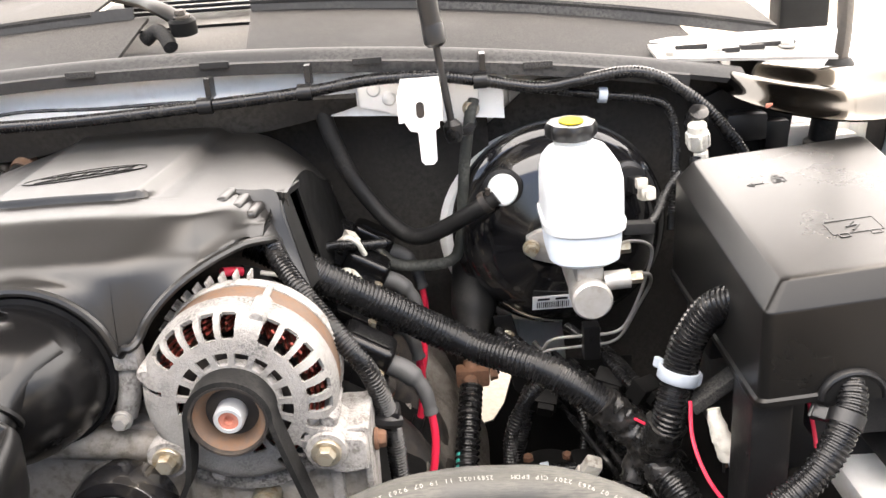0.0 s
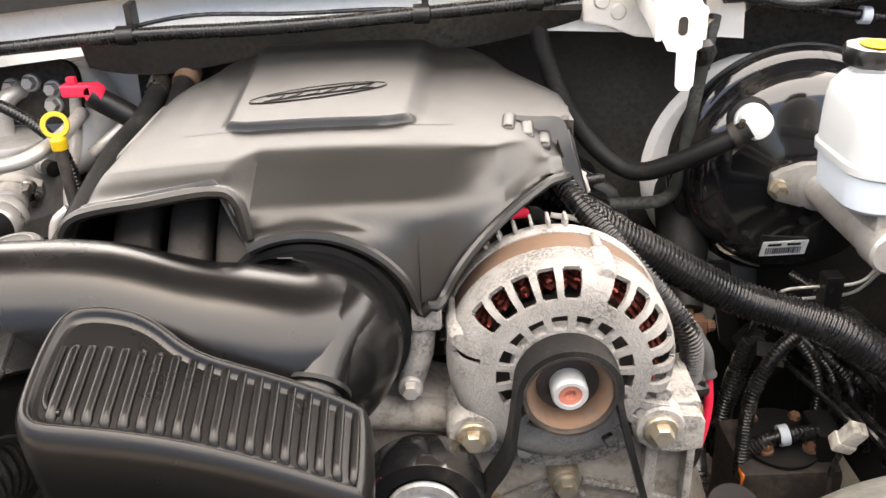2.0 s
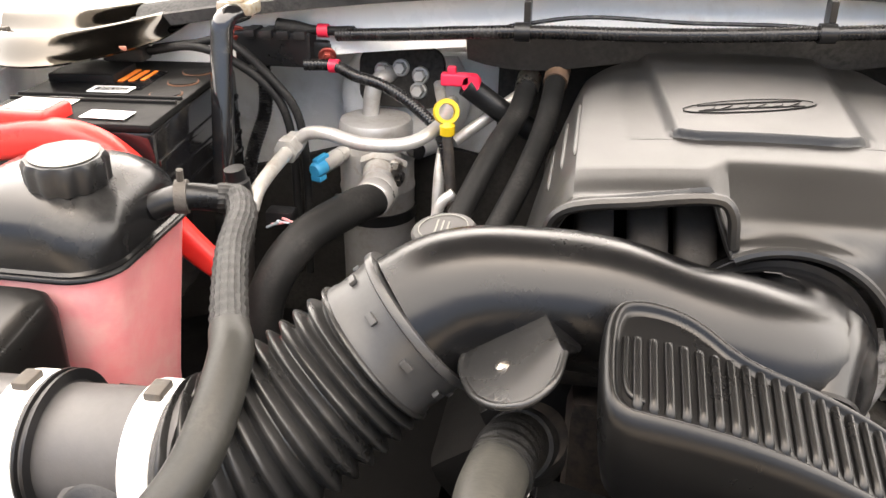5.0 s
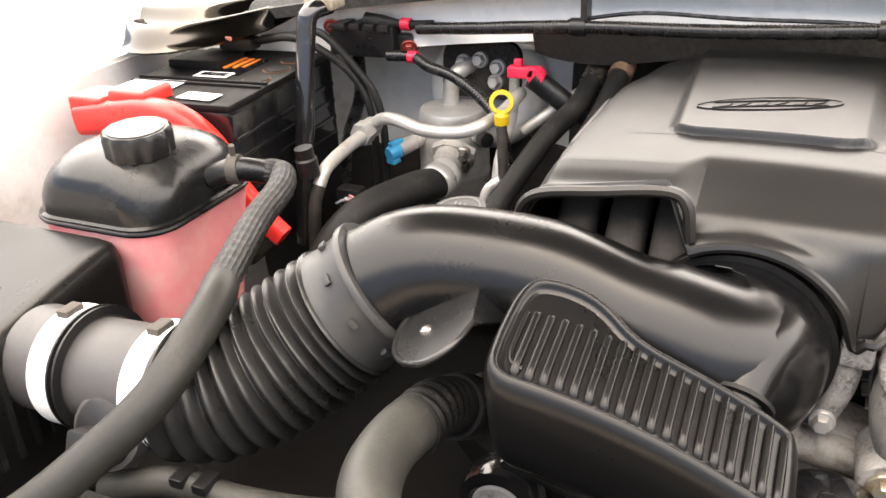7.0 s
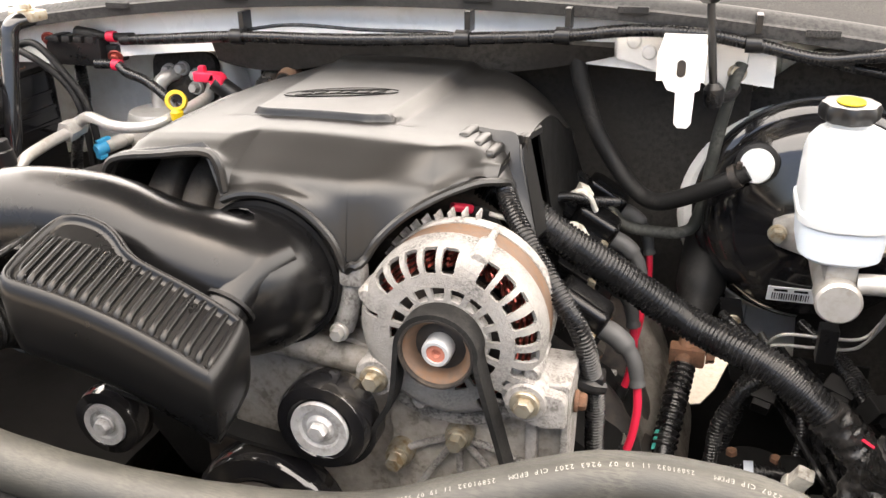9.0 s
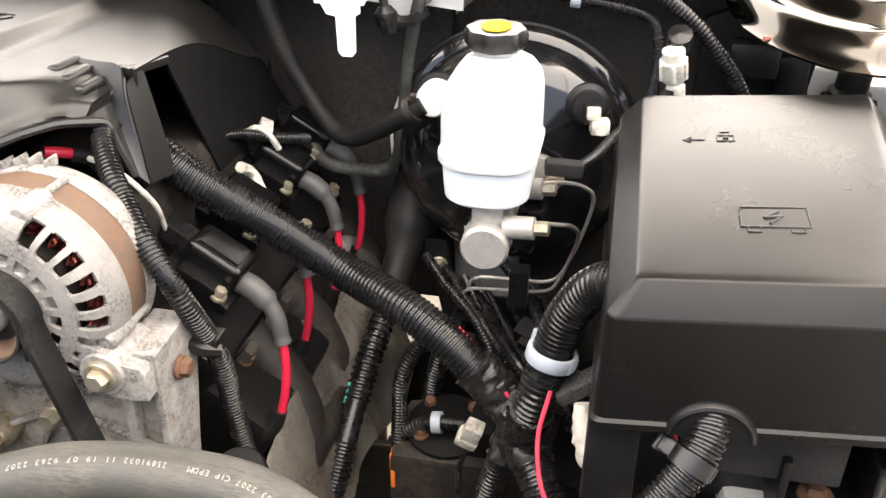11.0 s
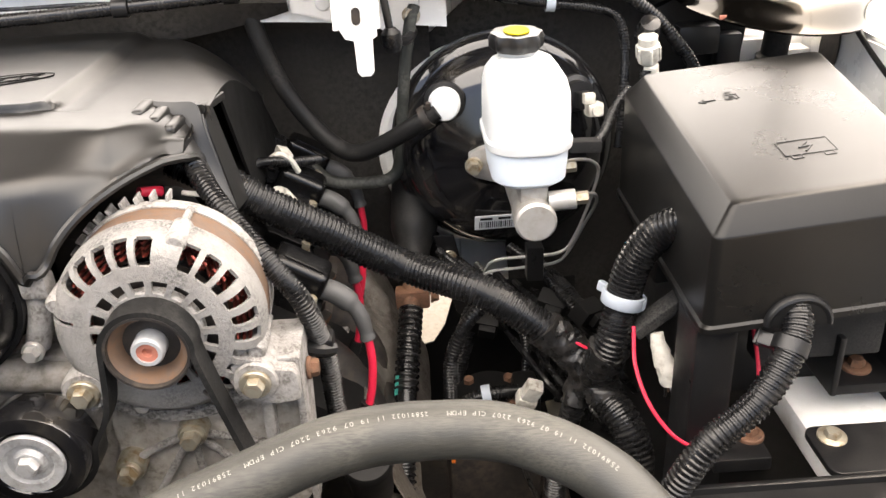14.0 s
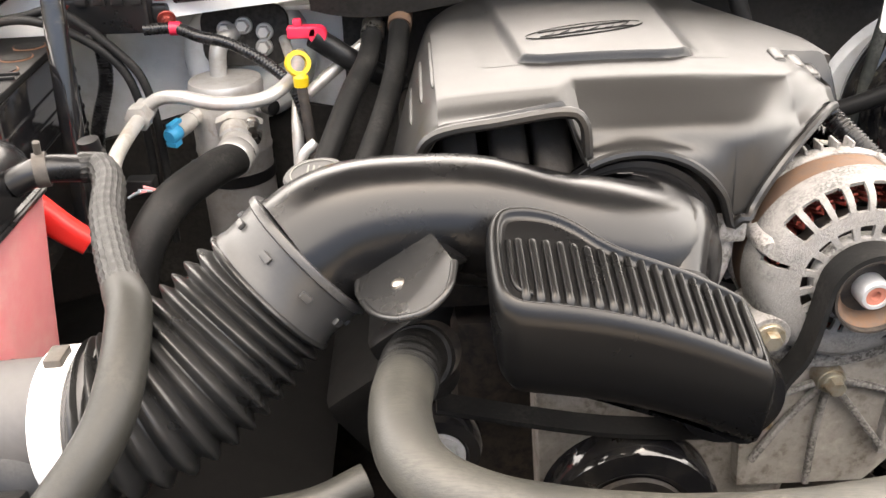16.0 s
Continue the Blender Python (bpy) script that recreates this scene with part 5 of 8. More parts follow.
def letters(text, size):
    """Flat letter outlines, one after the other, as (x shift, verts, faces)."""
    out, x, known = [], 0.0, {}
    for ch in text:
        if ch != " ":
            if ch not in known:
                cu = bpy.data.curves.new("letter", "FONT")
                cu.body, cu.size, cu.resolution_u = ch, size, 2
                ob = new("letter", cu)
                bpy.context.view_layer.update()
                ev = ob.evaluated_get(bpy.context.evaluated_depsgraph_get())
                me = ev.to_mesh()
                known[ch] = ([(v.co.x, v.co.y) for v in me.vertices], [tuple(p.vertices) for p in me.polygons])
                ev.to_mesh_clear()
                bpy.data.objects.remove(ob)
                bpy.data.curves.remove(cu)
            out.append((x, *known[ch]))
        x += size * 0.66
    return out


hp, hs = spline(RH, 0.002)
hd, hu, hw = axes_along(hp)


def on_hose(s, lift, up):
    """A point on the hose's skin: s along it, turned up degrees from the top towards the engine."""
    at = np.array([np.interp(s, hs, hp[:, k]) for k in range(3)])
    d = np.array([np.interp(s, hs, hd[:, k]) for k in range(3)])
    d /= np.linalg.norm(d)
    back = np.cross(np.array((0, 0, 1.0)), d)
    back /= np.linalg.norm(back)
    top = np.cross(d, back)
    n = math.cos(up) * top + math.sin(up) * back
    return at + n * lift, d, n


i_a = int(np.argmin(np.abs(hp[:, 0] - 0.007) + (hp[:, 2] < 1.0)))
for end in (hs[i_a], hs[i_a] - 0.118, hs[i_a] + 0.122):
    g = Geo()
    for x, vs, fs in letters("25891032 11 19 07 9263 2207 C1P EPDM", 0.0046):
        verts = []
        for vx, vy in vs:
            s = end - (x + vx)
            p, d, n = on_hose(s, 0.0193, -0.28 - vy / 0.019)
            verts.append(p)
        g.add(verts, fs)
    part("printing", g, M_print, rh, "pale printed lettering")

main = thing("wiring_loom", "thick black corrugated wiring loom running from behind the engine cover", "wiring loom", (0.1, 0.79, 1.0))
g = Geo()
conduit(g, [(-0.215, 0.815, 1.210), (-0.165, 0.808, 1.182), (-0.134, 0.808, 1.160), (-0.076, 0.816, 1.122), (-0.008, 0.818, 1.080), (0.066, 0.785, 1.064), (0.121, 0.764, 1.034), (0.168, 0.755, 0.995)], 0.0177, 0.0046, 0.10, 18)
part("conduit", g, M_loom, main)
g = Geo()
sweep(g, [(0.128, 0.762, 1.031), (0.155, 0.757, 1.005), (0.176, 0.742, 0.985), (0.186, 0.722, 0.965)], 0.0195, 26, 0.002, 1.0, (0, 0, 1), True, 2.0, 0.0, 0.2)
sweep(g, [(0.183, 0.712, 1.035), (0.180, 0.722, 1.01), (0.177, 0.738, 0.985)], 0.0182, 26, 0.002, 1.0, (0, 0, 1), True, 2.0, 0.0, 0.16)
sweep(g, [(0.170, 0.748, 0.985), (0.162, 0.746, 0.965), (0.158, 0.742, 0.95)], 0.0140, 22, 0.002, 1.0, (0, 0, 1), True, 2.0, 0.0, 0.16)
part("tape_wrap", g, M_tape, main, "crumpled black tape round the junction")
g = Geo()
conduit(g, [(0.245, 0.70, 1.168), (0.222, 0.715, 1.150), (0.204, 0.722, 1.118), (0.195, 0.720, 1.082), (0.187, 0.712, 1.050), (0.182, 0.713, 1.025)], 0.0165, 0.0046, 0.10, 18)
part("conduit", g, M_loom, main)
g = Geo()
conduit(g, [(0.186, 0.722, 0.968), (0.198, 0.70, 0.955), (0.208, 0.685, 0.92), (0.200, 0.68, 0.87), (0.18, 0.68, 0.80)], 0.0175, 0.005, 0.11, 18)
part("conduit", g, M_loom, main)
g = Geo()
conduit(g, [(0.158, 0.742, 0.952), (0.15, 0.74, 0.92), (0.142, 0.742, 0.87), (0.14, 0.75, 0.80)], 0.012, 0.0042, 0.14, 14)
part("conduit", g, M_loom, main)
g = Geo()
mcl = axis((0.195, 0.720, 1.082), (0.22, 0.12, 0.97))
lathe(g, [(0.0170, -0.006), (0.0195, -0.006), (0.0202, -0.005), (0.0202, 0.005), (0.0195, 0.006), (0.0170, 0.006)], mcl, 36)
part("clamp", g, M_clamp, main, "pale grey nylon clamp band")
for k in range(-4, 5):
    g = Geo()
    box(g, (0.0201 * math.cos(k * 0.28 - 1.6), 0.0201 * math.sin(k * 0.28 - 1.6), 0), (0.0022, 0.0022, 0.010), 0.0005, mcl)
    part("clamp_tooth", g, M_clamp, main)
g = Geo()
box(g, (0.026, 0.0, 0.0), (0.014, 0.006, 0.010), 0.0015, mcl)
part("clamp_tail", g, M_clamp, main)

al = thing("alternator_loom", "black corrugated loom running down behind the alternator", "wiring loom", (-0.08, 0.70, 0.9))
g = Geo()
conduit(g, [(-0.180, 0.762, 1.226), (-0.174, 0.740, 1.222), (-0.154, 0.714, 1.202), (-0.141, 0.704, 1.188), (-0.115, 0.682, 1.162), (-0.090, 0.676, 1.124), (-0.079, 0.702, 1.05), (-0.077, 0.712, 0.985), (-0.068, 0.72, 0.90), (-0.05, 0.73, 0.84)], 0.0095, 0.0036, 0.15, 14)
part("conduit", g, M_loom, al)
g = Geo()
box(g, (-0.083, 0.695, 1.072), (0.026, 0.022, 0.016), 0.003)
sweep(g, [(-0.095, 0.685, 1.075), (-0.082, 0.683, 1.072), (-0.070, 0.69, 1.068)], 0.006, 8, 0.004)
part("clip", g, M_black, al)

fl = thing("fuse_box_loom", "black corrugated loom leaving the fuse box with a clamp", "wiring loom", (0.28, 0.62, 0.95))
g = Geo()
conduit(g, [(0.303, 0.632, 1.145), (0.301, 0.600, 1.122), (0.2865, 0.582, 1.0985), (0.2615, 0.568, 1.070), (0.228, 0.560, 1.044), (0.207, 0.557, 1.012), (0.194, 0.565, 0.96), (0.19, 0.58, 0.88)], 0.0124, 0.0046, 0.10, 18)
part("conduit", g, M_loom, fl)
g = Geo()
mfl = axis((0.2925, 0.589, 1.108), (0.45, 0.5, 0.75))
lathe(g, [(0.0118, -0.0055), (0.0142, -0.0055), (0.0142, 0.0055), (0.0118, 0.0055)], mfl, 30)
part("clamp", g, M_black, fl)
for k in range(-3, 4):
    g = Geo()
    box(g, (0.0146 * math.cos(k * 0.3 - 1.57), 0.0146 * math.sin(k * 0.3 - 1.57), 0), (0.0020, 0.0020, 0.010), 0.0004, mfl)
    part("clamp_tooth", g, M_black, fl)
g = Geo()
box(g, (0.020, -0.005, 0.0), (0.014, 0.011, 0.011), 0.0015, mfl)
box(g, (0.0265, -0.005, 0.0), (0.003, 0.014, 0.013), 0.001, mfl)
part("clamp_tail", g, M_black, fl)

rw = thing("red_wire", "thin red wire looping below the fuse box", "wire", (0.24, 0.66, 0.99))
g = Geo()
sweep(g, [(0.105, 0.80, 1.045), (0.125, 0.79, 1.03), (0.155, 0.75, 1.02), (0.182, 0.70, 1.03)], 0.0016, 8, 0.005)
sweep(g, [(0.198, 0.69, 1.07), (0.193, 0.660, 1.049), (0.200, 0.632, 1.026), (0.218, 0.612, 1.006), (0.241, 0.606, 0.997), (0.264, 0.604, 1.006), (0.280, 0.606, 1.024), (0.288, 0.625, 1.056), (0.286, 0.65, 1.10)], 0.0018, 8, 0.004)
part("strand", g, M_wire, rw)
g = Geo()
sweep(g, [(0.428, 0.62, 1.18), (0.432, 0.62, 1.15), (0.425, 0.625, 1.125), (0.405, 0.64, 1.118)], 0.0018, 8, 0.004)
part("strand", g, M_wire, rw)

# vacuum hose
vh = thing("vacuum_hose", "black rubber vacuum hose to the brake booster", "hose", (-0.05, 1.0, 1.1))
g = Geo()
sweep(g, [(0.042, 0.955, 1.196), (0.014, 0.964, 1.176), (-0.020, 0.985, 1.151), (-0.052, 1.003, 1.134), (-0.076, 1.02, 1.136), (-0.106, 1.04, 1.160), (-0.136, 1.05, 1.203), (-0.155, 1.055, 1.25), (-0.166, 1.06, 1.29)], 0.0105, 16, 0.006)
part("tube", g, M_rubber, vh)
g = Geo()
lathe(g, [(0.0112, -0.004), (0.0135, -0.004), (0.0135, 0.004), (0.0112, 0.004)], axis((0.028, 0.957, 1.188), (0.8, -0.1, 0.5)), 20)
sweep(g, [(0.03, 0.95, 1.20), (0.031, 0.948, 1.207)], 0.003, 8, 0.003)
part("clamp", g, M_dark, vh)

# brake lines
bl = thing("brake_lines", "thin steel brake pipes bending below the master cylinder", "pipe", (0.16, 0.95, 1.0))
for pts in ([(0.168, 0.878, 1.157), (0.185, 0.89, 1.154), (0.203, 0.905, 1.145), (0.214, 0.92, 1.127), (0.208, 0.93, 1.088), (0.194, 0.937, 1.042), (0.178, 0.940, 1.019), (0.138, 0.943, 1.014), (0.100, 0.945, 1.010), (0.088, 0.96, 0.985), (0.085, 0.97, 0.95)], [(0.167, 0.814, 1.148), (0.188, 0.84, 1.136), (0.198, 0.86, 1.125), (0.204, 0.885, 1.103), (0.197, 0.915, 1.062), (0.185, 0.938, 1.018), (0.170, 0.945, 1.002), (0.132, 0.948, 0.997), (0.092, 0.95, 0.992), (0.080, 0.965, 0.965), (0.078, 0.975, 0.93)]):
    g = Geo()
    sweep(g, pts, 0.0019, 8, 0.005)
    part("pipe", g, M_alu, bl)
g = Geo()
box(g, (0.146, 0.938, 1.010), (0.020, 0.02, 0.044), 0.002)
part("clip", g, M_black, bl)

# coils and plug leads
def coil(m):
    t = thing("ignition_coil", "black ignition coil with a grey booted red plug lead", "ignition coil", (0, 0, 0), "ignition coils")
    q = Geo()
    box(q, (0, 0, 0), (0.070, 0.060, 0.012), 0.003)
    box(q, (0.002, 0.004, 0.018), (0.056, 0.040, 0.032), 0.008, None, 3)
    box(q, (0.002, 0.004, 0.034), (0.040, 0.026, 0.004), 0.0015)
    box(q, (0.0, -0.02, 0.008), (0.04, 0.02, 0.014), 0.004)
    part("case", q, M_duct, t)
    q = Geo()
    box(q, (-0.040, 0.006, 0.016), (0.03, 0.02, 0.018), 0.003)
    part("socket", q, M_loom, t)
    for y in (-0.024, 0.024):
        q = Geo()
        hexbolt(q, (0.022 if y < 0 else -0.022, y, 0.006), (0, 0, 1), 0.006, 0.008, 1.25)
        part("bolt", q, M_zinc, t)
    q = Geo()
    sweep(q, [(0.024, 0.0, 0.014), (0.046, -0.002, 0.017), (0.070, -0.006, 0.010), (0.090, -0.010, -0.010)], lambda s, w: 0.0108 - 0.0030 * smooth(0.44, 0.52, w) - 0.0012 * smooth(0.7, 1.0, w) + 0.0014 * smooth(0.94, 0.96, w), 16, 0.003)
    part("boot", q, M_lead, t)
    q = Geo()
    sweep(q, [(0.089, -0.010, -0.009), (0.104, -0.013, -0.030), (0.116, -0.016, -0.055), (0.123, -0.018, -0.076)], 0.0042, 10, 0.004)
    part("lead", q, M_wire, t)
    q = Geo()
    sweep(q, [(0.121, -0.018, -0.074), (0.124, -0.020, -0.096), (0.117, -0.022, -0.114), (0.096, -0.024, -0.124)], lambda s, w: 0.0070 + 0.002 * w, 12, 0.005)
    part("plug_boot", q, M_rubber, t)
    t.matrix_basis = m
    return t


c1 = coil(pose(-0.116, 0.770, 1.088, 0, 30, -4))
for y, z in ((0.872, 1.094), (0.972, 1.096), (1.062, 1.098)):
    copy_thing(c1, pose(-0.132, y, z, 0, 30, 0))
cr = thing("coil_harness", "black coil harness with white plugs", "wiring loom", (-0.13, 0.93, 1.1))
g = Geo()
conduit(g, [(-0.19, 0.86, 1.15), (-0.16, 0.93, 1.155), (-0.12, 0.97, 1.14), (-0.10, 1.0, 1.13)], 0.006, 0.0035, 0.14, 10)
part("conduit", g, M_loom, cr)
for x, y, z in ((-0.150, 0.845, 1.14), (-0.135, 0.97, 1.15)):
    g = Geo()
    box(g, (0, 0, 0), (0.014, 0.030, 0.012), 0.002, pose(x, y, z, 0, 25, 20))
    part("plug", g, M_offwhite, cr)
g = Geo()
sweep(g, [(-0.19, 0.74, 1.205), (-0.165, 0.735, 1.20), (-0.145, 0.75, 1.165), (-0.15, 0.77, 1.13)], 0.0024, 8, 0.005)
part("sleeve", g, M_offwhite, cr, "white woven cable sleeve")

rb = thing("alternator_lead", "red boot on the alternator cable under the engine cover", "cable", (-0.21, 0.745, 1.2))
g = Geo()
sweep(g, [(-0.224, 0.732, 1.211), (-0.216, 0.740, 1.208), (-0.209, 0.748, 1.204)], 0.0046, 12, 0.003)
part("boot", g, M_wire, rb)
g = Geo()
sweep(g, [(-0.210, 0.747, 1.204), (-0.198, 0.756, 1.197), (-0.184, 0.752, 1.18), (-0.178, 0.735, 1.16)], 0.0065, 12, 0.004)
part("cable", g, M_rubber, rb)
ws = thing("woven_sleeve", "white woven cable sleeve with coloured wire ends", "wiring", (-0.128, 0.92, 1.12))
g = Geo()
sweep(g, [(-0.135, 0.90, 1.135), (-0.128, 0.909, 1.124), (-0.118, 0.905, 1.108)], 0.006, 10, 0.003, 1.6, (0, 0, 1), True, 2.0, 0.0, 0.15)
part("sleeve", g, M_offwhite, ws)
for k, mm in enumerate((M_blue, M_wire, M_pink)):
    g = Geo()
    sweep(g, [(-0.119, 0.903 + 0.004 * k, 1.109), (-0.113 + 0.002 * k, 0.899 + 0.005 * k, 1.100)], 0.0013, 6, 0.003)
    part("wire", g, mm, ws)
g = Geo()
sweep(g, [(-0.15, 0.955, 1.15), (-0.138, 0.955, 1.156), (-0.127, 0.958, 1.148), (-0.12, 0.965, 1.13)], 0.0035, 8, 0.003)
part("loop", g, M_offwhite, ws)

# exhaust side: manifold, plugs, shields, steering shaft
em = thing("exhaust_manifold", "dark rusty cast iron exhaust manifold along the cylinder head", "exhaust manifold", (-0.05, 0.92, 0.85))
for k, y in enumerate((0.822, 0.918, 1.012, 1.095)):
    g = Geo()
    sweep(g, [(-0.115, y, 0.985), (-0.085, y, 0.955), (-0.060, y - 0.008, 0.915), (-0.052, y - 0.02, 0.885)], lambda s, q: 0.026 - 0.004 * q, 18, 0.006, 1.0, (0, 1, 0), True, 2.0, 0.0, 0.04)
    part("runner", g, M_dark, em)
    g = Geo()
    box(g, (0, 0, 0), (0.012, 0.07, 0.055), 0.004, pose(-0.112, y, 0.972, 0, 40, 0))
    part("flange", g, M_castdark, em)
    for dy in (-0.027, 0.027):
        g = Geo()
        hexbolt(g, (-0.104, y + dy, 0.979), (0.75, 0, 0.65), 0.007, 0.008, 1.25)
        part("bolt", g, M_rust, em)
g = Geo()
sweep(g, [(-0.055, 0.74, 0.872), (-0.050, 0.85, 0.872), (-0.048, 0.98, 0.870), (-0.046, 1.09, 0.862)], 0.026, 18, 0.008, 1.0, (0, 0, 1), True, 2.0, 0.0, 0.05)
part("log", g, M_dark, em)
for y in (0.764, 0.866, 0.966, 1.051):
    sp = thing("spark_plug", "steel spark plug with a metal heat sleeve", "spark plug", (-0.1, y, 0.91), "spark plugs")
    g = Geo()
    lathe(g, [(0, -0.03), (0.010, -0.03), (0.0125, -0.012), (0.0125, 0.0), (0.009, 0.002), (0, 0.004)], axis((-0.082, y, 0.916), (0.85, 0.0, 0.15)), 20)
    part("shell", g, M_cast, sp)
    g = Geo()
    lathe(g, [(0, 0.0), (0.0145, 0.0), (0.0145, 0.006), (0, 0.008)], axis((-0.105, y, 0.914), (0.85, 0.0, 0.15)), 6)
    part("hexagon", g, M_alu, sp)
for y in (0.935, 1.03):
    vb = Geo()
    hexbolt(vb, (-0.088, y, 1.052), (0.48, 0, 0.88), 0.007, 0.009, 1.3)
    part("cover_bolt", vb, M_zinc, eng)

hsd = thing("heat_shield", "crumpled grey foil heat shield over the exhaust manifold", "heat shield", (-0.04, 0.82, 0.85))
g = Geo()
def crumple(u, v):
    x, y, z = -0.058 + 0.064 * v + 0.010 * math.sin(7 * u + 2) * v, 0.715 + 0.33 * u + 0.012 * math.sin(5 * v), 0.918 + 0.055 * u - 0.13 * v ** 1.3 + 0.012 * math.sin(9 * u + 4 * v)
    n1, n2 = noise.noise(Vector((x, y, 0)) * 28), abs(noise.noise(Vector((x + 3, y, 0)) * 70))
    return (x + 0.006 * n1, y, z + 0.010 * n1 - 0.006 * n2)


panel(g, crumple, 80, 34, -0.002)
part("sheet", g, M_foil, hsd)
g = Geo()
panel(g, lambda u, v: (-0.045 + 0.09 * u - 0.02 * v, 0.665 + 0.07 * v, 0.86 + 0.012 * v - 0.05 * u + 0.0025 * math.sin(60 * u) * math.sin(45 * v)), 30, 16, -0.002)
part("dimpled_sheet", g, M_foil, hsd)
for y, z in ((0.775, 0.93), (0.90, 0.945), (1.07, 0.955)):
    g = Geo()
    lathe(g, [(0, 0), (0.016, 0), (0.018, 0.008), (0.014, 0.02), (0, 0.02)], axis((-0.092, y, z), (1, -0.1, 0.25)), 20)
    part("plug_well", g, M_cast, hsd)
st = thing("steering_shaft", "black bellowed steering shaft with a teal paint mark", "steering shaft", (-0.02, 0.8, 0.75))
g = Geo()
sweep(g, [(0.014, 1.10, 1.085), (0.010, 1.055, 1.050), (0.004, 1.0, 0.995), (0.001, 0.975, 0.972)], lambda s, q: 0.030 - 0.010 * smooth(0.55, 0.8, q), 20, 0.006)
part("column_tube", g, M_rubber, st)
g = Geo()
sweep(g, [(0.001, 0.985, 0.978), (-0.003, 0.955, 0.955), (-0.005, 0.93, 0.94)], 0.011, 12, 0.006)
box(g, (0.0, 0.962, 0.958), (0.042, 0.022, 0.024), 0.004)
hexbolt(g, (0.022, 0.962, 0.958), (1, 0, 0), 0.007, 0.008, 1.2)
part("universal_joint", g, M_rust, st)
g = Geo()
sweep(g, [(-0.003, 0.945, 0.950), (-0.008, 0.905, 0.925), (-0.013, 0.873, 0.898), (-0.018, 0.83, 0.86), (-0.023, 0.79, 0.82), (-0.028, 0.75, 0.78)], lambda s, q: 0.0125 + (0.0025 if (s / 0.0075) % 1 < 0.5 and not 0.40 < q < 0.56 else 0.0), 16, 0.0019)
part("bellows", g, M_loom, st)
g = Geo()
m = axis((-0.014, 0.868, 0.894), (-0.1, -0.75, -0.66))
panel(g, lambda u, v: tuple(m @ Vector((0.0133 * math.cos(2.2 + 0.55 * u), 0.0133 * math.sin(2.2 + 0.55 * u) * 1.0, -0.013 + 0.026 * v))), 5, 4, 0.0006)
panel(g, lambda u, v: tuple(m @ Vector((0.0133 * math.cos(3.2 + 0.55 * u), 0.0133 * math.sin(3.2 + 0.55 * u) * 1.0, -0.013 + 0.026 * v))), 5, 4, 0.0006)
part("paint_mark", g, M_teal, st, "teal paint mark")
g = Geo()
sweep(g, [(-0.028, 0.75, 0.78), (-0.032, 0.71, 0.74)], 0.010, 12, 0.006)
box(g, (-0.030, 0.735, 0.765), (0.05, 0.02, 0.022), 0.004)
part("lower_joint", g, M_rust, st)
# power steering cap
ps = thing("power_steering_cap", "black power steering filler cap with a pale symbol", "filler cap", (-0.05, 0.64, 0.95))
g = Geo()
mp = axis((-0.048, 0.655, 0.965), (0.0, -0.45, 0.9))
lathe(g, [(0, -0.06), (0.02, -0.06), (0.022, -0.004), (0.0235, 0), (0.0235, 0.012), (0.022, 0.014), (0, 0.0145)], mp, 32)
part("cap", g, M_deep, ps)
g = Geo()
lathe(g, [(0.0060, 0.0146), (0.0066, 0.0146), (0.0066, 0.0150), (0.0060, 0.0150)], mp @ Matrix.Translation((0.006, 0, 0)), 24)
for k in range(3):
    box(g, (-0.008, -0.005 + 0.005 * k, 0.0147), (0.006, 0.0009, 0.0005), 0, mp)
part("symbol", g, M_greyrub, ps)

# right side clutter
g = Geo()
conduit(g, [(0.085, 0.87, 1.0), (0.06, 0.86, 0.98), (0.040, 0.852, 0.94), (0.037, 0.85, 0.89), (0.037, 0.845, 0.845), (0.05, 0.84, 0.80), (0.08, 0.84, 0.77)], 0.0085, 0.004, 0.14, 12)
ab = thing("abs_harness", "thin black corrugated harness with an orange clip", "wiring loom", (0.05, 0.85, 0.8))
part("conduit", g, M_loom, ab)
g = Geo()
box(g, (0.040, 0.832, 0.845), (0.018, 0.016, 0.022), 0.003)
box(g, (0.036, 0.826, 0.825), (0.006, 0.01, 0.024), 0.002)
part("clip", g, M_orange, ab, "orange plastic clip")
g = Geo()
conduit(g, [(0.040, 0.85, 0.865), (0.06, 0.848, 0.882), (0.085, 0.848, 0.889), (0.115, 0.85, 0.888)], 0.009, 0.004, 0.14, 12)
part("conduit", g, M_loom, ab)
g = Geo()
conduit(g, [(0.085, 0.955, 0.955), (0.068, 0.952, 0.925), (0.058, 0.95, 0.885), (0.050, 0.95, 0.84), (0.052, 0.95, 0.78)], 0.012, 0.0044, 0.12, 12)
part("conduit", g, M_loom, ab)
g = Geo()
lathe(g, [(0.009, -0.005), (0.0115, -0.005), (0.0115, 0.005), (0.009, 0.005)], axis((0.078, 0.848, 0.888), (1, 0, 0.15)), 20)
part("band", g, M_clamp, ab)
g = Geo()
box(g, (0, 0, 0), (0.018, 0.016, 0.03), 0.003, pose(0.122, 0.798, 0.925, 20, 20, 0))
box(g, (0, 0, -0.014), (0.022, 0.018, 0.014), 0.003, pose(0.122, 0.798, 0.925, 20, 20, 0))
cn = thing("connector", "off-white two-pin connector hanging on a wire", "connector", (0.12, 0.8, 0.9))
part("shell", g, M_offwhite, cn)
g = Geo()
sweep(g, [(0.117, 0.80, 0.905), (0.110, 0.80, 0.87), (0.113, 0.79, 0.83), (0.13, 0.78, 0.78)], 0.003, 8, 0.006)
part("wire", g, M_tape, cn)
g = Geo()
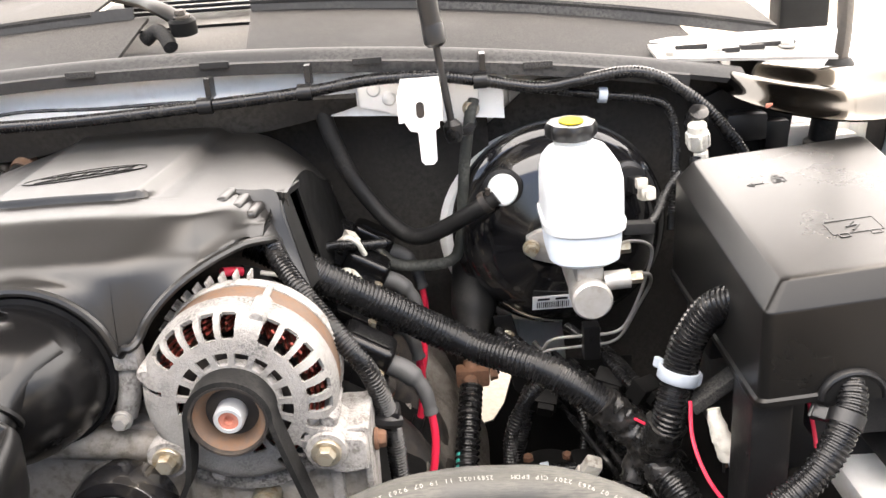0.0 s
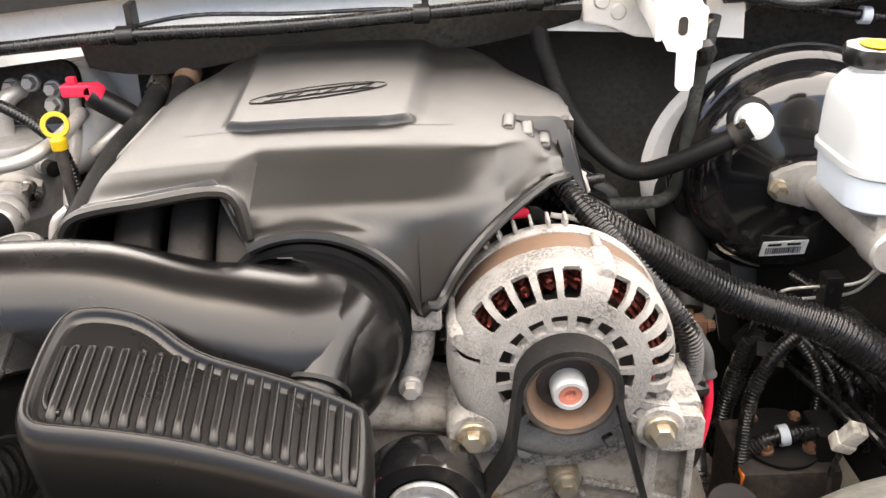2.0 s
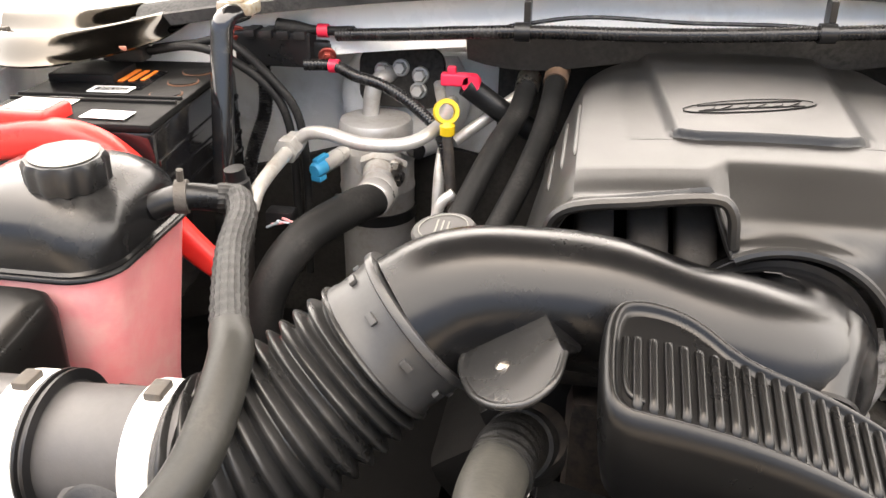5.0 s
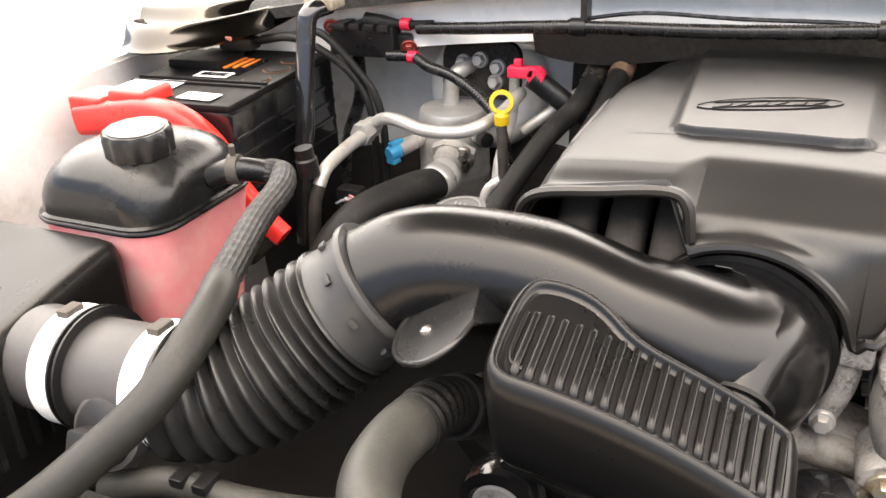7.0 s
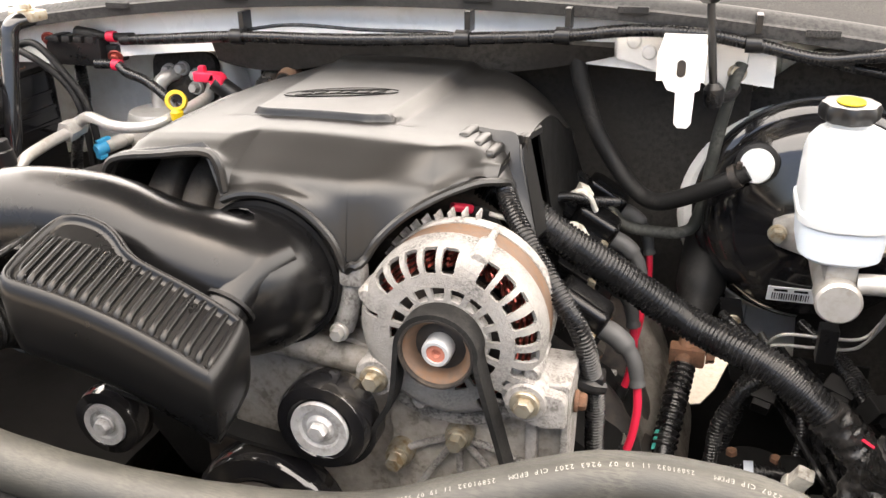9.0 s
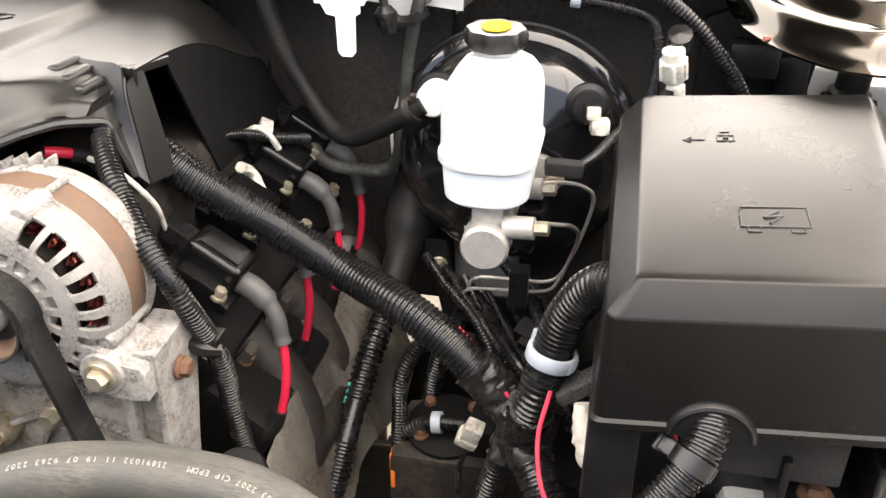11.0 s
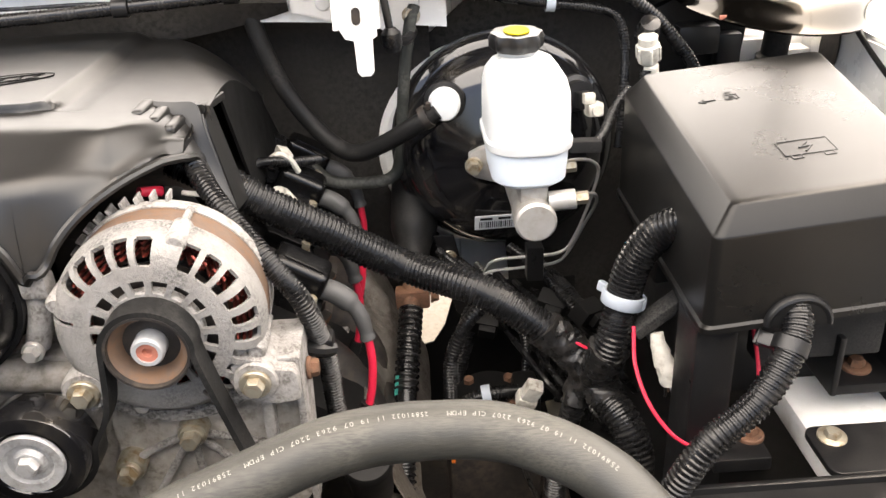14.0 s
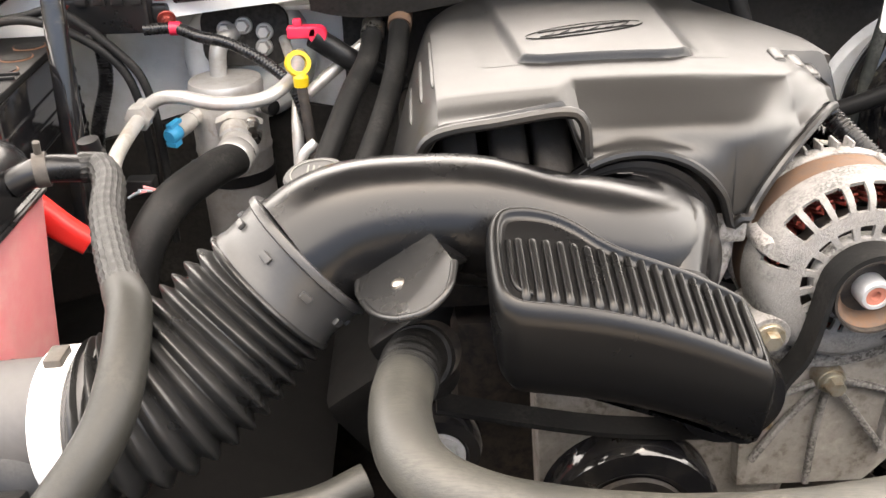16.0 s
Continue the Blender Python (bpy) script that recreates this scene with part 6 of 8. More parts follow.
sgr = thing("steering_gear", "oily brown steering gear housing deep beside the engine", "steering gear", (0.085, 0.87, 0.74))
box(g, (0.085, 0.87, 0.80), (0.11, 0.10, 0.12), 0.012)
part("housing", g, M_dark, sgr)
g = Geo()
lathe(g, [(0, 0), (0.042, 0), (0.044, 0.004), (0.044, 0.012), (0.02, 0.016), (0, 0.018)], axis((0.085, 0.87, 0.858), (0, -0.15, 1)), 32)
part("top_cover", g, M_deep, sgr)
for k in range(4):
    g = Geo()
    a = radians(45 + 90 * k)
    hexbolt(g, (0.085 + 0.034 * math.cos(a), 0.87 + 0.034 * math.sin(a), 0.870), (0, -0.15, 1), 0.007, 0.009, 1.2)
    part("cover_bolt", g, M_rust, sgr)
g = Geo()
box(g, (0.125, 0.86, 0.87), (0.03, 0.05, 0.05), 0.008)
part("valve_block", g, M_deep, sgr)
g = Geo()
sweep(g, [(0.075, 0.99, 0.915), (0.088, 0.985, 0.935), (0.115, 0.975, 0.937), (0.145, 0.965, 0.90), (0.15, 0.96, 0.85)], 0.010, 12, 0.006)
solo("brake_hose", g, M_rubber, "black rubber hose looping beside the steering gear", "hose")
wbn = thing("taped_wiring", "tangle of black taped wires below the booster", "wiring loom", (0.13, 0.93, 0.9))
for k in range(7):
    g = Geo()
    x = 0.08 + 0.025 * (k % 4)
    sweep(g, [(x, 0.98 + 0.01 * k, 0.99 - 0.02 * k), (x + 0.03, 0.94, 0.965 - 0.012 * k), (x + 0.07, 0.88 - 0.01 * k, 0.96 - 0.015 * k), (x + 0.10, 0.86, 0.93 - 0.02 * k)], 0.004, 8, 0.006)
    part("wire", g, M_loom, wbn)
for k in range(6):
    g = Geo()
    x, z = 0.055 + 0.022 * k, 0.985 - 0.014 * (k * 5 % 4)
    conduit(g, [(x - 0.02, 0.99, z + 0.02), (x + 0.01, 0.955, z + 0.006), (x + 0.05, 0.925 - 0.012 * k, z - 0.02), (x + 0.075, 0.90, z - 0.06), (x + 0.07, 0.88, z - 0.11)], 0.0055 + 0.001 * (k % 3), 0.0038, 0.14, 10)
    part("conduit", g, M_loom, wbn)
for x, y, z, a in ((0.165, 0.915, 0.965, -25), (0.195, 0.865, 0.98, 40), (0.085, 0.93, 0.935, -10)):
    g = Geo()
    m = pose(x, y, z, 25, 10, a)
    box(g, (0, 0, 0), (0.034, 0.022, 0.024), 0.003, m)
    box(g, (0.004, -0.014, 0.002), (0.020, 0.010, 0.016), 0.002, m)
    part("plug_body", g, M_deep, wbn)
mvb = thing("support_bracket", "black pressed steel bracket below the brake booster, with an added dark sheet as shade", "bracket", (0.15, 1.0, 0.95))
g = Geo()
prism(g, [(0.03, 1.02), (0.055, 1.02), (0.075, 0.93), (0.10, 0.88), (0.085, 0.875), (0.055, 0.91)], 0.004, Matrix(((1, 0, 0, 0), (0, 0, 1, 1.0), (0, 1, 0, 0), (0, 0, 0, 1))), 0.001)
part("arm", g, M_black, mvb)
# added black sheet: hides bright ground and paints the dark depth below the booster
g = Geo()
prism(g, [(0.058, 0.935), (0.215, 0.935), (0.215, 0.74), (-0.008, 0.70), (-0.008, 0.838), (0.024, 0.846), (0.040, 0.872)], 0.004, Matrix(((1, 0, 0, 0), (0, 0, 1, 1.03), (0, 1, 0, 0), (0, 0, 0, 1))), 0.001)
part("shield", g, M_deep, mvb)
g = Geo()
hexbolt(g, (0.048, 0.999, 0.99), (0, -1, 0), 0.008, 0.008, 1.3)
part("bolt", g, M_zinc, mvb)
cbk = thing("cable_bracket", "grey plastic cable bracket beside the fuse box", "bracket", (0.225, 0.74, 1.05))
g = Geo()
box(g, (0, 0, 0), (0.07, 0.020, 0.012), 0.003, pose(0.232, 0.715, 1.070, 0, -32, 10))
part("arm", g, M_cowl, cbk)
g = Geo()
box(g, (0, 0, 0), (0.024, 0.03, 0.03), 0.004, pose(0.236, 0.745, 1.105, 10, 0, 10))
part("socket", g, M_black, cbk)
pl = thing("wire_plug", "blue plug with coloured wires behind the fuse box", "connector", (0.25, 0.875, 1.03))
g = Geo()
box(g, (0, 0, 0), (0.024, 0.02, 0.034), 0.003, pose(0.254, 0.876, 1.044, 10, -18, 10))
part("shell", g, M_blue, pl)
for k, mm in enumerate((M_wire, M_clamp, M_pink, M_brown, M_wire, M_yellow, M_teal)):
    g = Geo()
    z = 1.0255 - 0.0022 * k
    sweep(g, [(0.2245 + 0.001 * k, 0.868, z - 0.004 + 0.001 * k), (0.232, 0.866, z), (0.244, 0.867, z + 0.006 - 0.0012 * k), (0.262, 0.872, z + 0.010 - 0.002 * k)], 0.0012, 6, 0.004)
    part("wire", g, mm, pl)
g = Geo()
sweep(g, [(0.2245, 0.868, 1.0225), (0.236, 0.864, 1.035), (0.243, 0.864, 1.047), (0.249, 0.866, 1.054)], 0.0012, 6, 0.004)
part("wire", g, M_wire, pl)
wt = thing("wire_tail", "bundle of cut wires in a white wrap", "wiring", (0.22, 0.69, 1.0))
g = Geo()
sweep(g, [(0.222, 0.70, 1.055), (0.226, 0.69, 1.035), (0.236, 0.685, 1.012)], lambda s, q: 0.006 + 0.006 * q, 14, 0.003, 1.0, (0, 0, 1), True, 2.0, 0.0, 0.2)
part("wrap", g, M_offwhite, wt)
for k, mm in enumerate((M_offwhite, M_wire, M_brown, M_black, M_clamp, M_pink)):
    g = Geo()
    a = k * 1.05
    sweep(g, [(0.235 + 0.007 * math.cos(a), 0.685 + 0.007 * math.sin(a), 1.014), (0.240 + 0.010 * math.cos(a), 0.683 + 0.010 * math.sin(a), 1.000), (0.242 + 0.013 * math.cos(a), 0.682 + 0.012 * math.sin(a), 0.990 + 0.002 * k)], 0.0014, 6, 0.003)
    part("wire", g, mm, wt)
bw = thing("sensor_plug", "white plug on a black sensor beside the booster", "connector", (0.275, 0.97, 1.22))
g = Geo()
mpl = axis((0.276, 0.968, 1.232), (-0.15, -0.25, 1))
lathe(g, [(0, 0), (0.009, 0), (0.012, 0.004), (0.0125, 0.022), (0.0105, 0.024), (0.0105, 0.032), (0.007, 0.034), (0, 0.034)], mpl, 18)
plug = part("plug", g, M_offwhite, bw)
for a in range(6):
    g = Geo()
    box(g, (0.0125 * math.cos(a * 1.05), 0.0125 * math.sin(a * 1.05), 0.013), (0.003, 0.004, 0.016), 0.0008, mpl)
    part("prong", g, M_offwhite, plug)
g = Geo()
box(g, (0.004, -0.004, -0.008), (0.015, 0.013, 0.016), 0.003, mpl)
part("plug_foot", g, M_offwhite, bw)
g = Geo()
lathe(g, [(0, 0), (0.013, 0), (0.014, 0.01), (0.011, 0.024), (0, 0.026)], axis((0.276, 0.985, 1.256), (0, -0.6, 0.8)), 20)
conduit(g, [(0.272, 0.962, 1.225), (0.268, 0.955, 1.20), (0.262, 0.95, 1.16), (0.26, 0.95, 1.10)], 0.007, 0.004, 0.14, 12)
part("sensor", g, M_loom, bw)
pm = thing("brake_switch", "grey switch plug on the side of the master cylinder", "connector", (0.18, 0.87, 1.16))
g = Geo()
box(g, (0, 0, 0), (0.034, 0.016, 0.013), 0.003, pose(0.186, 0.868, 1.178, 0, 5, 10))
part("plug", g, M_cowl, pm)
g = Geo()
conduit(g, [(0.20, 0.872, 1.178), (0.215, 0.90, 1.182), (0.235, 0.945, 1.19), (0.258, 0.98, 1.20)], 0.0055, 0.0036, 0.14, 10)
part("wire", g, M_loom, pm)

# white hood bracket, loom along the cowl
wb = thing("hood_bracket", "white painted sheet metal bracket with a slot", "bracket", (-0.04, 1.0, 1.3))
g = Geo()
panel(g, lambda u, v: (-0.064 + 0.049 * u + 0.004 * (1 - 2 * u) * v, 1.045 - 0.098 * v, 1.322 + 0.006 * math.sin(3 * v) - 0.004 * v), 6, 8, 0.003)
mw = Matrix(((1, 0, 0, 0), (0, 0, 1, 0.944), (0, 1, 0, 0), (0, 0, 0, 1)))
prism(g, [(-0.060, 1.318), (-0.018, 1.320), (-0.0185, 1.296), (-0.0185, 1.283), (-0.0235, 1.280), (-0.0240, 1.246), (-0.028, 1.241), (-0.038, 1.241), (-0.042, 1.246), (-0.043, 1.279), (-0.052, 1.281), (-0.058, 1.292)], 0.003, mw, 0.0008)
for x0, x1 in ((-0.064, -0.058), (-0.020, -0.015)):
    prism(g, [(0.946, 1.32), (1.04, 1.324), (1.04, 1.31), (0.99, 1.302), (0.946, 1.29)], x1 - x0, Matrix(((0, 0, 1, x0), (1, 0, 0, 0), (0, 1, 0, 0), (0, 0, 0, 1))), 0.0008)
part("plate", g, M_white, wb)
g = Geo()
prism(g, [(-0.039 + 0.0045 * math.cos(t), (1.309 if math.sin(t) > 0 else 1.300) + 0.0045 * math.sin(t)) for t in np.linspace(0.01, 2 * math.pi - 0.01, 20)], 0.0008, Matrix(((1, 0, 0, 0), (0, 0, 1, 0.9428), (0, 1, 0, 0), (0, 0, 0, 1))))
part("slot", g, M_dark, wb)
g = Geo()
hexbolt(g, (0.019, 1.048, 1.281), (0, -1, 0.2), 0.009, 0.010, 1.2)
part("bolt", g, M_zinc, wb)
g = Geo()
mmt = Matrix(((1, 0, 0, 0), (0, 0, 1, 1.046), (0, 1, 0, 0), (0, 0, 0, 1)))
prism(g, [(-0.120, 1.338), (0.031, 1.336), (0.029, 1.29), (0.018, 1.262), (-0.004, 1.254), (-0.018, 1.268), (-0.06, 1.272), (-0.090, 1.284), (-0.118, 1.29)], 0.014, mmt, 0.004)
part("mount", g, M_white, wb)
for x, z in ((-0.098, 1.312), (-0.080, 1.300)):
    g = Geo()
    lathe(g, [(0, 0), (0.009, 0), (0.007, 0.003), (0, 0.004)], axis((x, 1.046, z), (0, -1, 0)), 20)
    part("dimple", g, M_white, wb)

cl = thing("cowl_loom", "black corrugated loom clipped along the cowl", "wiring loom", (-0.2, 1.0, 1.3))
g = Geo()
conduit(g, [(-0.80, 1.05, 1.283), (-0.72, 1.025, 1.292), (-0.585, 0.995, 1.306), (-0.43, 0.988, 1.310), (-0.288, 0.990, 1.317), (-0.174, 1.005, 1.322), (-0.10, 1.015, 1.329), (-0.03, 1.018, 1.328), (0.031, 1.02, 1.319), (0.098, 1.02, 1.306), (0.144, 1.02, 1.310), (0.198, 1.02, 1.317), (0.235, 1.02, 1.311), (0.268, 1.02, 1.292), (0.306, 1.02, 1.26), (0.345, 1.02, 1.21), (0.36, 1.02, 1.16)], 0.0074, 0.0042, 0.09, 14)
part("conduit", g, M_loom, cl)
g = Geo()
conduit(g, [(0.06, 1.022, 1.312), (0.10, 1.03, 1.303), (0.175, 1.032, 1.289), (0.22, 1.03, 1.283), (0.252, 1.028, 1.272), (0.262, 1.02, 1.24), (0.258, 1.0, 1.19), (0.25, 0.98, 1.13)], 0.0058, 0.0036, 0.14, 10)
part("branch", g, M_loom, cl)
g = Geo()
sweep(g, [(-0.60, 1.008, 1.309), (-0.52, 1.012, 1.320), (-0.42, 1.012, 1.318), (-0.33, 1.005, 1.320), (-0.28, 0.998, 1.319)], 0.0022, 8, 0.008)
part("thin_cable", g, M_loom, cl)
g = Geo()
lathe(g, [(0.006, -0.005), (0.0095, -0.005), (0.0095, 0.005), (0.006, 0.005)], axis((0.177, 1.032, 1.289), (1, 0, -0.1)), 16)
part("band", g, M_clamp, cl)
for x, y, z in ((-0.585, 0.995, 1.306), (-0.288, 0.990, 1.317), (-0.174, 1.005, 1.322), (0.031, 1.02, 1.319)):
    g = Geo()
    lathe(g, [(0.0075, -0.008), (0.0098, -0.008), (0.0098, 0.008), (0.0075, 0.008)], axis((x, y, z), (1, 0.03, 0)), 18)
    box(g, (x + 0.004, y + 0.015, z + 0.018), (0.007, 0.022, 0.024), 0.001)
    part("clip", g, M_black, cl)

# hood hinges
def hinge(side, label):
    """Wide pressed arm with two rolled ridges; side maps the east arm's x to this arm's."""
    t = thing("hood_support", label, "hinge", (side(0.42), 0.98, 1.25), "hood hinges")
    outer = [(0.318, 1.10), (0.326, 1.02), (0.345, 0.957), (0.371, 0.912), (0.402, 0.886), (0.440, 0.884), (0.478, 0.904), (0.508, 0.940)]
    inner = [(0.334, 1.20), (0.347, 1.165), (0.364, 1.128), (0.386, 1.095), (0.412, 1.066), (0.446, 1.046), (0.486, 1.034), (0.525, 1.022)]
    po, pi = [spline([(x, y, 0) for x, y in c], 0.002)[0] for c in (outer, inner)]
    across = np.array([0.0, 0.05, 0.10, 0.16, 0.24, 0.32, 0.40, 0.58, 0.66, 0.74, 0.82, 0.90, 0.96, 1.0])
    height = np.array([-0.012, -0.010, 0.000, 0.009, 0.013, 0.009, 0.001, 0.000, 0.007, 0.015, 0.017, 0.011, 0.000, -0.008])
    n = 56
    a_ = np.linspace(0, 1, n)
    h_ = np.interp(a_, across, height)
    for _ in range(5):
        h_[1:-1] = (h_[:-2] + 2 * h_[1:-1] + h_[2:]) / 4

    def at(k, v):
        p = along(po, k) * (1 - v) + along(pi, k) * v
        return (side(p[0]), p[1], 1.283 + 0.006 * v + 0.012 * (1 - k) + float(np.interp(v, a_, h_)) * (0.35 + 0.65 * smooth(0.0, 0.3, k)))

    q = Geo()
    panel(q, at, 64, n, 0.0025 if side(1) > side(0) else -0.0025)
    part("arm", q, M_chrome, t)
    for k, v in ((0.22, 0.5), (0.93, 0.45)):
        q = Geo()
        hexbolt(q, at(k, v), (0, 0, 1), 0.007, 0.006, 1.4)
        part("bolt", q, M_castdark, t)
    q = Geo()
    box(q, at(0.42, 0.03), (0.009, 0.004, 0.005), 0.0015)
    part("paint_mark", q, M_redpaint, t, "faded red paint mark")
    return t


hinge(lambda x: x, "bright pressed steel hood hinge by the fuse box")
hinge(lambda x: -0.665 - x, "bright pressed steel hood hinge by the battery")
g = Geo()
# solid black box added for the shade in the gap behind the hinge
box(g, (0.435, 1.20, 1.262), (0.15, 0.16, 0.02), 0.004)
tagged(part("trim_hinge_shade", g, M_deep), "added black box that paints the shade behind the hood hinge", "recess", kind="structure")
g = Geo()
# added block; its black colour stands for shade between fender and cowl
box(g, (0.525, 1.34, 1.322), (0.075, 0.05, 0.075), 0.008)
tagged(part("trim_fender_shade", g, M_deep), "added black box that paints the shade between the fender and the windscreen cowl", "recess", kind="structure")
g = Geo()
panel(g, lambda u, v: (0.25 + 0.22 * u, 1.065 + 0.055 * v, 1.322 - 0.012 * u + 0.01 * v), 8, 6, 0.004)
for x, y in ((0.27, 1.08), (0.33, 1.09), (0.42, 1.10)):
    hexbolt(g, (x, y, 1.32), (0, 0, 1), 0.008, 0.006, 1.3)
tagged(part("trim_cowl_corner", g, M_dull), "dull white cowl corner flange with bolts", "body panel", kind="structure")
g = Geo()
panel(g, lambda u, v: (-1.21 + 0.29 * u, 1.06 + 0.05 * v, 1.300 + 0.016 * u + 0.01 * v), 8, 6, 0.004)
for x, y in ((-0.95, 1.08), (-1.02, 1.09), (-1.1, 1.10)):
    hexbolt(g, (x, y, 1.318), (0, 0, 1), 0.008, 0.006, 1.3)
tagged(part("trim_cowl_corner_west", g, M_white), "white painted cowl corner flange by the battery", "body panel", kind="structure")
g = Geo()
box(g, (0.467, 1.11, 1.08), (0.085, 0.05, 0.30), 0.012)
box(g, (0.43, 1.078, 1.20), (0.05, 0.012, 0.05), 0.004)
box(g, (0.485, 1.07, 1.17), (0.03, 0.03, 0.09), 0.006)
tagged(part("wall_corner_east", g, M_white), "white painted bay corner behind the fuse box", "wall", kind="structure")
stay = thing("hinge_stay", "grey steel stay standing behind the hood hinge", "stay", (0.516, 1.16, 1.27))
g = Geo()
sweep(g, [(0.512, 1.16, 1.27), (0.516, 1.16, 1.33), (0.515, 1.17, 1.42), (0.513, 1.20, 1.60)], 0.0105, 12, 0.02, 1.3)
part("rod", g, M_castdark, stay)
g = Geo()
lathe(g, [(0, -0.02), (0.020, -0.02), (0.022, -0.01), (0.018, 0.0), (0.021, 0.008), (0.016, 0.016), (0, 0.018)], axis((0.512, 1.16, 1.275), (0, 0, 1)), 24)
part("boot", g, M_rubber, stay)
bpst = thing("rubber_buffer", "black rubber buffer on the white bay corner", "buffer", (0.455, 1.06, 1.19))
g = Geo()
lathe(g, [(0, 0), (0.020, 0), (0.021, 0.012), (0.016, 0.016), (0.016, 0.045), (0.010, 0.05), (0, 0.05)], axis((0.452, 1.055, 1.195), (0.05, -0.1, 1)), 24)
part("body", g, M_rubber, bpst)
g = Geo()
box(g, (0.455, 1.062, 1.196), (0.05, 0.03, 0.008), 0.003)
part("base", g, M_deep, bpst)
g = Geo()
lathe(g, [(0, 0), (0.013, 0), (0.013, 0.003), (0, 0.003)], axis((0.397, 1.0845, 1.188), (0, -1, 0)), 24)
tagged(part("trim_corner_hole", g, M_deep), "round dark hole in the white bay corner", "opening", kind="structure")
for x, y, w, d_ in ((0.345, 1.087, 0.022, 0.008), (0.375, 1.098, 0.03, 0.012), (0.405, 1.108, 0.055, 0.006), (0.30, 1.10, 0.04, 0.005)):
    g = Geo()
    box(g, (x, y, 1.3285 - 0.012 * (x - 0.25) / 0.22 + 0.01 * (y - 1.065) / 0.055 - 0.0045), (w, d_, 0.006), 0.001)
    tagged(part("trim_flange_clip", g, M_cowl), "grey plastic clip on the white cowl flange", "clip", kind="structure")
cbx = thing("corner_bracket", "black plastic bracket in the corner behind the booster", "bracket", (0.365, 1.09, 1.1))
g = Geo()
prism(g, [(0.300, 1.02), (0.435, 1.02), (0.430, 1.17), (0.415, 1.20), (0.420, 1.245), (0.385, 1.262), (0.340, 1.285), (0.305, 1.270)], 0.016, Matrix(((1, 0, 0, 0), (0, 0, 1, 1.062), (0, 1, 0, 0), (0, 0, 0, 1))), 0.004)
part("plate", g, M_deep, cbx)
g = Geo()
box(g, (0.355, 1.052, 1.235), (0.05, 0.03, 0.035), 0.006)
box(g, (0.395, 1.055, 1.215), (0.03, 0.02, 0.05), 0.005)
part("clip_body", g, M_black, cbx)
g = Geo()
sweep(g, [(0.492, 0.45, 1.10), (0.497, 0.62, 1.155), (0.500, 0.771, 1.198), (0.502, 0.849, 1.217), (0.5035, 0.91, 1.235), (0.506, 0.985, 1.262)], 0.0038, 10, 0.02)
tagged(part("trim_fender_seal", g, M_rubber), "black rubber seal along the fender edge", "seal", kind="structure")
g = Geo()
prism(g, [(0.022 * math.cos(t), 0.034 * math.sin(t)) for t in np.linspace(0, 2 * math.pi, 25)[:-1]], 0.002, axis((0.5005, 1.012, 1.226), (-1, 0, 0.08)))
tagged(part("trim_fender_hole", g, M_dark), "oval dark opening in the inner fender", "opening", kind="structure")
g = Geo()
prism(g, [(0.022 * math.cos(t), 0.034 * math.sin(t)) for t in np.linspace(0, 2 * math.pi, 25)[:-1]], 0.002, axis((-1.166, 0.945, 1.215), (1, 0, 0.06)))
tagged(part("trim_fender_hole_west", g, M_dark), "oval dark opening in the inner fender", "opening", kind="structure")

# fuse box tray and front right corner
tr = thing("fuse_box_tray", "black plastic tray under the fuse box with rusty bolts", "tray", (0.34, 0.66, 0.98))
g = Geo()
box(g, (0.315, 0.75, 1.005), (0.15, 0.09, 0.012), 0.003)
box(g, (0.272, 0.63, 0.985), (0.05, 0.07, 0.014), 0.003)
part("shelf", g, M_black, tr)
for name, c, s_ in (("cup_floor", (0.392, 0.672, 1.026), (0.058, 0.075, 0.010)), ("cup_wall", (0.362, 0.672, 1.05), (0.006, 0.075, 0.06)), ("cup_wall", (0.421, 0.672, 1.05), (0.006, 0.075, 0.06)), ("cup_wall", (0.392, 0.712, 1.065), (0.066, 0.006, 0.09)), ("column", (0.434, 0.70, 1.06), (0.024, 0.12, 0.14))):
    g = Geo()
    box(g, c, s_, 0.002)
    part(name, g, M_black, tr)
for x, y, z in ((0.392, 0.660, 1.031), (0.287, 0.625, 0.992)):
    g = Geo()
    hexbolt(g, (x, y, z), (0, 0, 1), 0.0075, 0.008, 1.75)
    part("bolt", g, M_rust, tr)
g = Geo()
box(g, (0.425, 0.64, 0.983), (0.18, 0.20, 0.03), 0.008)
box(g, (0.52, 0.55, 0.95), (0.05, 0.6, 0.10), 0.01)
tagged(part("trim_support_shelf", g, M_white), "white painted shelf at the front corner of the bay", "body panel", kind="structure")
fp = thing("mount_plate", "black plate with two large bolts on the white shelf", "plate", (0.38, 0.59, 0.985))
g = Geo()
prism(g, rrect(0.056, 0.030, 0.01), 0.006, pose(0.384, 0.586, 0.999), 0.0015)
part("plate", g, M_black, fp)
for x in (0.347, 0.416):
    g = Geo()
    hexbolt(g, (x, 0.600, 1.005), (0, -0.1, 1), 0.007, 0.006, 1.75)
    part("bolt", g, M_zinc if x < 0.4 else M_plate, fp)
g = Geo()
box(g, (0.322, 0.525, 0.985), (0.25, 0.060, 0.030), 0.006)
box(g, (0.322, 0.552, 1.002), (0.25, 0.006, 0.008), 0.002)
box(g, (0.36, 0.50, 0.94), (0.36, 0.02, 0.06), 0.006)
solo("front_bar", g, M_black, "black plastic bar across the front corner", "bar")
g = Geo()
sweep(g, [(0.52, 0.40, 1.02), (0.50, 0.55, 1.02), (0.505, 0.65, 1.08), (0.51, 0.70, 1.15)], 0.007, 10, 0.01)
solo("fender_cable", g, M_rubber, "black cable hanging along the white fender", "cable")
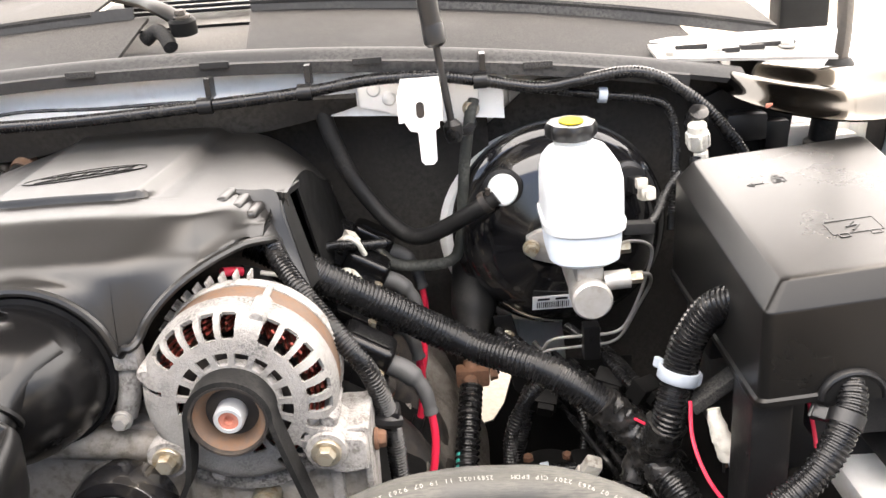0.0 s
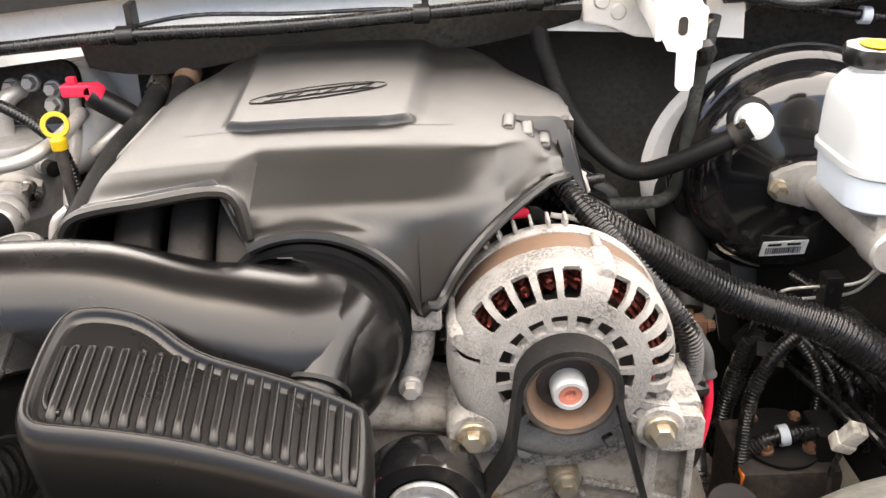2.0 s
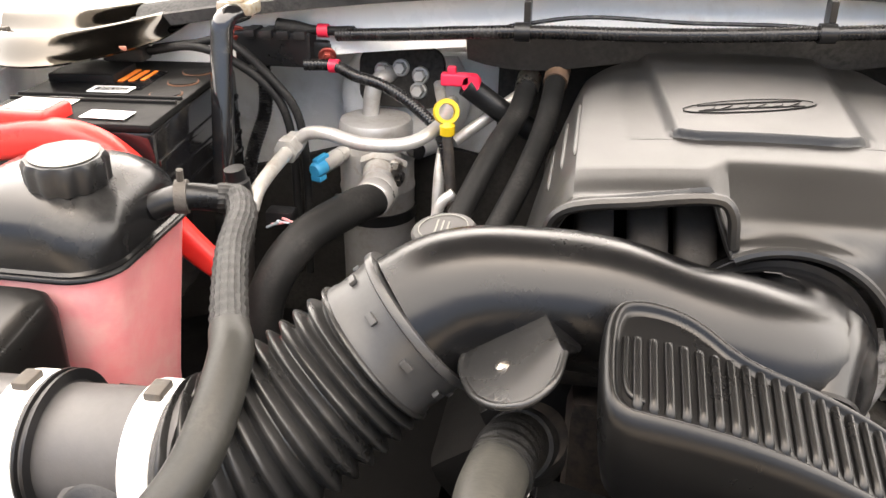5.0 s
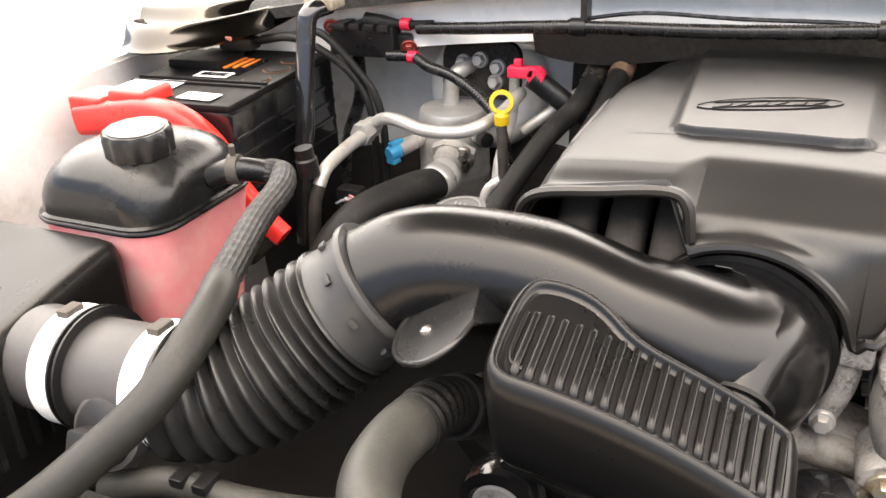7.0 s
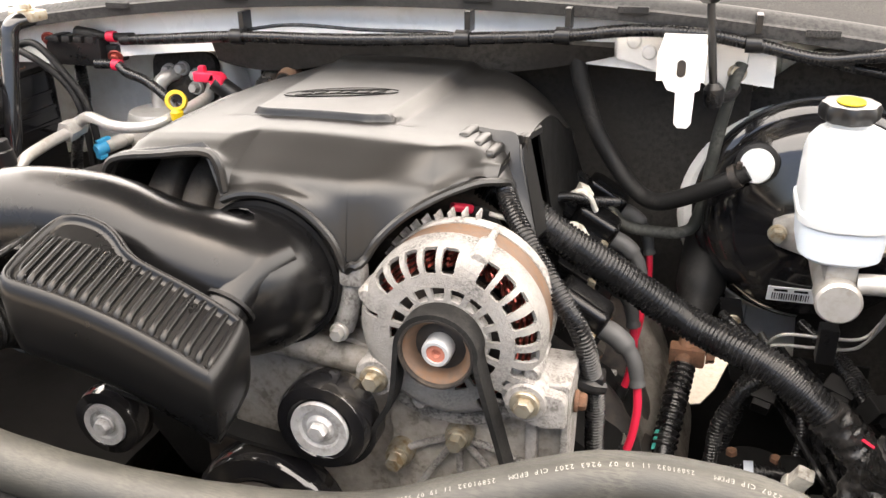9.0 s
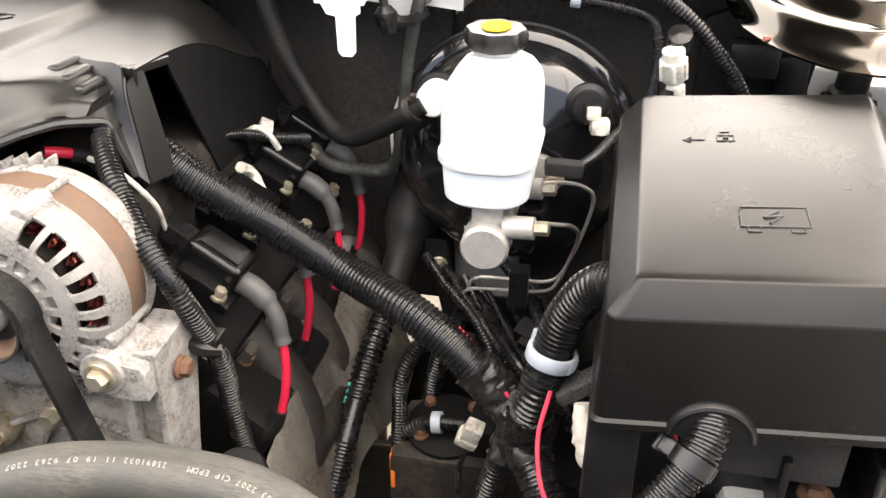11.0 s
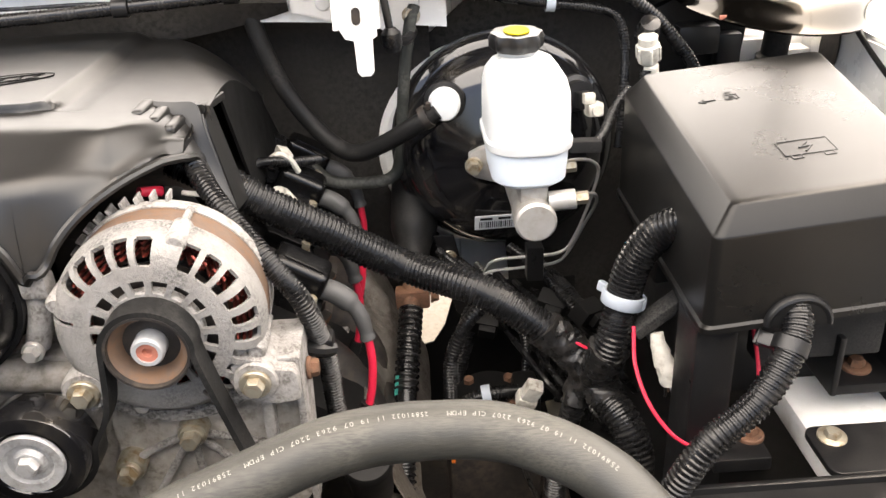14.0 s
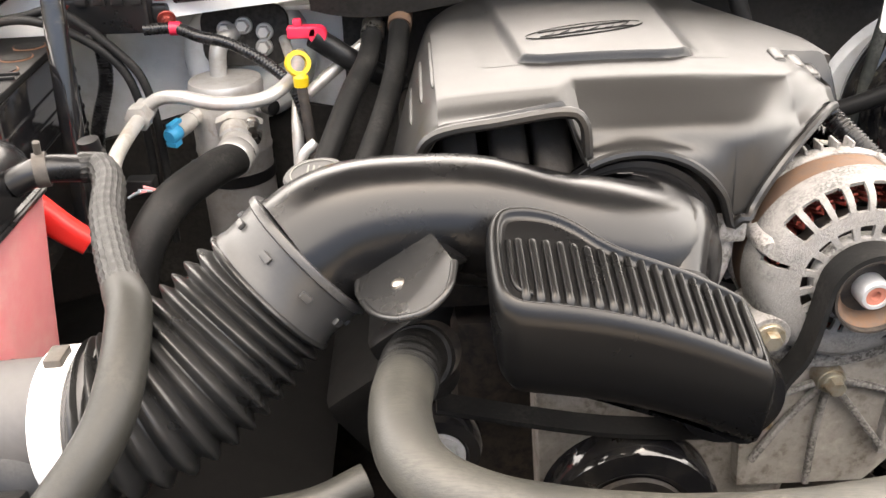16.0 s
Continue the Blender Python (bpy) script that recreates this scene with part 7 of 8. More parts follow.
pr = thing("prop_rod", "bright steel hood prop rod standing at the front corner", "prop rod", (0.33, 0.405, 1.06))
g = Geo()
sweep(g, [(0.324, 0.398, 1.055), (0.345, 0.420, 1.116), (0.370, 0.447, 1.188), (0.58, 0.674, 1.793), (0.79, 0.9015, 2.40)], 0.0066, 16, 0.05)
part("rod", g, M_steel, pr)
g = Geo()
lathe(g, [(0, -0.012), (0.012, -0.012), (0.0135, -0.008), (0.0135, 0.006), (0.010, 0.012), (0, 0.012)], axis((0.326, 0.400, 1.062), (0.34, 0.36, 1)), 20)
part("grommet", g, M_rubber, pr)
g = Geo()
sweep(g, [(0.40, 0.40, 1.07), (0.385, 0.42, 1.115), (0.392, 0.44, 1.15), (0.42, 0.455, 1.165), (0.45, 0.45, 1.14)], 0.006, 12, 0.006)
solo("latch_cable", g, M_gloss, "glossy black release cable looping beside the prop rod", "cable")

g = Geo()
box(g, (-0.36, 0.50, 0.56), (1.1, 0.5, 0.08), 0.02)
box(g, (-0.36, 0.80, 0.62), (0.80, 0.5, 0.10), 0.02)
solo("crossmember", g, M_dark, "dark steel crossmember under the engine", "crossmember")
g = Geo()
box(g, (-0.36, 0.70, 0.49), (1.75, 1.1, 0.02), 0.005)
solo("splash_shield", g, M_deep, "black plastic splash shield under the engine bay", "shield")
fw = thing("fuse_box_wire", "thin red wire looping down beside the fuse box", "wire", (0.455, 0.66, 1.1))
g = Geo()
sweep(g, [(0.444, 0.740, 1.160), (0.447, 0.700, 1.155), (0.446, 0.665, 1.145), (0.444, 0.655, 1.125), (0.440, 0.660, 1.105), (0.425, 0.69, 1.095)], 0.0017, 8, 0.004)
part("wire", g, M_wire, fw)
g = Geo()
# unseen slab added to keep sun off the ground behind the bay
box(g, (-0.33, 2.236, 0.94), (1.68, 2.10, 0.06), 0.01)
tagged(part("ceiling_added_cab_floor", g, M_dark), "unseen dark cabin floor running back from the firewall, added to shade the ground", "cabin floor", kind="structure")
# fan shroud and lower closing
sh = thing("fan_shroud", "grey-black plastic fan shroud across the front", "fan shroud", (-0.35, 0.3, 0.9))
g = Geo()
panel(g, lambda u, v: (-0.76 + 1.0 * u, 0.395 + 0.012 * u - 0.22 * v, 1.108 - 0.012 * u + 0.01 * math.sin(3 * v)), 20, 8, 0.006)
part("top", g, M_cowl, sh)
g = Geo()
box(g, (-0.26, 0.385, 0.85), (1.0, 0.015, 0.50), 0.005)
part("back", g, M_black, sh)
g = Geo()
sweep(g, [(-0.44, 0.345, 1.112), (-0.43, 0.34, 1.122), (-0.40, 0.345, 1.124), (-0.385, 0.35, 1.112)], 0.005, 10, 0.005)
part("loop", g, M_cowl, sh)
for n_, c, s_ in (("frame_rail", (0.13, 0.75, 0.66), (0.10, 1.1, 0.14)), ("frame_rail", (-0.83, 0.75, 0.66), (0.10, 1.1, 0.14))):
    g = Geo()
    box(g, c, s_, 0.01)
    solo(n_, g, M_dark, "dark steel chassis frame rail", "frame rail", group="frame rails")
g = Geo()
panel(g, lambda u, v: (0.187 + 0.313 * u, 0.35 + 0.85 * v, 0.80 + 0.05 * math.sin(3 * u)), 8, 8, 0.006)
solo("wheel_liner", g, M_deep, "black plastic wheel liner", "liner", group="wheel liners")
g = Geo()
panel(g, lambda u, v: (-1.12 + 0.48 * u, 0.25 + 0.86 * v, 0.83 + 0.05 * math.sin(3 * u)), 8, 8, 0.006)
solo("wheel_liner", g, M_deep, "black plastic wheel liner", "liner", group="wheel liners")

# ---- battery side ----
bt = thing("coolant_tank", "pink coolant tank with a black top and screw cap", "coolant tank", (-0.94, 0.69, 1.0))
TXc, TYc = -0.935, 0.69


def blob(z, a, b, r, dx=0.0, dy=0.0):
    return [(TXc + dx + px, TYc + dy + py, z) for px, py in rrect(a, b, r, 6)]


g = Geo()
rings(g, [blob(1.0, 0.040, 0.050, 0.02, 0.02), blob(1.03, 0.045, 0.055, 0.022, 0.015), blob(1.10, 0.058, 0.066, 0.025, 0.008), blob(1.16, 0.070, 0.077, 0.03, 0.002), blob(1.172, 0.074, 0.080, 0.034), blob(1.186, 0.076, 0.081, 0.036)])
part("bottle", g, M_pink, bt, "translucent pink lower bottle")
g = Geo()
rings(g, [blob(1.184, 0.077, 0.082, 0.038), blob(1.192, 0.079, 0.084, 0.038), blob(1.194, 0.0765, 0.0815, 0.038), blob(1.208, 0.0755, 0.0805, 0.040), blob(1.220, 0.0735, 0.078, 0.044), blob(1.230, 0.069, 0.073, 0.046), blob(1.238, 0.062, 0.065, 0.046), blob(1.244, 0.052, 0.054, 0.042), blob(1.2475, 0.038, 0.040, 0.034), blob(1.249, 0.024, 0.026, 0.022)])
part("top", g, M_tanktop, bt, "glossy black tank top")
g = Geo()
sweep(g, blob(1.188, 0.0785, 0.0835, 0.038)[3:] + blob(1.188, 0.0785, 0.0835, 0.038)[:3], 0.0022, 8, 0.005)
part("seam", g, M_black, bt)
g = Geo()
mk = axis((-0.911, 0.668, 1.242), (0.02, -0.06, 1)) @ Matrix.Diagonal((0.92, 0.92, 0.95, 1))
out = []
for r, h in ((0.0, 0.0), (0.030, 0.0), (0.034, 0.002), (0.0345, 0.022), (0.032, 0.0265), (0.0, 0.027)):
    out.append([(r * (1 + (0.04 if 0.001 < h < 0.025 else 0.02) * math.cos(12 * 2 * math.pi * k / 96)) * math.cos(2 * math.pi * k / 96), r * (1 + (0.04 if 0.001 < h < 0.025 else 0.02) * math.cos(12 * 2 * math.pi * k / 96)) * math.sin(2 * math.pi * k / 96), h) for k in range(96)])
t = Geo()
rings(t, out)
g.add(t.v, t.f, mk)
cap2 = part("cap", g, M_black, bt, "black knurled pressure cap with a worn top")
g = Geo()
lathe(g, [(0, 0.0268), (0.028, 0.0268), (0.0285, 0.0275), (0, 0.0285)], mk, 40)
part("cap_label", g, M_print, cap2)
g = Geo()
sweep(g, [(-0.862, 0.700, 1.212), (-0.836, 0.708, 1.220), (-0.812, 0.728, 1.212)], 0.0115, 14, 0.005)
part("nipple", g, M_black, bt)
g = Geo()
lathe(g, [(0.0115, -0.005), (0.0145, -0.005), (0.0145, 0.005), (0.0115, 0.005)], axis((-0.838, 0.708, 1.220), (1, 0.3, 0)), 18)
sweep(g, [(-0.838, 0.708, 1.233), (-0.836, 0.705, 1.245)], 0.003, 8, 0.004)
part("hose_clamp", g, M_castdark, bt, "corroded spring clamp")
bh = thing("coolant_hose", "coolant hose in a braided grey sleeve crossing the bellows", "hose", (-0.74, 0.55, 1.15))
g = Geo()
sweep(g, [(-0.815, 0.726, 1.213), (-0.800, 0.728, 1.212), (-0.784, 0.70, 1.209), (-0.768, 0.64, 1.207), (-0.742, 0.572, 1.207), (-0.722, 0.525, 1.209)], lambda s, q: 0.0124 + 0.0005 * math.sin(s * 420), 36, 0.003, 1.0, (0, 0, 1), True, 2.0, 0.035)
part("sleeve", g, M_braid, bh)
g = Geo()
sweep(g, [(-0.724, 0.530, 1.209), (-0.714, 0.506, 1.206), (-0.709, 0.46, 1.190), (-0.715, 0.43, 1.172), (-0.735, 0.40, 1.15), (-0.77, 0.36, 1.12), (-0.82, 0.33, 1.09)], lambda s, q: 0.0135 + 0.0006 * smooth(0.0, 0.05, q), 20, 0.005)
part("tube", g, M_oldhose, bh)

maf = thing("air_flow_sensor", "grey air flow meter tube with bright clamp bands", "air flow meter", (-0.82, 0.50, 1.07))
mm_ = axis((-0.757, 0.499, 1.130), (-1, 0.02, -0.05))
g = Geo()
lathe(g, [(0.036, -0.02), (0.048, -0.02), (0.048, 0.012), (0.043, 0.014), (0.042, 0.075), (0.048, 0.077), (0.048, 0.083), (0.044, 0.085), (0.044, 0.14), (0.036, 0.14)], mm_, 44)
part("tube", g, M_greyrub, maf)
for z in (0.002, 0.094):
    g = Geo()
    lathe(g, [(0.046, z - 0.010), (0.0495, z - 0.010), (0.0495, z + 0.010), (0.046, z + 0.010)], mm_, 44)
    band = part("clamp_band", g, M_label, maf, "bright worn clamp band")
    g = Geo()
    box(g, (0.0, 0.050, z), (0.018, 0.008, 0.012), 0.002, mm_)
    part("clamp_screw", g, M_castdark, band)
g = Geo()
for k in range(2):
    lathe(g, [(0.044, 0.0735 + 0.006 * k), (0.0515, 0.0735 + 0.006 * k), (0.0515, 0.0755 + 0.006 * k), (0.044, 0.0755 + 0.006 * k)], mm_, 44)
part("lip", g, M_black, maf)
g = Geo()
for a, b in (((0.030, 0.58), (0.052, 0.50)), ((0.052, 0.50), (0.047, 0.60))):
    p0, p1 = [mm_ @ Vector((0.0432 * math.sin(-q - 0.35), 0.0432 * math.cos(-q - 0.35), h)) for h, q in (a, b)]
    sweep(g, [tuple(p0), tuple((p0 + p1) / 2), tuple(p1)], 0.0011, 6, 0.004)
part("flow_arrow", g, M_deep, maf)
g = Geo()
msn = axis((-0.788, 0.452, 1.112), (0.05, -0.9, 0.42))
lathe(g, [(0.024, -0.014), (0.031, -0.014), (0.030, 0.001), (0.0265, 0.003), (0.024, 0.002)], msn, 40)
part("sensor_boss", g, M_greyrub, maf)
g = Geo()
lathe(g, [(0, -0.01), (0.026, -0.01), (0.026, 0.004), (0.023, 0.006), (0.0, 0.007)], msn, 36)
box(g, (0.0, -0.006, 0.016), (0.024, 0.022, 0.026), 0.003, msn)
part("sensor", g, M_black, maf)
abx = thing("air_box", "black plastic air filter box with a ribbed side", "air box", (-1.0, 0.5, 1.0))
g = Geo()
secs = []
for z, a in ((0.98, 0.0), (1.145, 0.0), (1.158, 0.003), (1.163, 0.008), (1.164, 0.02)):
    secs.append([(-1.005 + px, 0.485 + py, z + 0.02 * py / 0.12 * (z > 1.1)) for px, py in rrect(0.11 - a, 0.125 - a, 0.015, 4)])
rings(g, secs)
part("body", g, M_lid, abx)
g = Geo()
lathe(g, [(0, 0), (0.008, 0), (0.010, 0.003), (0.006, 0.006), (0, 0.006)], axis((-0.896, 0.56, 1.115), (1, 0, 0)), 18)
part("boss", g, M_black, abx)
for k in range(8):
    g = Geo()
    box(g, (-0.894, 0.40 + 0.018 * k, 1.10), (0.005, 0.006, 0.09), 0.001)
    part("rib", g, M_black, abx)

bat = thing("battery", "black car battery with a torn label on top", "battery", (-1.0, 0.97, 1.05))
mbt = pose(-1.012, 0.922, 1.146, 0, 0, 4)
g = Geo()
box(g, (0, 0, 0), (0.184, 0.246, 0.185), 0.006, mbt)
part("case", g, M_gloss, bat)
for k in range(4):
    g = Geo()
    box(g, (0.0925, 0, 0.06 - 0.022 * k), (0.003, 0.235, 0.006), 0.001, mbt)
    part("case_rib", g, M_gloss, bat)
g = Geo()
box(g, (0, 0.0, 0.0955), (0.180, 0.242, 0.008), 0.003, mbt)
part("lid", g, M_deep, bat)
for c, s_ in (((-0.045, 0.045, 0.103), (0.075, 0.06, 0.012)), ((0.0, -0.035, 0.1005), (0.176, 0.005, 0.004)), ((0.0, -0.050, 0.1005), (0.176, 0.005, 0.004))):
    g = Geo()
    box(g, c, s_, min(0.003, s_[2] / 3), mbt)
    part("lid_ridge", g, M_deep, bat)
for y in (-0.02, 0.028, 0.072):
    g = Geo()
    lathe(g, [(0, 0), (0.015, 0), (0.0155, 0.002), (0, 0.0025)], mbt @ Matrix.Translation((0.065, y, 0.0995)), 24)
    part("vent_cap", g, M_deep, bat)
for y in (-0.02, 0.028, 0.072):
    g = Geo()
    lathe(g, [(0.016, 0), (0.0172, 0), (0.0172, 0.0012), (0.016, 0.0012)], mbt @ Matrix.Translation((0.065, y, 0.0996)), 24)
    part("vent_ring", g, M_rust, bat)
g = Geo()
box(g, (0.008, 0.03, 0.1), (0.048, 0.075, 0.0012), 0, mbt)
lb = part("label", g, M_gloss, bat, "black label with orange and white marks")
g = Geo()
for k, (x, y, w, h) in enumerate(((0.0, 0.045, 0.006, 0.05), (0.011, 0.045, 0.006, 0.045), (0.022, 0.047, 0.004, 0.04))):
    box(g, (x - 0.003, y, 0.1011), (w, h, 0.0008), 0, mbt)
part("label_mark", g, M_orange, lb)
g = Geo()
box(g, (0.002, -0.012, 0.1011), (0.045, 0.022, 0.0008), 0, mbt)
box(g, (-0.03, -0.06, 0.1011), (0.035, 0.03, 0.0008), 0, mbt)
part("label_white", g, M_label, lb)
g = Geo()
for k in range(14):
    box(g, (-0.014 + 0.0026 * k, -0.012, 0.1018), (0.001, 0.014, 0.0006), 0, mbt)
part("label_bar", g, M_ink, lb)
g = Geo()
lathe(g, [(0, 0), (0.011, 0), (0.009, 0.02), (0, 0.02)], mbt @ Matrix.Translation((-0.035, 0.105, 0.1)), 20)
box(g, (-0.03, 0.102, 0.112), (0.05, 0.026, 0.016), 0.004, mbt)
part("terminal", g, M_castdark, bat)

rc = thing("positive_cable_cover", "bright red plastic cover over the positive battery cable", "cable cover", (-0.95, 0.84, 1.1))
g = Geo()
sweep(g, [(-1.10, 0.785, 1.222), (-1.052, 0.785, 1.230), (-1.006, 0.785, 1.236), (-0.964, 0.785, 1.230), (-0.935, 0.785, 1.211), (-0.919, 0.785, 1.190), (-0.909, 0.785, 1.165)], lambda s, q: 0.0158, 16, 0.006, 1.15, (0, 1, 0), True, 3.2)
part("channel", g, M_red, rc)
g = Geo()
sweep(g, [(-0.911, 0.785, 1.172), (-0.890, 0.785, 1.150), (-0.868, 0.785, 1.128), (-0.848, 0.785, 1.112)], lambda s, q: 0.0125 - 0.003 * q, 14, 0.006, 1.3, (0, 1, 0), True, 3.0)
part("tail", g, M_red, rc)
g = Geo()
box(g, (-1.030, 0.806, 1.249), (0.052, 0.050, 0.022), 0.006, None, 3)
box(g, (-1.085, 0.80, 1.236), (0.05, 0.050, 0.030), 0.006, None, 3)
part("terminal_cover", g, M_red, rc)
g = Geo()
box(g, (-1.030, 0.808, 1.2605), (0.042, 0.034, 0.001), 0)
part("sticker", g, M_label, rc, "white paper sticker")
g = Geo()
box(g, (-0.966, 0.826, 1.2475), (0.046, 0.024, 0.001), 0)
part("sticker", g, M_label, rc, "white paper sticker")

bs = thing("support_brace", "glossy black steel brace rod beside the battery", "brace", (-0.892, 0.9, 1.1))
g = Geo()
sweep(g, [(-0.880, 0.975, 1.322), (-0.892, 0.952, 1.316), (-0.895, 0.943, 1.29), (-0.894, 0.925, 1.22), (-0.893, 0.905, 1.13), (-0.892, 0.89, 1.05)], 0.0108, 18, 0.006, 1.2)
part("rod", g, M_gloss, bs)
g = Geo()
box(g, (-0.885, 0.975, 1.325), (0.04, 0.03, 0.014), 0.004)
hexbolt(g, (-0.884, 0.972, 1.331), (0, 0, 1), 0.008, 0.008)
part("end_fitting", g, M_zinc, bs)

db = thing("junction_block", "black junction block with copper studs on the firewall", "junction block", (-0.87, 1.07, 1.24))
g = Geo()
box(g, (-0.875, 1.058, 1.266), (0.092, 0.045, 0.040), 0.004)
for k in range(4):
    box(g, (-0.90 + 0.02 * k, 1.045, 1.284), (0.014, 0.03, 0.010), 0.002)
box(g, (-0.822, 1.062, 1.262), (0.022, 0.03, 0.026), 0.006)
part("housing", g, M_black, db)
for x, z in ((-0.924, 1.284), (-0.816, 1.263)):
    g = Geo()
    lathe(g, [(0, 0), (0.004, 0), (0.004, 0.022), (0.0, 0.022)], axis((x, 1.055, z), (0.3, -0.8, -0.3)), 10)
    hexbolt(g, (x + 0.003, 1.046, z - 0.003), (0.3, -0.8, -0.3), 0.007, 0.006)
    part("stud", g, M_copper, db)
cb = thing("battery_cable", "black battery cables with red tape bands", "cable", (-0.78, 1.05, 1.25))
g = Geo()
sweep(g, [(-0.87, 1.045, 1.292), (-0.85, 1.045, 1.290), (-0.815, 1.05, 1.287), (-0.78, 1.048, 1.289)], lambda s, q: 0.009 - 0.0035 * smooth(0.2, 0.5, q), 12, 0.005)
part("lug_boot", g, M_rubber, cb)
g = Geo()
conduit(g, [(-0.835, 1.03, 1.252), (-0.80, 1.03, 1.252), (-0.77, 1.01, 1.247), (-0.735, 1.0, 1.240), (-0.697, 0.99, 1.220), (-0.668, 0.975, 1.195), (-0.655, 0.965, 1.15)], 0.0068, 0.004, 0.10, 12)
part("conduit", g, M_loom, cb)
for x, y, z in ((-0.817, 1.05, 1.2872), (-0.80, 1.03, 1.252)):
    g = Geo()
    lathe(g, [(0.005, -0.006), (0.0078, -0.006), (0.0078, 0.006), (0.005, 0.006)], axis((x, y, z), (1, 0, 0)), 16)
    part("tape", g, M_wire, cb)
bc = thing("battery_leads", "pair of black leads arching down beside the battery", "cable", (-0.87, 1.0, 1.15))
for o in (0.0, 0.014):
    g = Geo()
    sweep(g, [(-1.02, 1.02 + o, 1.262), (-0.964, 1.01 + o, 1.272), (-0.917, 1.0 + o, 1.264 + o), (-0.873 + o, 1.0, 1.235), (-0.850 + o, 1.0, 1.196), (-0.845 + o, 1.0, 1.12), (-0.85 + o, 1.0, 1.0)], 0.0050, 12, 0.006)
    part("lead", g, M_rubber, bc)
g = Geo()
conduit(g, [(-0.905, 1.08, 1.24), (-0.908, 1.08, 1.18), (-0.93, 1.07, 1.11), (-0.94, 1.06, 1.0)], 0.009, 0.0042, 0.13, 12)
part("conduit", g, M_loom, bc)

ac = thing("accumulator", "aluminium air-conditioning accumulator canister with a black strap", "accumulator", (-0.76, 1.055, 0.95))
CX, CY = -0.760, 1.055
mca = axis((CX, CY, 0), (0, 0, 1))
g = Geo()
lathe(g, [(0, 0.95), (0.043, 0.95), (0.045, 0.96), (0.045, 1.098), (0.0462, 1.100), (0.0462, 1.103), (0.045, 1.105), (0.045, 1.150)], mca, 44)
part("canister", g, M_alu, ac)
g = Geo()
secs = []
for z, r, sq in ((1.148, 0.045, 0.0), (1.153, 0.0452, 0.5), (1.172, 0.0452, 0.5), (1.179, 0.0445, 0.0), (1.185, 0.042, 0.0), (1.187, 0.036, 0.0), (1.186, 0.010, 0.0)):
    ring = []
    for k in range(48):
        a = 2 * math.pi * k / 48
        flat = math.cos(math.pi / 6) / math.cos((a + math.pi / 6) % (math.pi / 3) - math.pi / 6)
        rr_ = r * (1 - sq + sq * 1.04 * flat)
        ring.append((CX + rr_ * math.cos(a), CY + rr_ * math.sin(a), z))
    secs.append(ring)
rings(g, secs)
part("head", g, M_alu, ac, "machined aluminium head with flats")
g = Geo()
lathe(g, [(0.0448, 1.062), (0.0468, 1.062), (0.0468, 1.076), (0.0448, 1.076)], mca, 44)
box(g, (CX - 0.05, CY + 0.01, 1.069), (0.02, 0.012, 0.018), 0.002)
part("strap", g, M_black, ac)
mpt = axis((-0.746, 1.022, 1.146), (0.10, -0.93, -0.30))
g = Geo()
lathe(g, [(0, -0.02), (0.0165, -0.02), (0.0165, 0.010), (0.0145, 0.012), (0.0145, 0.022), (0.0185, 0.024), (0.0185, 0.040), (0.016, 0.042), (0.016, 0.058), (0, 0.058)], mpt, 28)
part("port", g, M_alu, ac)
g = Geo()
prism(g, [(-0.022, -0.014), (-0.006, -0.020), (0.014, -0.018), (0.030, -0.010), (0.032, 0.006), (0.014, 0.016), (-0.006, 0.019), (-0.022, 0.012)], 0.012, mpt @ Matrix.Translation((0, 0, 0.010)), 0.002)
part("port_flange", g, M_alu, ac)
for dx, dy in ((0.022, -0.006), (0.020, 0.010)):
    g = Geo()
    hexbolt(g, tuple(mpt @ Vector((dx, dy, 0.022))), (0.10, -0.93, -0.30), 0.0065, 0.012, 1.25)
    part("bolt", g, M_steel, ac)
msw = axis((-0.787, 1.030, 1.153), (-0.40, -0.90, -0.13))
g = Geo()
lathe(g, [(0, -0.012), (0.013, -0.012), (0.013, 0.002), (0.008, 0.004), (0.008, 0.014), (0, 0.014)], msw, 20)
part("port", g, M_alu, ac)
g = Geo()
lathe(g, [(0, 0.013), (0.0095, 0.013), (0.0095, 0.020), (0, 0.020)], msw, 20)
lathe(g, [(0, 0.020), (0.0085, 0.020), (0.010, 0.023), (0.010, 0.048), (0, 0.048)], msw, 20)
sw = part("pressure_switch", g, M_alu, ac)
g = Geo()
lathe(g, [(0, 0.046), (0.0088, 0.046), (0.0095, 0.049), (0.0095, 0.061), (0.0075, 0.064), (0, 0.064)], msw, 12)
box(g, (0.0, 0.010, 0.050), (0.008, 0.006, 0.020), 0.001, msw)
box(g, (0.0, -0.010, 0.058), (0.014, 0.006, 0.012), 0.001, msw)
part("switch_plug", g, M_blue, sw)
g = Geo()
lathe(g, [(0, 0), (0.010, 0), (0.010, 0.008), (0.0075, 0.009), (0.0075, 0.014), (0, 0.014)], axis((-0.719, 1.032, 1.160), (0.75, -0.65, 0)), 16)
part("port", g, M_alu, ac)
g = Geo()
lathe(g, [(0, 0.012), (0.0085, 0.012), (0.0090, 0.014), (0.0090, 0.026), (0, 0.027)], axis((-0.719, 1.032, 1.160), (0.75, -0.65, 0)), 14)
part("service_cap", g, M_black, ac)
pipe = thing("ac_pipes", "bare aluminium air-conditioning pipes", "pipe", (-0.75, 1.0, 1.1))
g = Geo()
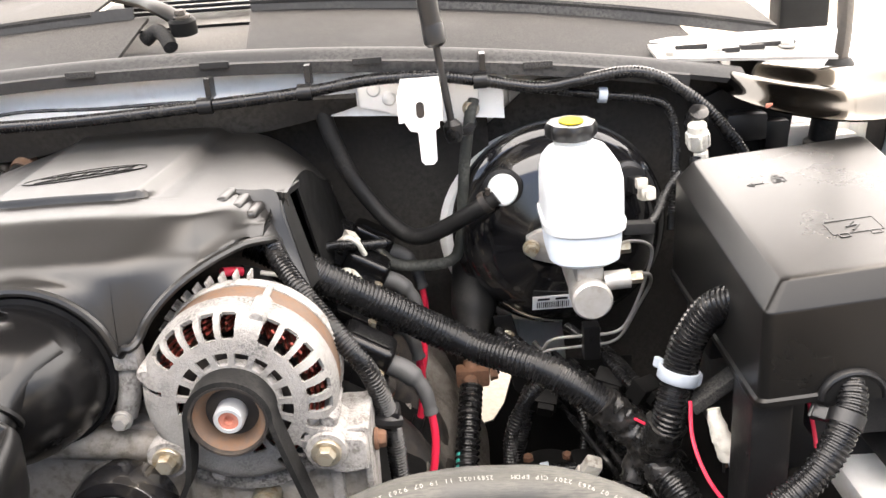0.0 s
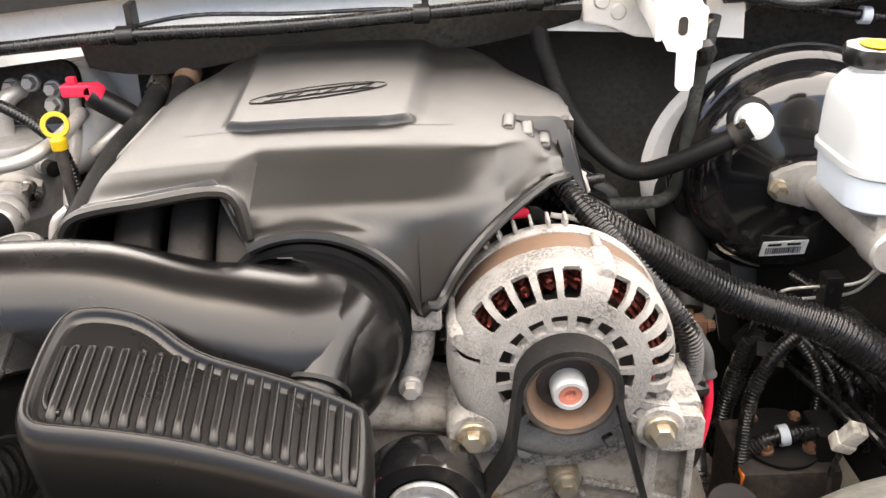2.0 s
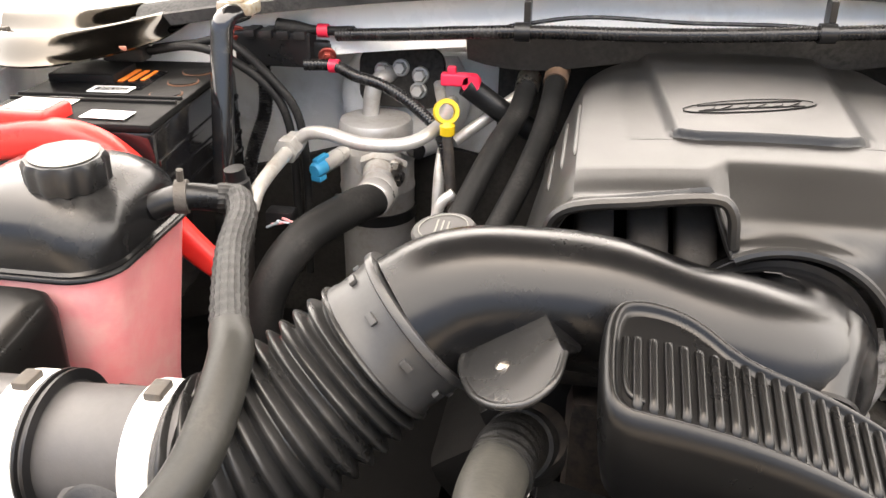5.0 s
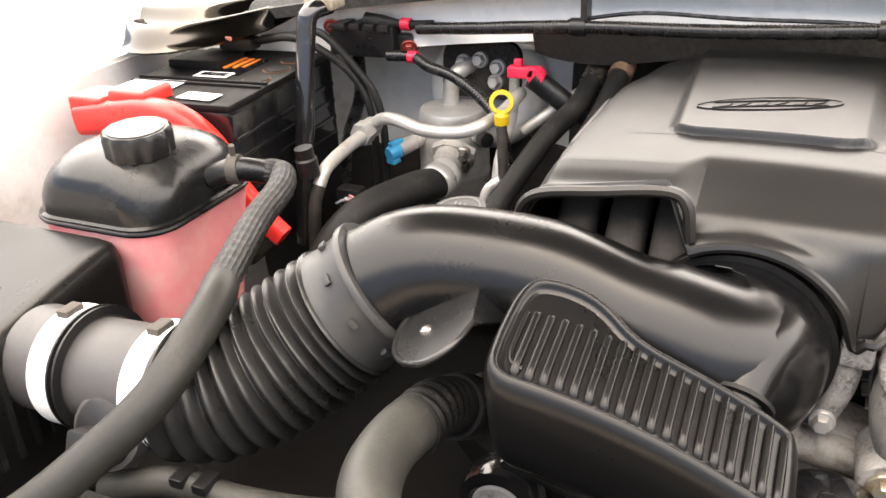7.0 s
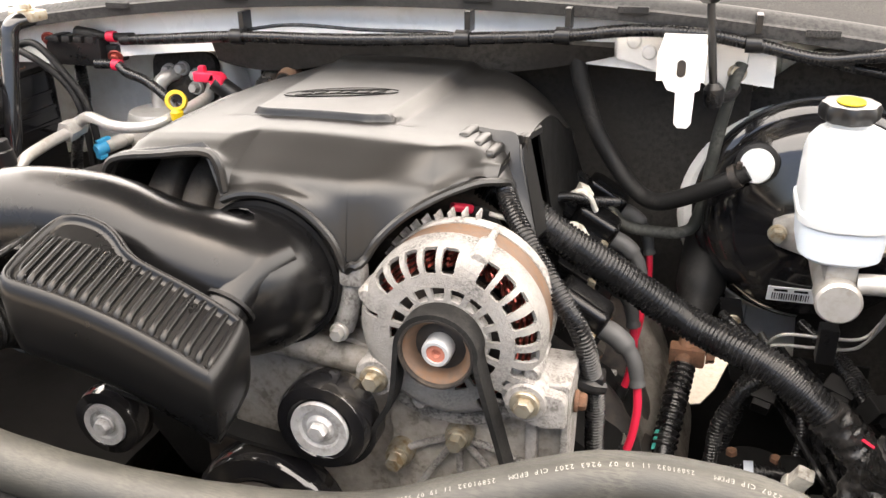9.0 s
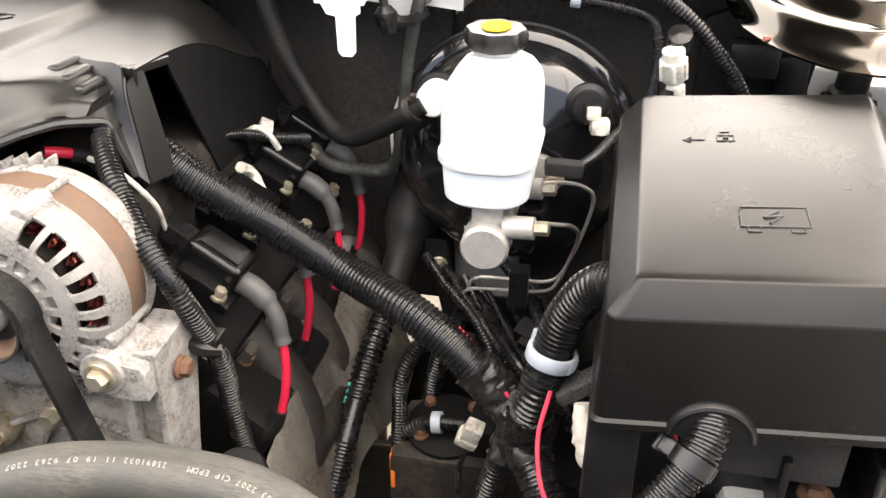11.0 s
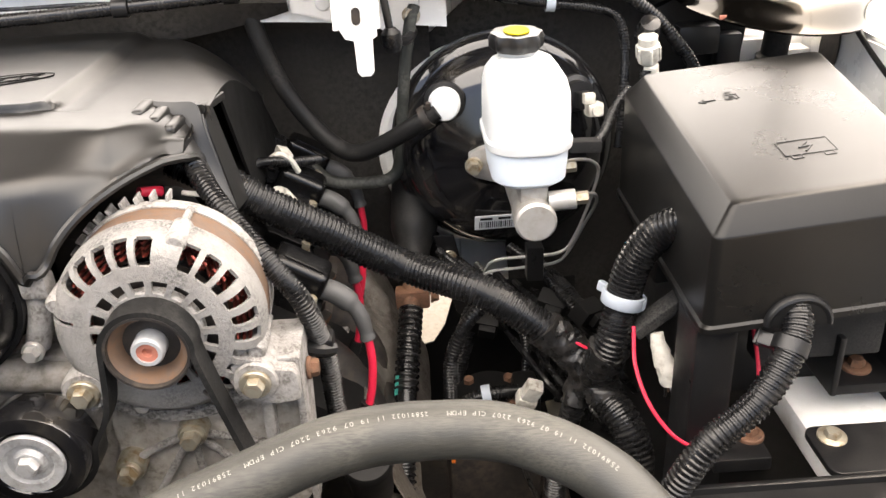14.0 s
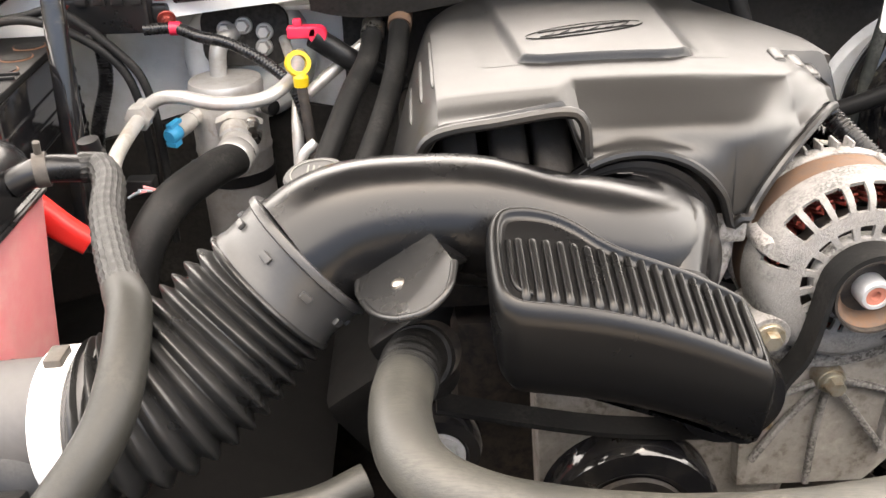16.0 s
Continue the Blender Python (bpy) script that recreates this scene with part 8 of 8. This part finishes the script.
sweep(g, [(-0.665, 1.04, 1.215), (-0.668, 0.97, 1.208), (-0.695, 0.935, 1.198), (-0.74, 0.93, 1.196), (-0.785, 0.945, 1.200), (-0.812, 0.960, 1.194), (-0.830, 0.966, 1.182)], 0.0075, 14, 0.005)
part("pipe", g, M_alu, pipe)
g = Geo()
lathe(g, [(0, -0.016), (0.0125, -0.016), (0.0125, -0.002), (0.0145, 0.0), (0.0145, 0.016), (0, 0.016)], axis((-0.833, 0.960, 1.178), (-0.1, -0.95, -0.1)), 6)
part("union_nut", g, M_alu, pipe)
g = Geo()
sweep(g, [(-0.833, 0.955, 1.176), (-0.836, 0.91, 1.171), (-0.839, 0.87, 1.162), (-0.842, 0.855, 1.145)], 0.0078, 14, 0.005)
part("pipe", g, M_alu, pipe)
g = Geo()
sweep(g, [(-0.841, 0.858, 1.150), (-0.846, 0.848, 1.12), (-0.850, 0.845, 1.06), (-0.852, 0.845, 1.0)], 0.0072, 12, 0.006)
part("lower_pipe", g, M_dark, pipe, "dark lower pipe")
g = Geo()
lathe(g, [(0, 0), (0.012, 0), (0.0125, 0.02), (0.0105, 0.022), (0.0105, 0.034), (0, 0.034)], axis((-0.850, 0.852, 1.158), (-0.1, -0.1, 1)), 16)
part("valve_cap", g, M_black, pipe)
for pts, r in (([(-0.748, 1.10, 1.230), (-0.755, 1.082, 1.229), (-0.766, 1.071, 1.215), (-0.770, 1.068, 1.18)], 0.0105), ([(-0.69, 1.09, 1.22), (-0.67, 1.02, 1.19), (-0.668, 0.97, 1.15), (-0.668, 0.95, 1.08)], 0.0065), ([(-0.575, 1.07, 1.228), (-0.593, 1.06, 1.219), (-0.66, 1.03, 1.171)], 0.007), ([(-0.64, 0.90, 1.16), (-0.655, 0.895, 1.145), (-0.66, 0.89, 1.10), (-0.655, 0.89, 1.03)], 0.006)):
    g = Geo()
    sweep(g, pts, r, 12, 0.005)
    part("pipe", g, M_alu, pipe)
g = Geo()
lathe(g, [(0, -0.030), (0.058, -0.030), (0.072, -0.024), (0.080, -0.010), (0.083, 0.010), (0, 0.010)], axis((-0.742, 1.135, 1.19), (0, 1, -0.12)), 48)
tagged(part("wall_pipe_boss", g, M_white), "white painted round firewall boss behind the accumulator", "wall", kind="structure")
gp = thing("firewall_gasket", "dark gasket plate with pipe fittings on the firewall", "gasket plate", (-0.745, 1.13, 1.18))
g = Geo()
mg = axis((-0.736, 1.104, 1.224), (0, -1, 0.15))
prism(g, rrect(0.052, 0.036, 0.02), 0.014, mg, 0.002)
part("gasket", g, M_felt, gp)
for dx, dy in ((-0.022, 0.008), (0.0, 0.012), (0.024, 0.004), (0.022, -0.014)):
    g = Geo()
    hexbolt(g, tuple(mg @ Vector((dx, dy, 0.014))), (0, -1, 0.15), 0.008, 0.012, 1.3)
    part("fitting", g, M_alu, gp)
ah = thing("ac_hose", "thick black rubber air-conditioning hose", "hose", (-0.78, 0.88, 1.05))
g = Geo()
sweep(g, [(-0.734, 0.962, 1.130), (-0.738, 0.945, 1.127), (-0.752, 0.905, 1.132), (-0.784, 0.840, 1.124), (-0.806, 0.80, 1.09), (-0.815, 0.785, 1.04), (-0.82, 0.78, 0.95)], 0.0195, 22, 0.006)
part("tube", g, M_rubber, ah)
g = Geo()
lathe(g, [(0.0185, -0.016), (0.0215, -0.016), (0.0215, -0.008), (0.0205, -0.006), (0.0220, -0.003), (0.0220, 0.009), (0.0205, 0.011), (0.0195, 0.011)], axis((-0.737, 0.952, 1.1285), (-0.15, -0.95, -0.10)), 28)
part("crimp", g, M_alu, ah, "bright aluminium crimp ring")
hh = thing("heater_hoses", "pair of black heater hoses with spring clamps", "hose", (-0.62, 0.9, 1.1))
for pts, mm in (([(-0.580, 1.070, 1.240), (-0.582, 1.045, 1.230), (-0.588, 1.0, 1.214), (-0.604, 0.94, 1.196), (-0.632, 0.86, 1.145), (-0.66, 0.79, 1.09)], M_steel), ([(-0.548, 1.068, 1.250), (-0.550, 1.045, 1.240), (-0.556, 0.98, 1.21), (-0.572, 0.91, 1.175), (-0.604, 0.83, 1.12), (-0.63, 0.77, 1.07)], M_brown)):
    g = Geo()
    sweep(g, pts, 0.0120, 16, 0.006)
    part("tube", g, M_rubber, hh)
    g = Geo()
    p0, p1 = Vector(pts[0]), Vector(pts[1])
    lathe(g, [(0.0105, -0.012), (0.0138, -0.012), (0.0138, -0.004), (0.0130, -0.002), (0.0138, 0.002), (0.0138, 0.012), (0.0105, 0.012)], axis((p0 + p1) / 2, p1 - p0), 22)
    part("clamp", g, mm, hh)
dp = thing("dipstick", "yellow ring-pull engine dipstick in its tube", "dipstick", (-0.65, 0.94, 1.15))
g = Geo()
md = axis((-0.657, 0.950, 1.230), (0.35, -0.85, 0.35))
lathe(g, [(0.0088, -0.0045), (0.0130, -0.0045), (0.0138, -0.003), (0.0138, 0.003), (0.0130, 0.0045), (0.0088, 0.0045), (0.0088, -0.0045)], md, 32, False)
lathe(g, [(0, 0), (0.008, 0), (0.0085, 0.010), (0.005, 0.014), (0, 0.014)], axis((-0.655, 0.945, 1.207), (0, 0, 1)), 16)
part("handle", g, M_yellow, dp)
g = Geo()
sweep(g, [(-0.655, 0.945, 1.21), (-0.650, 0.935, 1.16), (-0.64, 0.92, 1.08)], 0.006, 10, 0.006)
part("tube", g, M_dark, dp)
td = thing("red_dipstick", "red plastic transmission dipstick handle on a black tube", "dipstick", (-0.655, 1.03, 1.2))
g = Geo()
box(g, (-0.659, 1.028, 1.244), (0.034, 0.014, 0.014), 0.003, None, 3)
box(g, (-0.664, 1.028, 1.254), (0.010, 0.010, 0.010), 0.003)
lathe(g, [(0, -0.007), (0.0095, -0.007), (0.0105, -0.005), (0.0105, 0.007), (0, 0.007)], axis((-0.642, 1.028, 1.240), (0, 1, 0)), 18)
part("handle", g, M_pinkred, td)
g = Geo()
sweep(g, [(-0.648, 1.03, 1.238), (-0.628, 1.035, 1.222), (-0.598, 1.04, 1.20), (-0.55, 1.05, 1.17)], 0.013, 14, 0.006)
part("tube", g, M_black, td)
oc = thing("oil_filler_cap", "grey-topped oil filler cap with an embossed symbol", "filler cap", (-0.62, 0.745, 1.15))
g = Geo()
mo = axis((-0.622, 0.742, 1.180), (-0.1, -0.1, 1))
lathe(g, [(0, -0.06), (0.020, -0.06), (0.021, -0.002), (0.027, 0), (0.028, 0.012), (0.026, 0.0145), (0, 0.015)], mo, 36)
part("cap", g, M_greyrub, oc)
g = Geo()
for k in range(3):
    box(g, (-0.002, -0.006 + 0.005 * k, 0.0153), (0.022 - 0.004 * k, 0.0015, 0.0006), 0, mo)
lathe(g, [(0.0205, 0.0152), (0.0215, 0.0152), (0.0215, 0.0157), (0.0205, 0.0157)], mo, 36)
part("symbol", g, M_print, oc)
sc = thing("signal_plug", "small plug with pink and grey wires", "connector", (-0.83, 0.9, 1.1))
g = Geo()
box(g, (-0.828, 0.90, 1.118), (0.03, 0.02, 0.02), 0.003)
part("shell", g, M_black, sc)
for k in range(4):
    g = Geo()
    sweep(g, [(-0.84 + 0.006 * k, 0.885, 1.112 + 0.004 * k), (-0.825 + 0.006 * k, 0.883, 1.120)], 0.0016, 6, 0.004)
    part("wire", g, M_pink if k % 2 else M_clamp, sc)
lh = thing("lower_hose", "grey-black hose low beside the bellows", "hose", (-0.7, 0.45, 1.05))
g = Geo()
sweep(g, [(-0.80, 0.45, 1.055), (-0.735, 0.45, 1.082), (-0.677, 0.455, 1.078), (-0.614, 0.465, 1.078), (-0.575, 0.48, 1.085)], 0.0115, 14, 0.006)
part("tube", g, M_hose, lh)
for x in (-0.72, -0.70):
    g = Geo()
    box(g, (x, 0.45, 1.092), (0.012, 0.02, 0.008), 0.002)
    part("clip", g, M_black, lh)

g = Geo()
panel(g, lambda u, v: (-1.18 + 0.57 * u, 1.135 - 0.008 * math.sin(7 * u + 2 * v), 0.60 + 0.50 * v - 0.03 * math.sin(6 * u) * v), 20, 12, 0.012)
solo("insulation_mat", g, M_felt, "dark felt lining on the lower firewall beside the battery", "insulation")
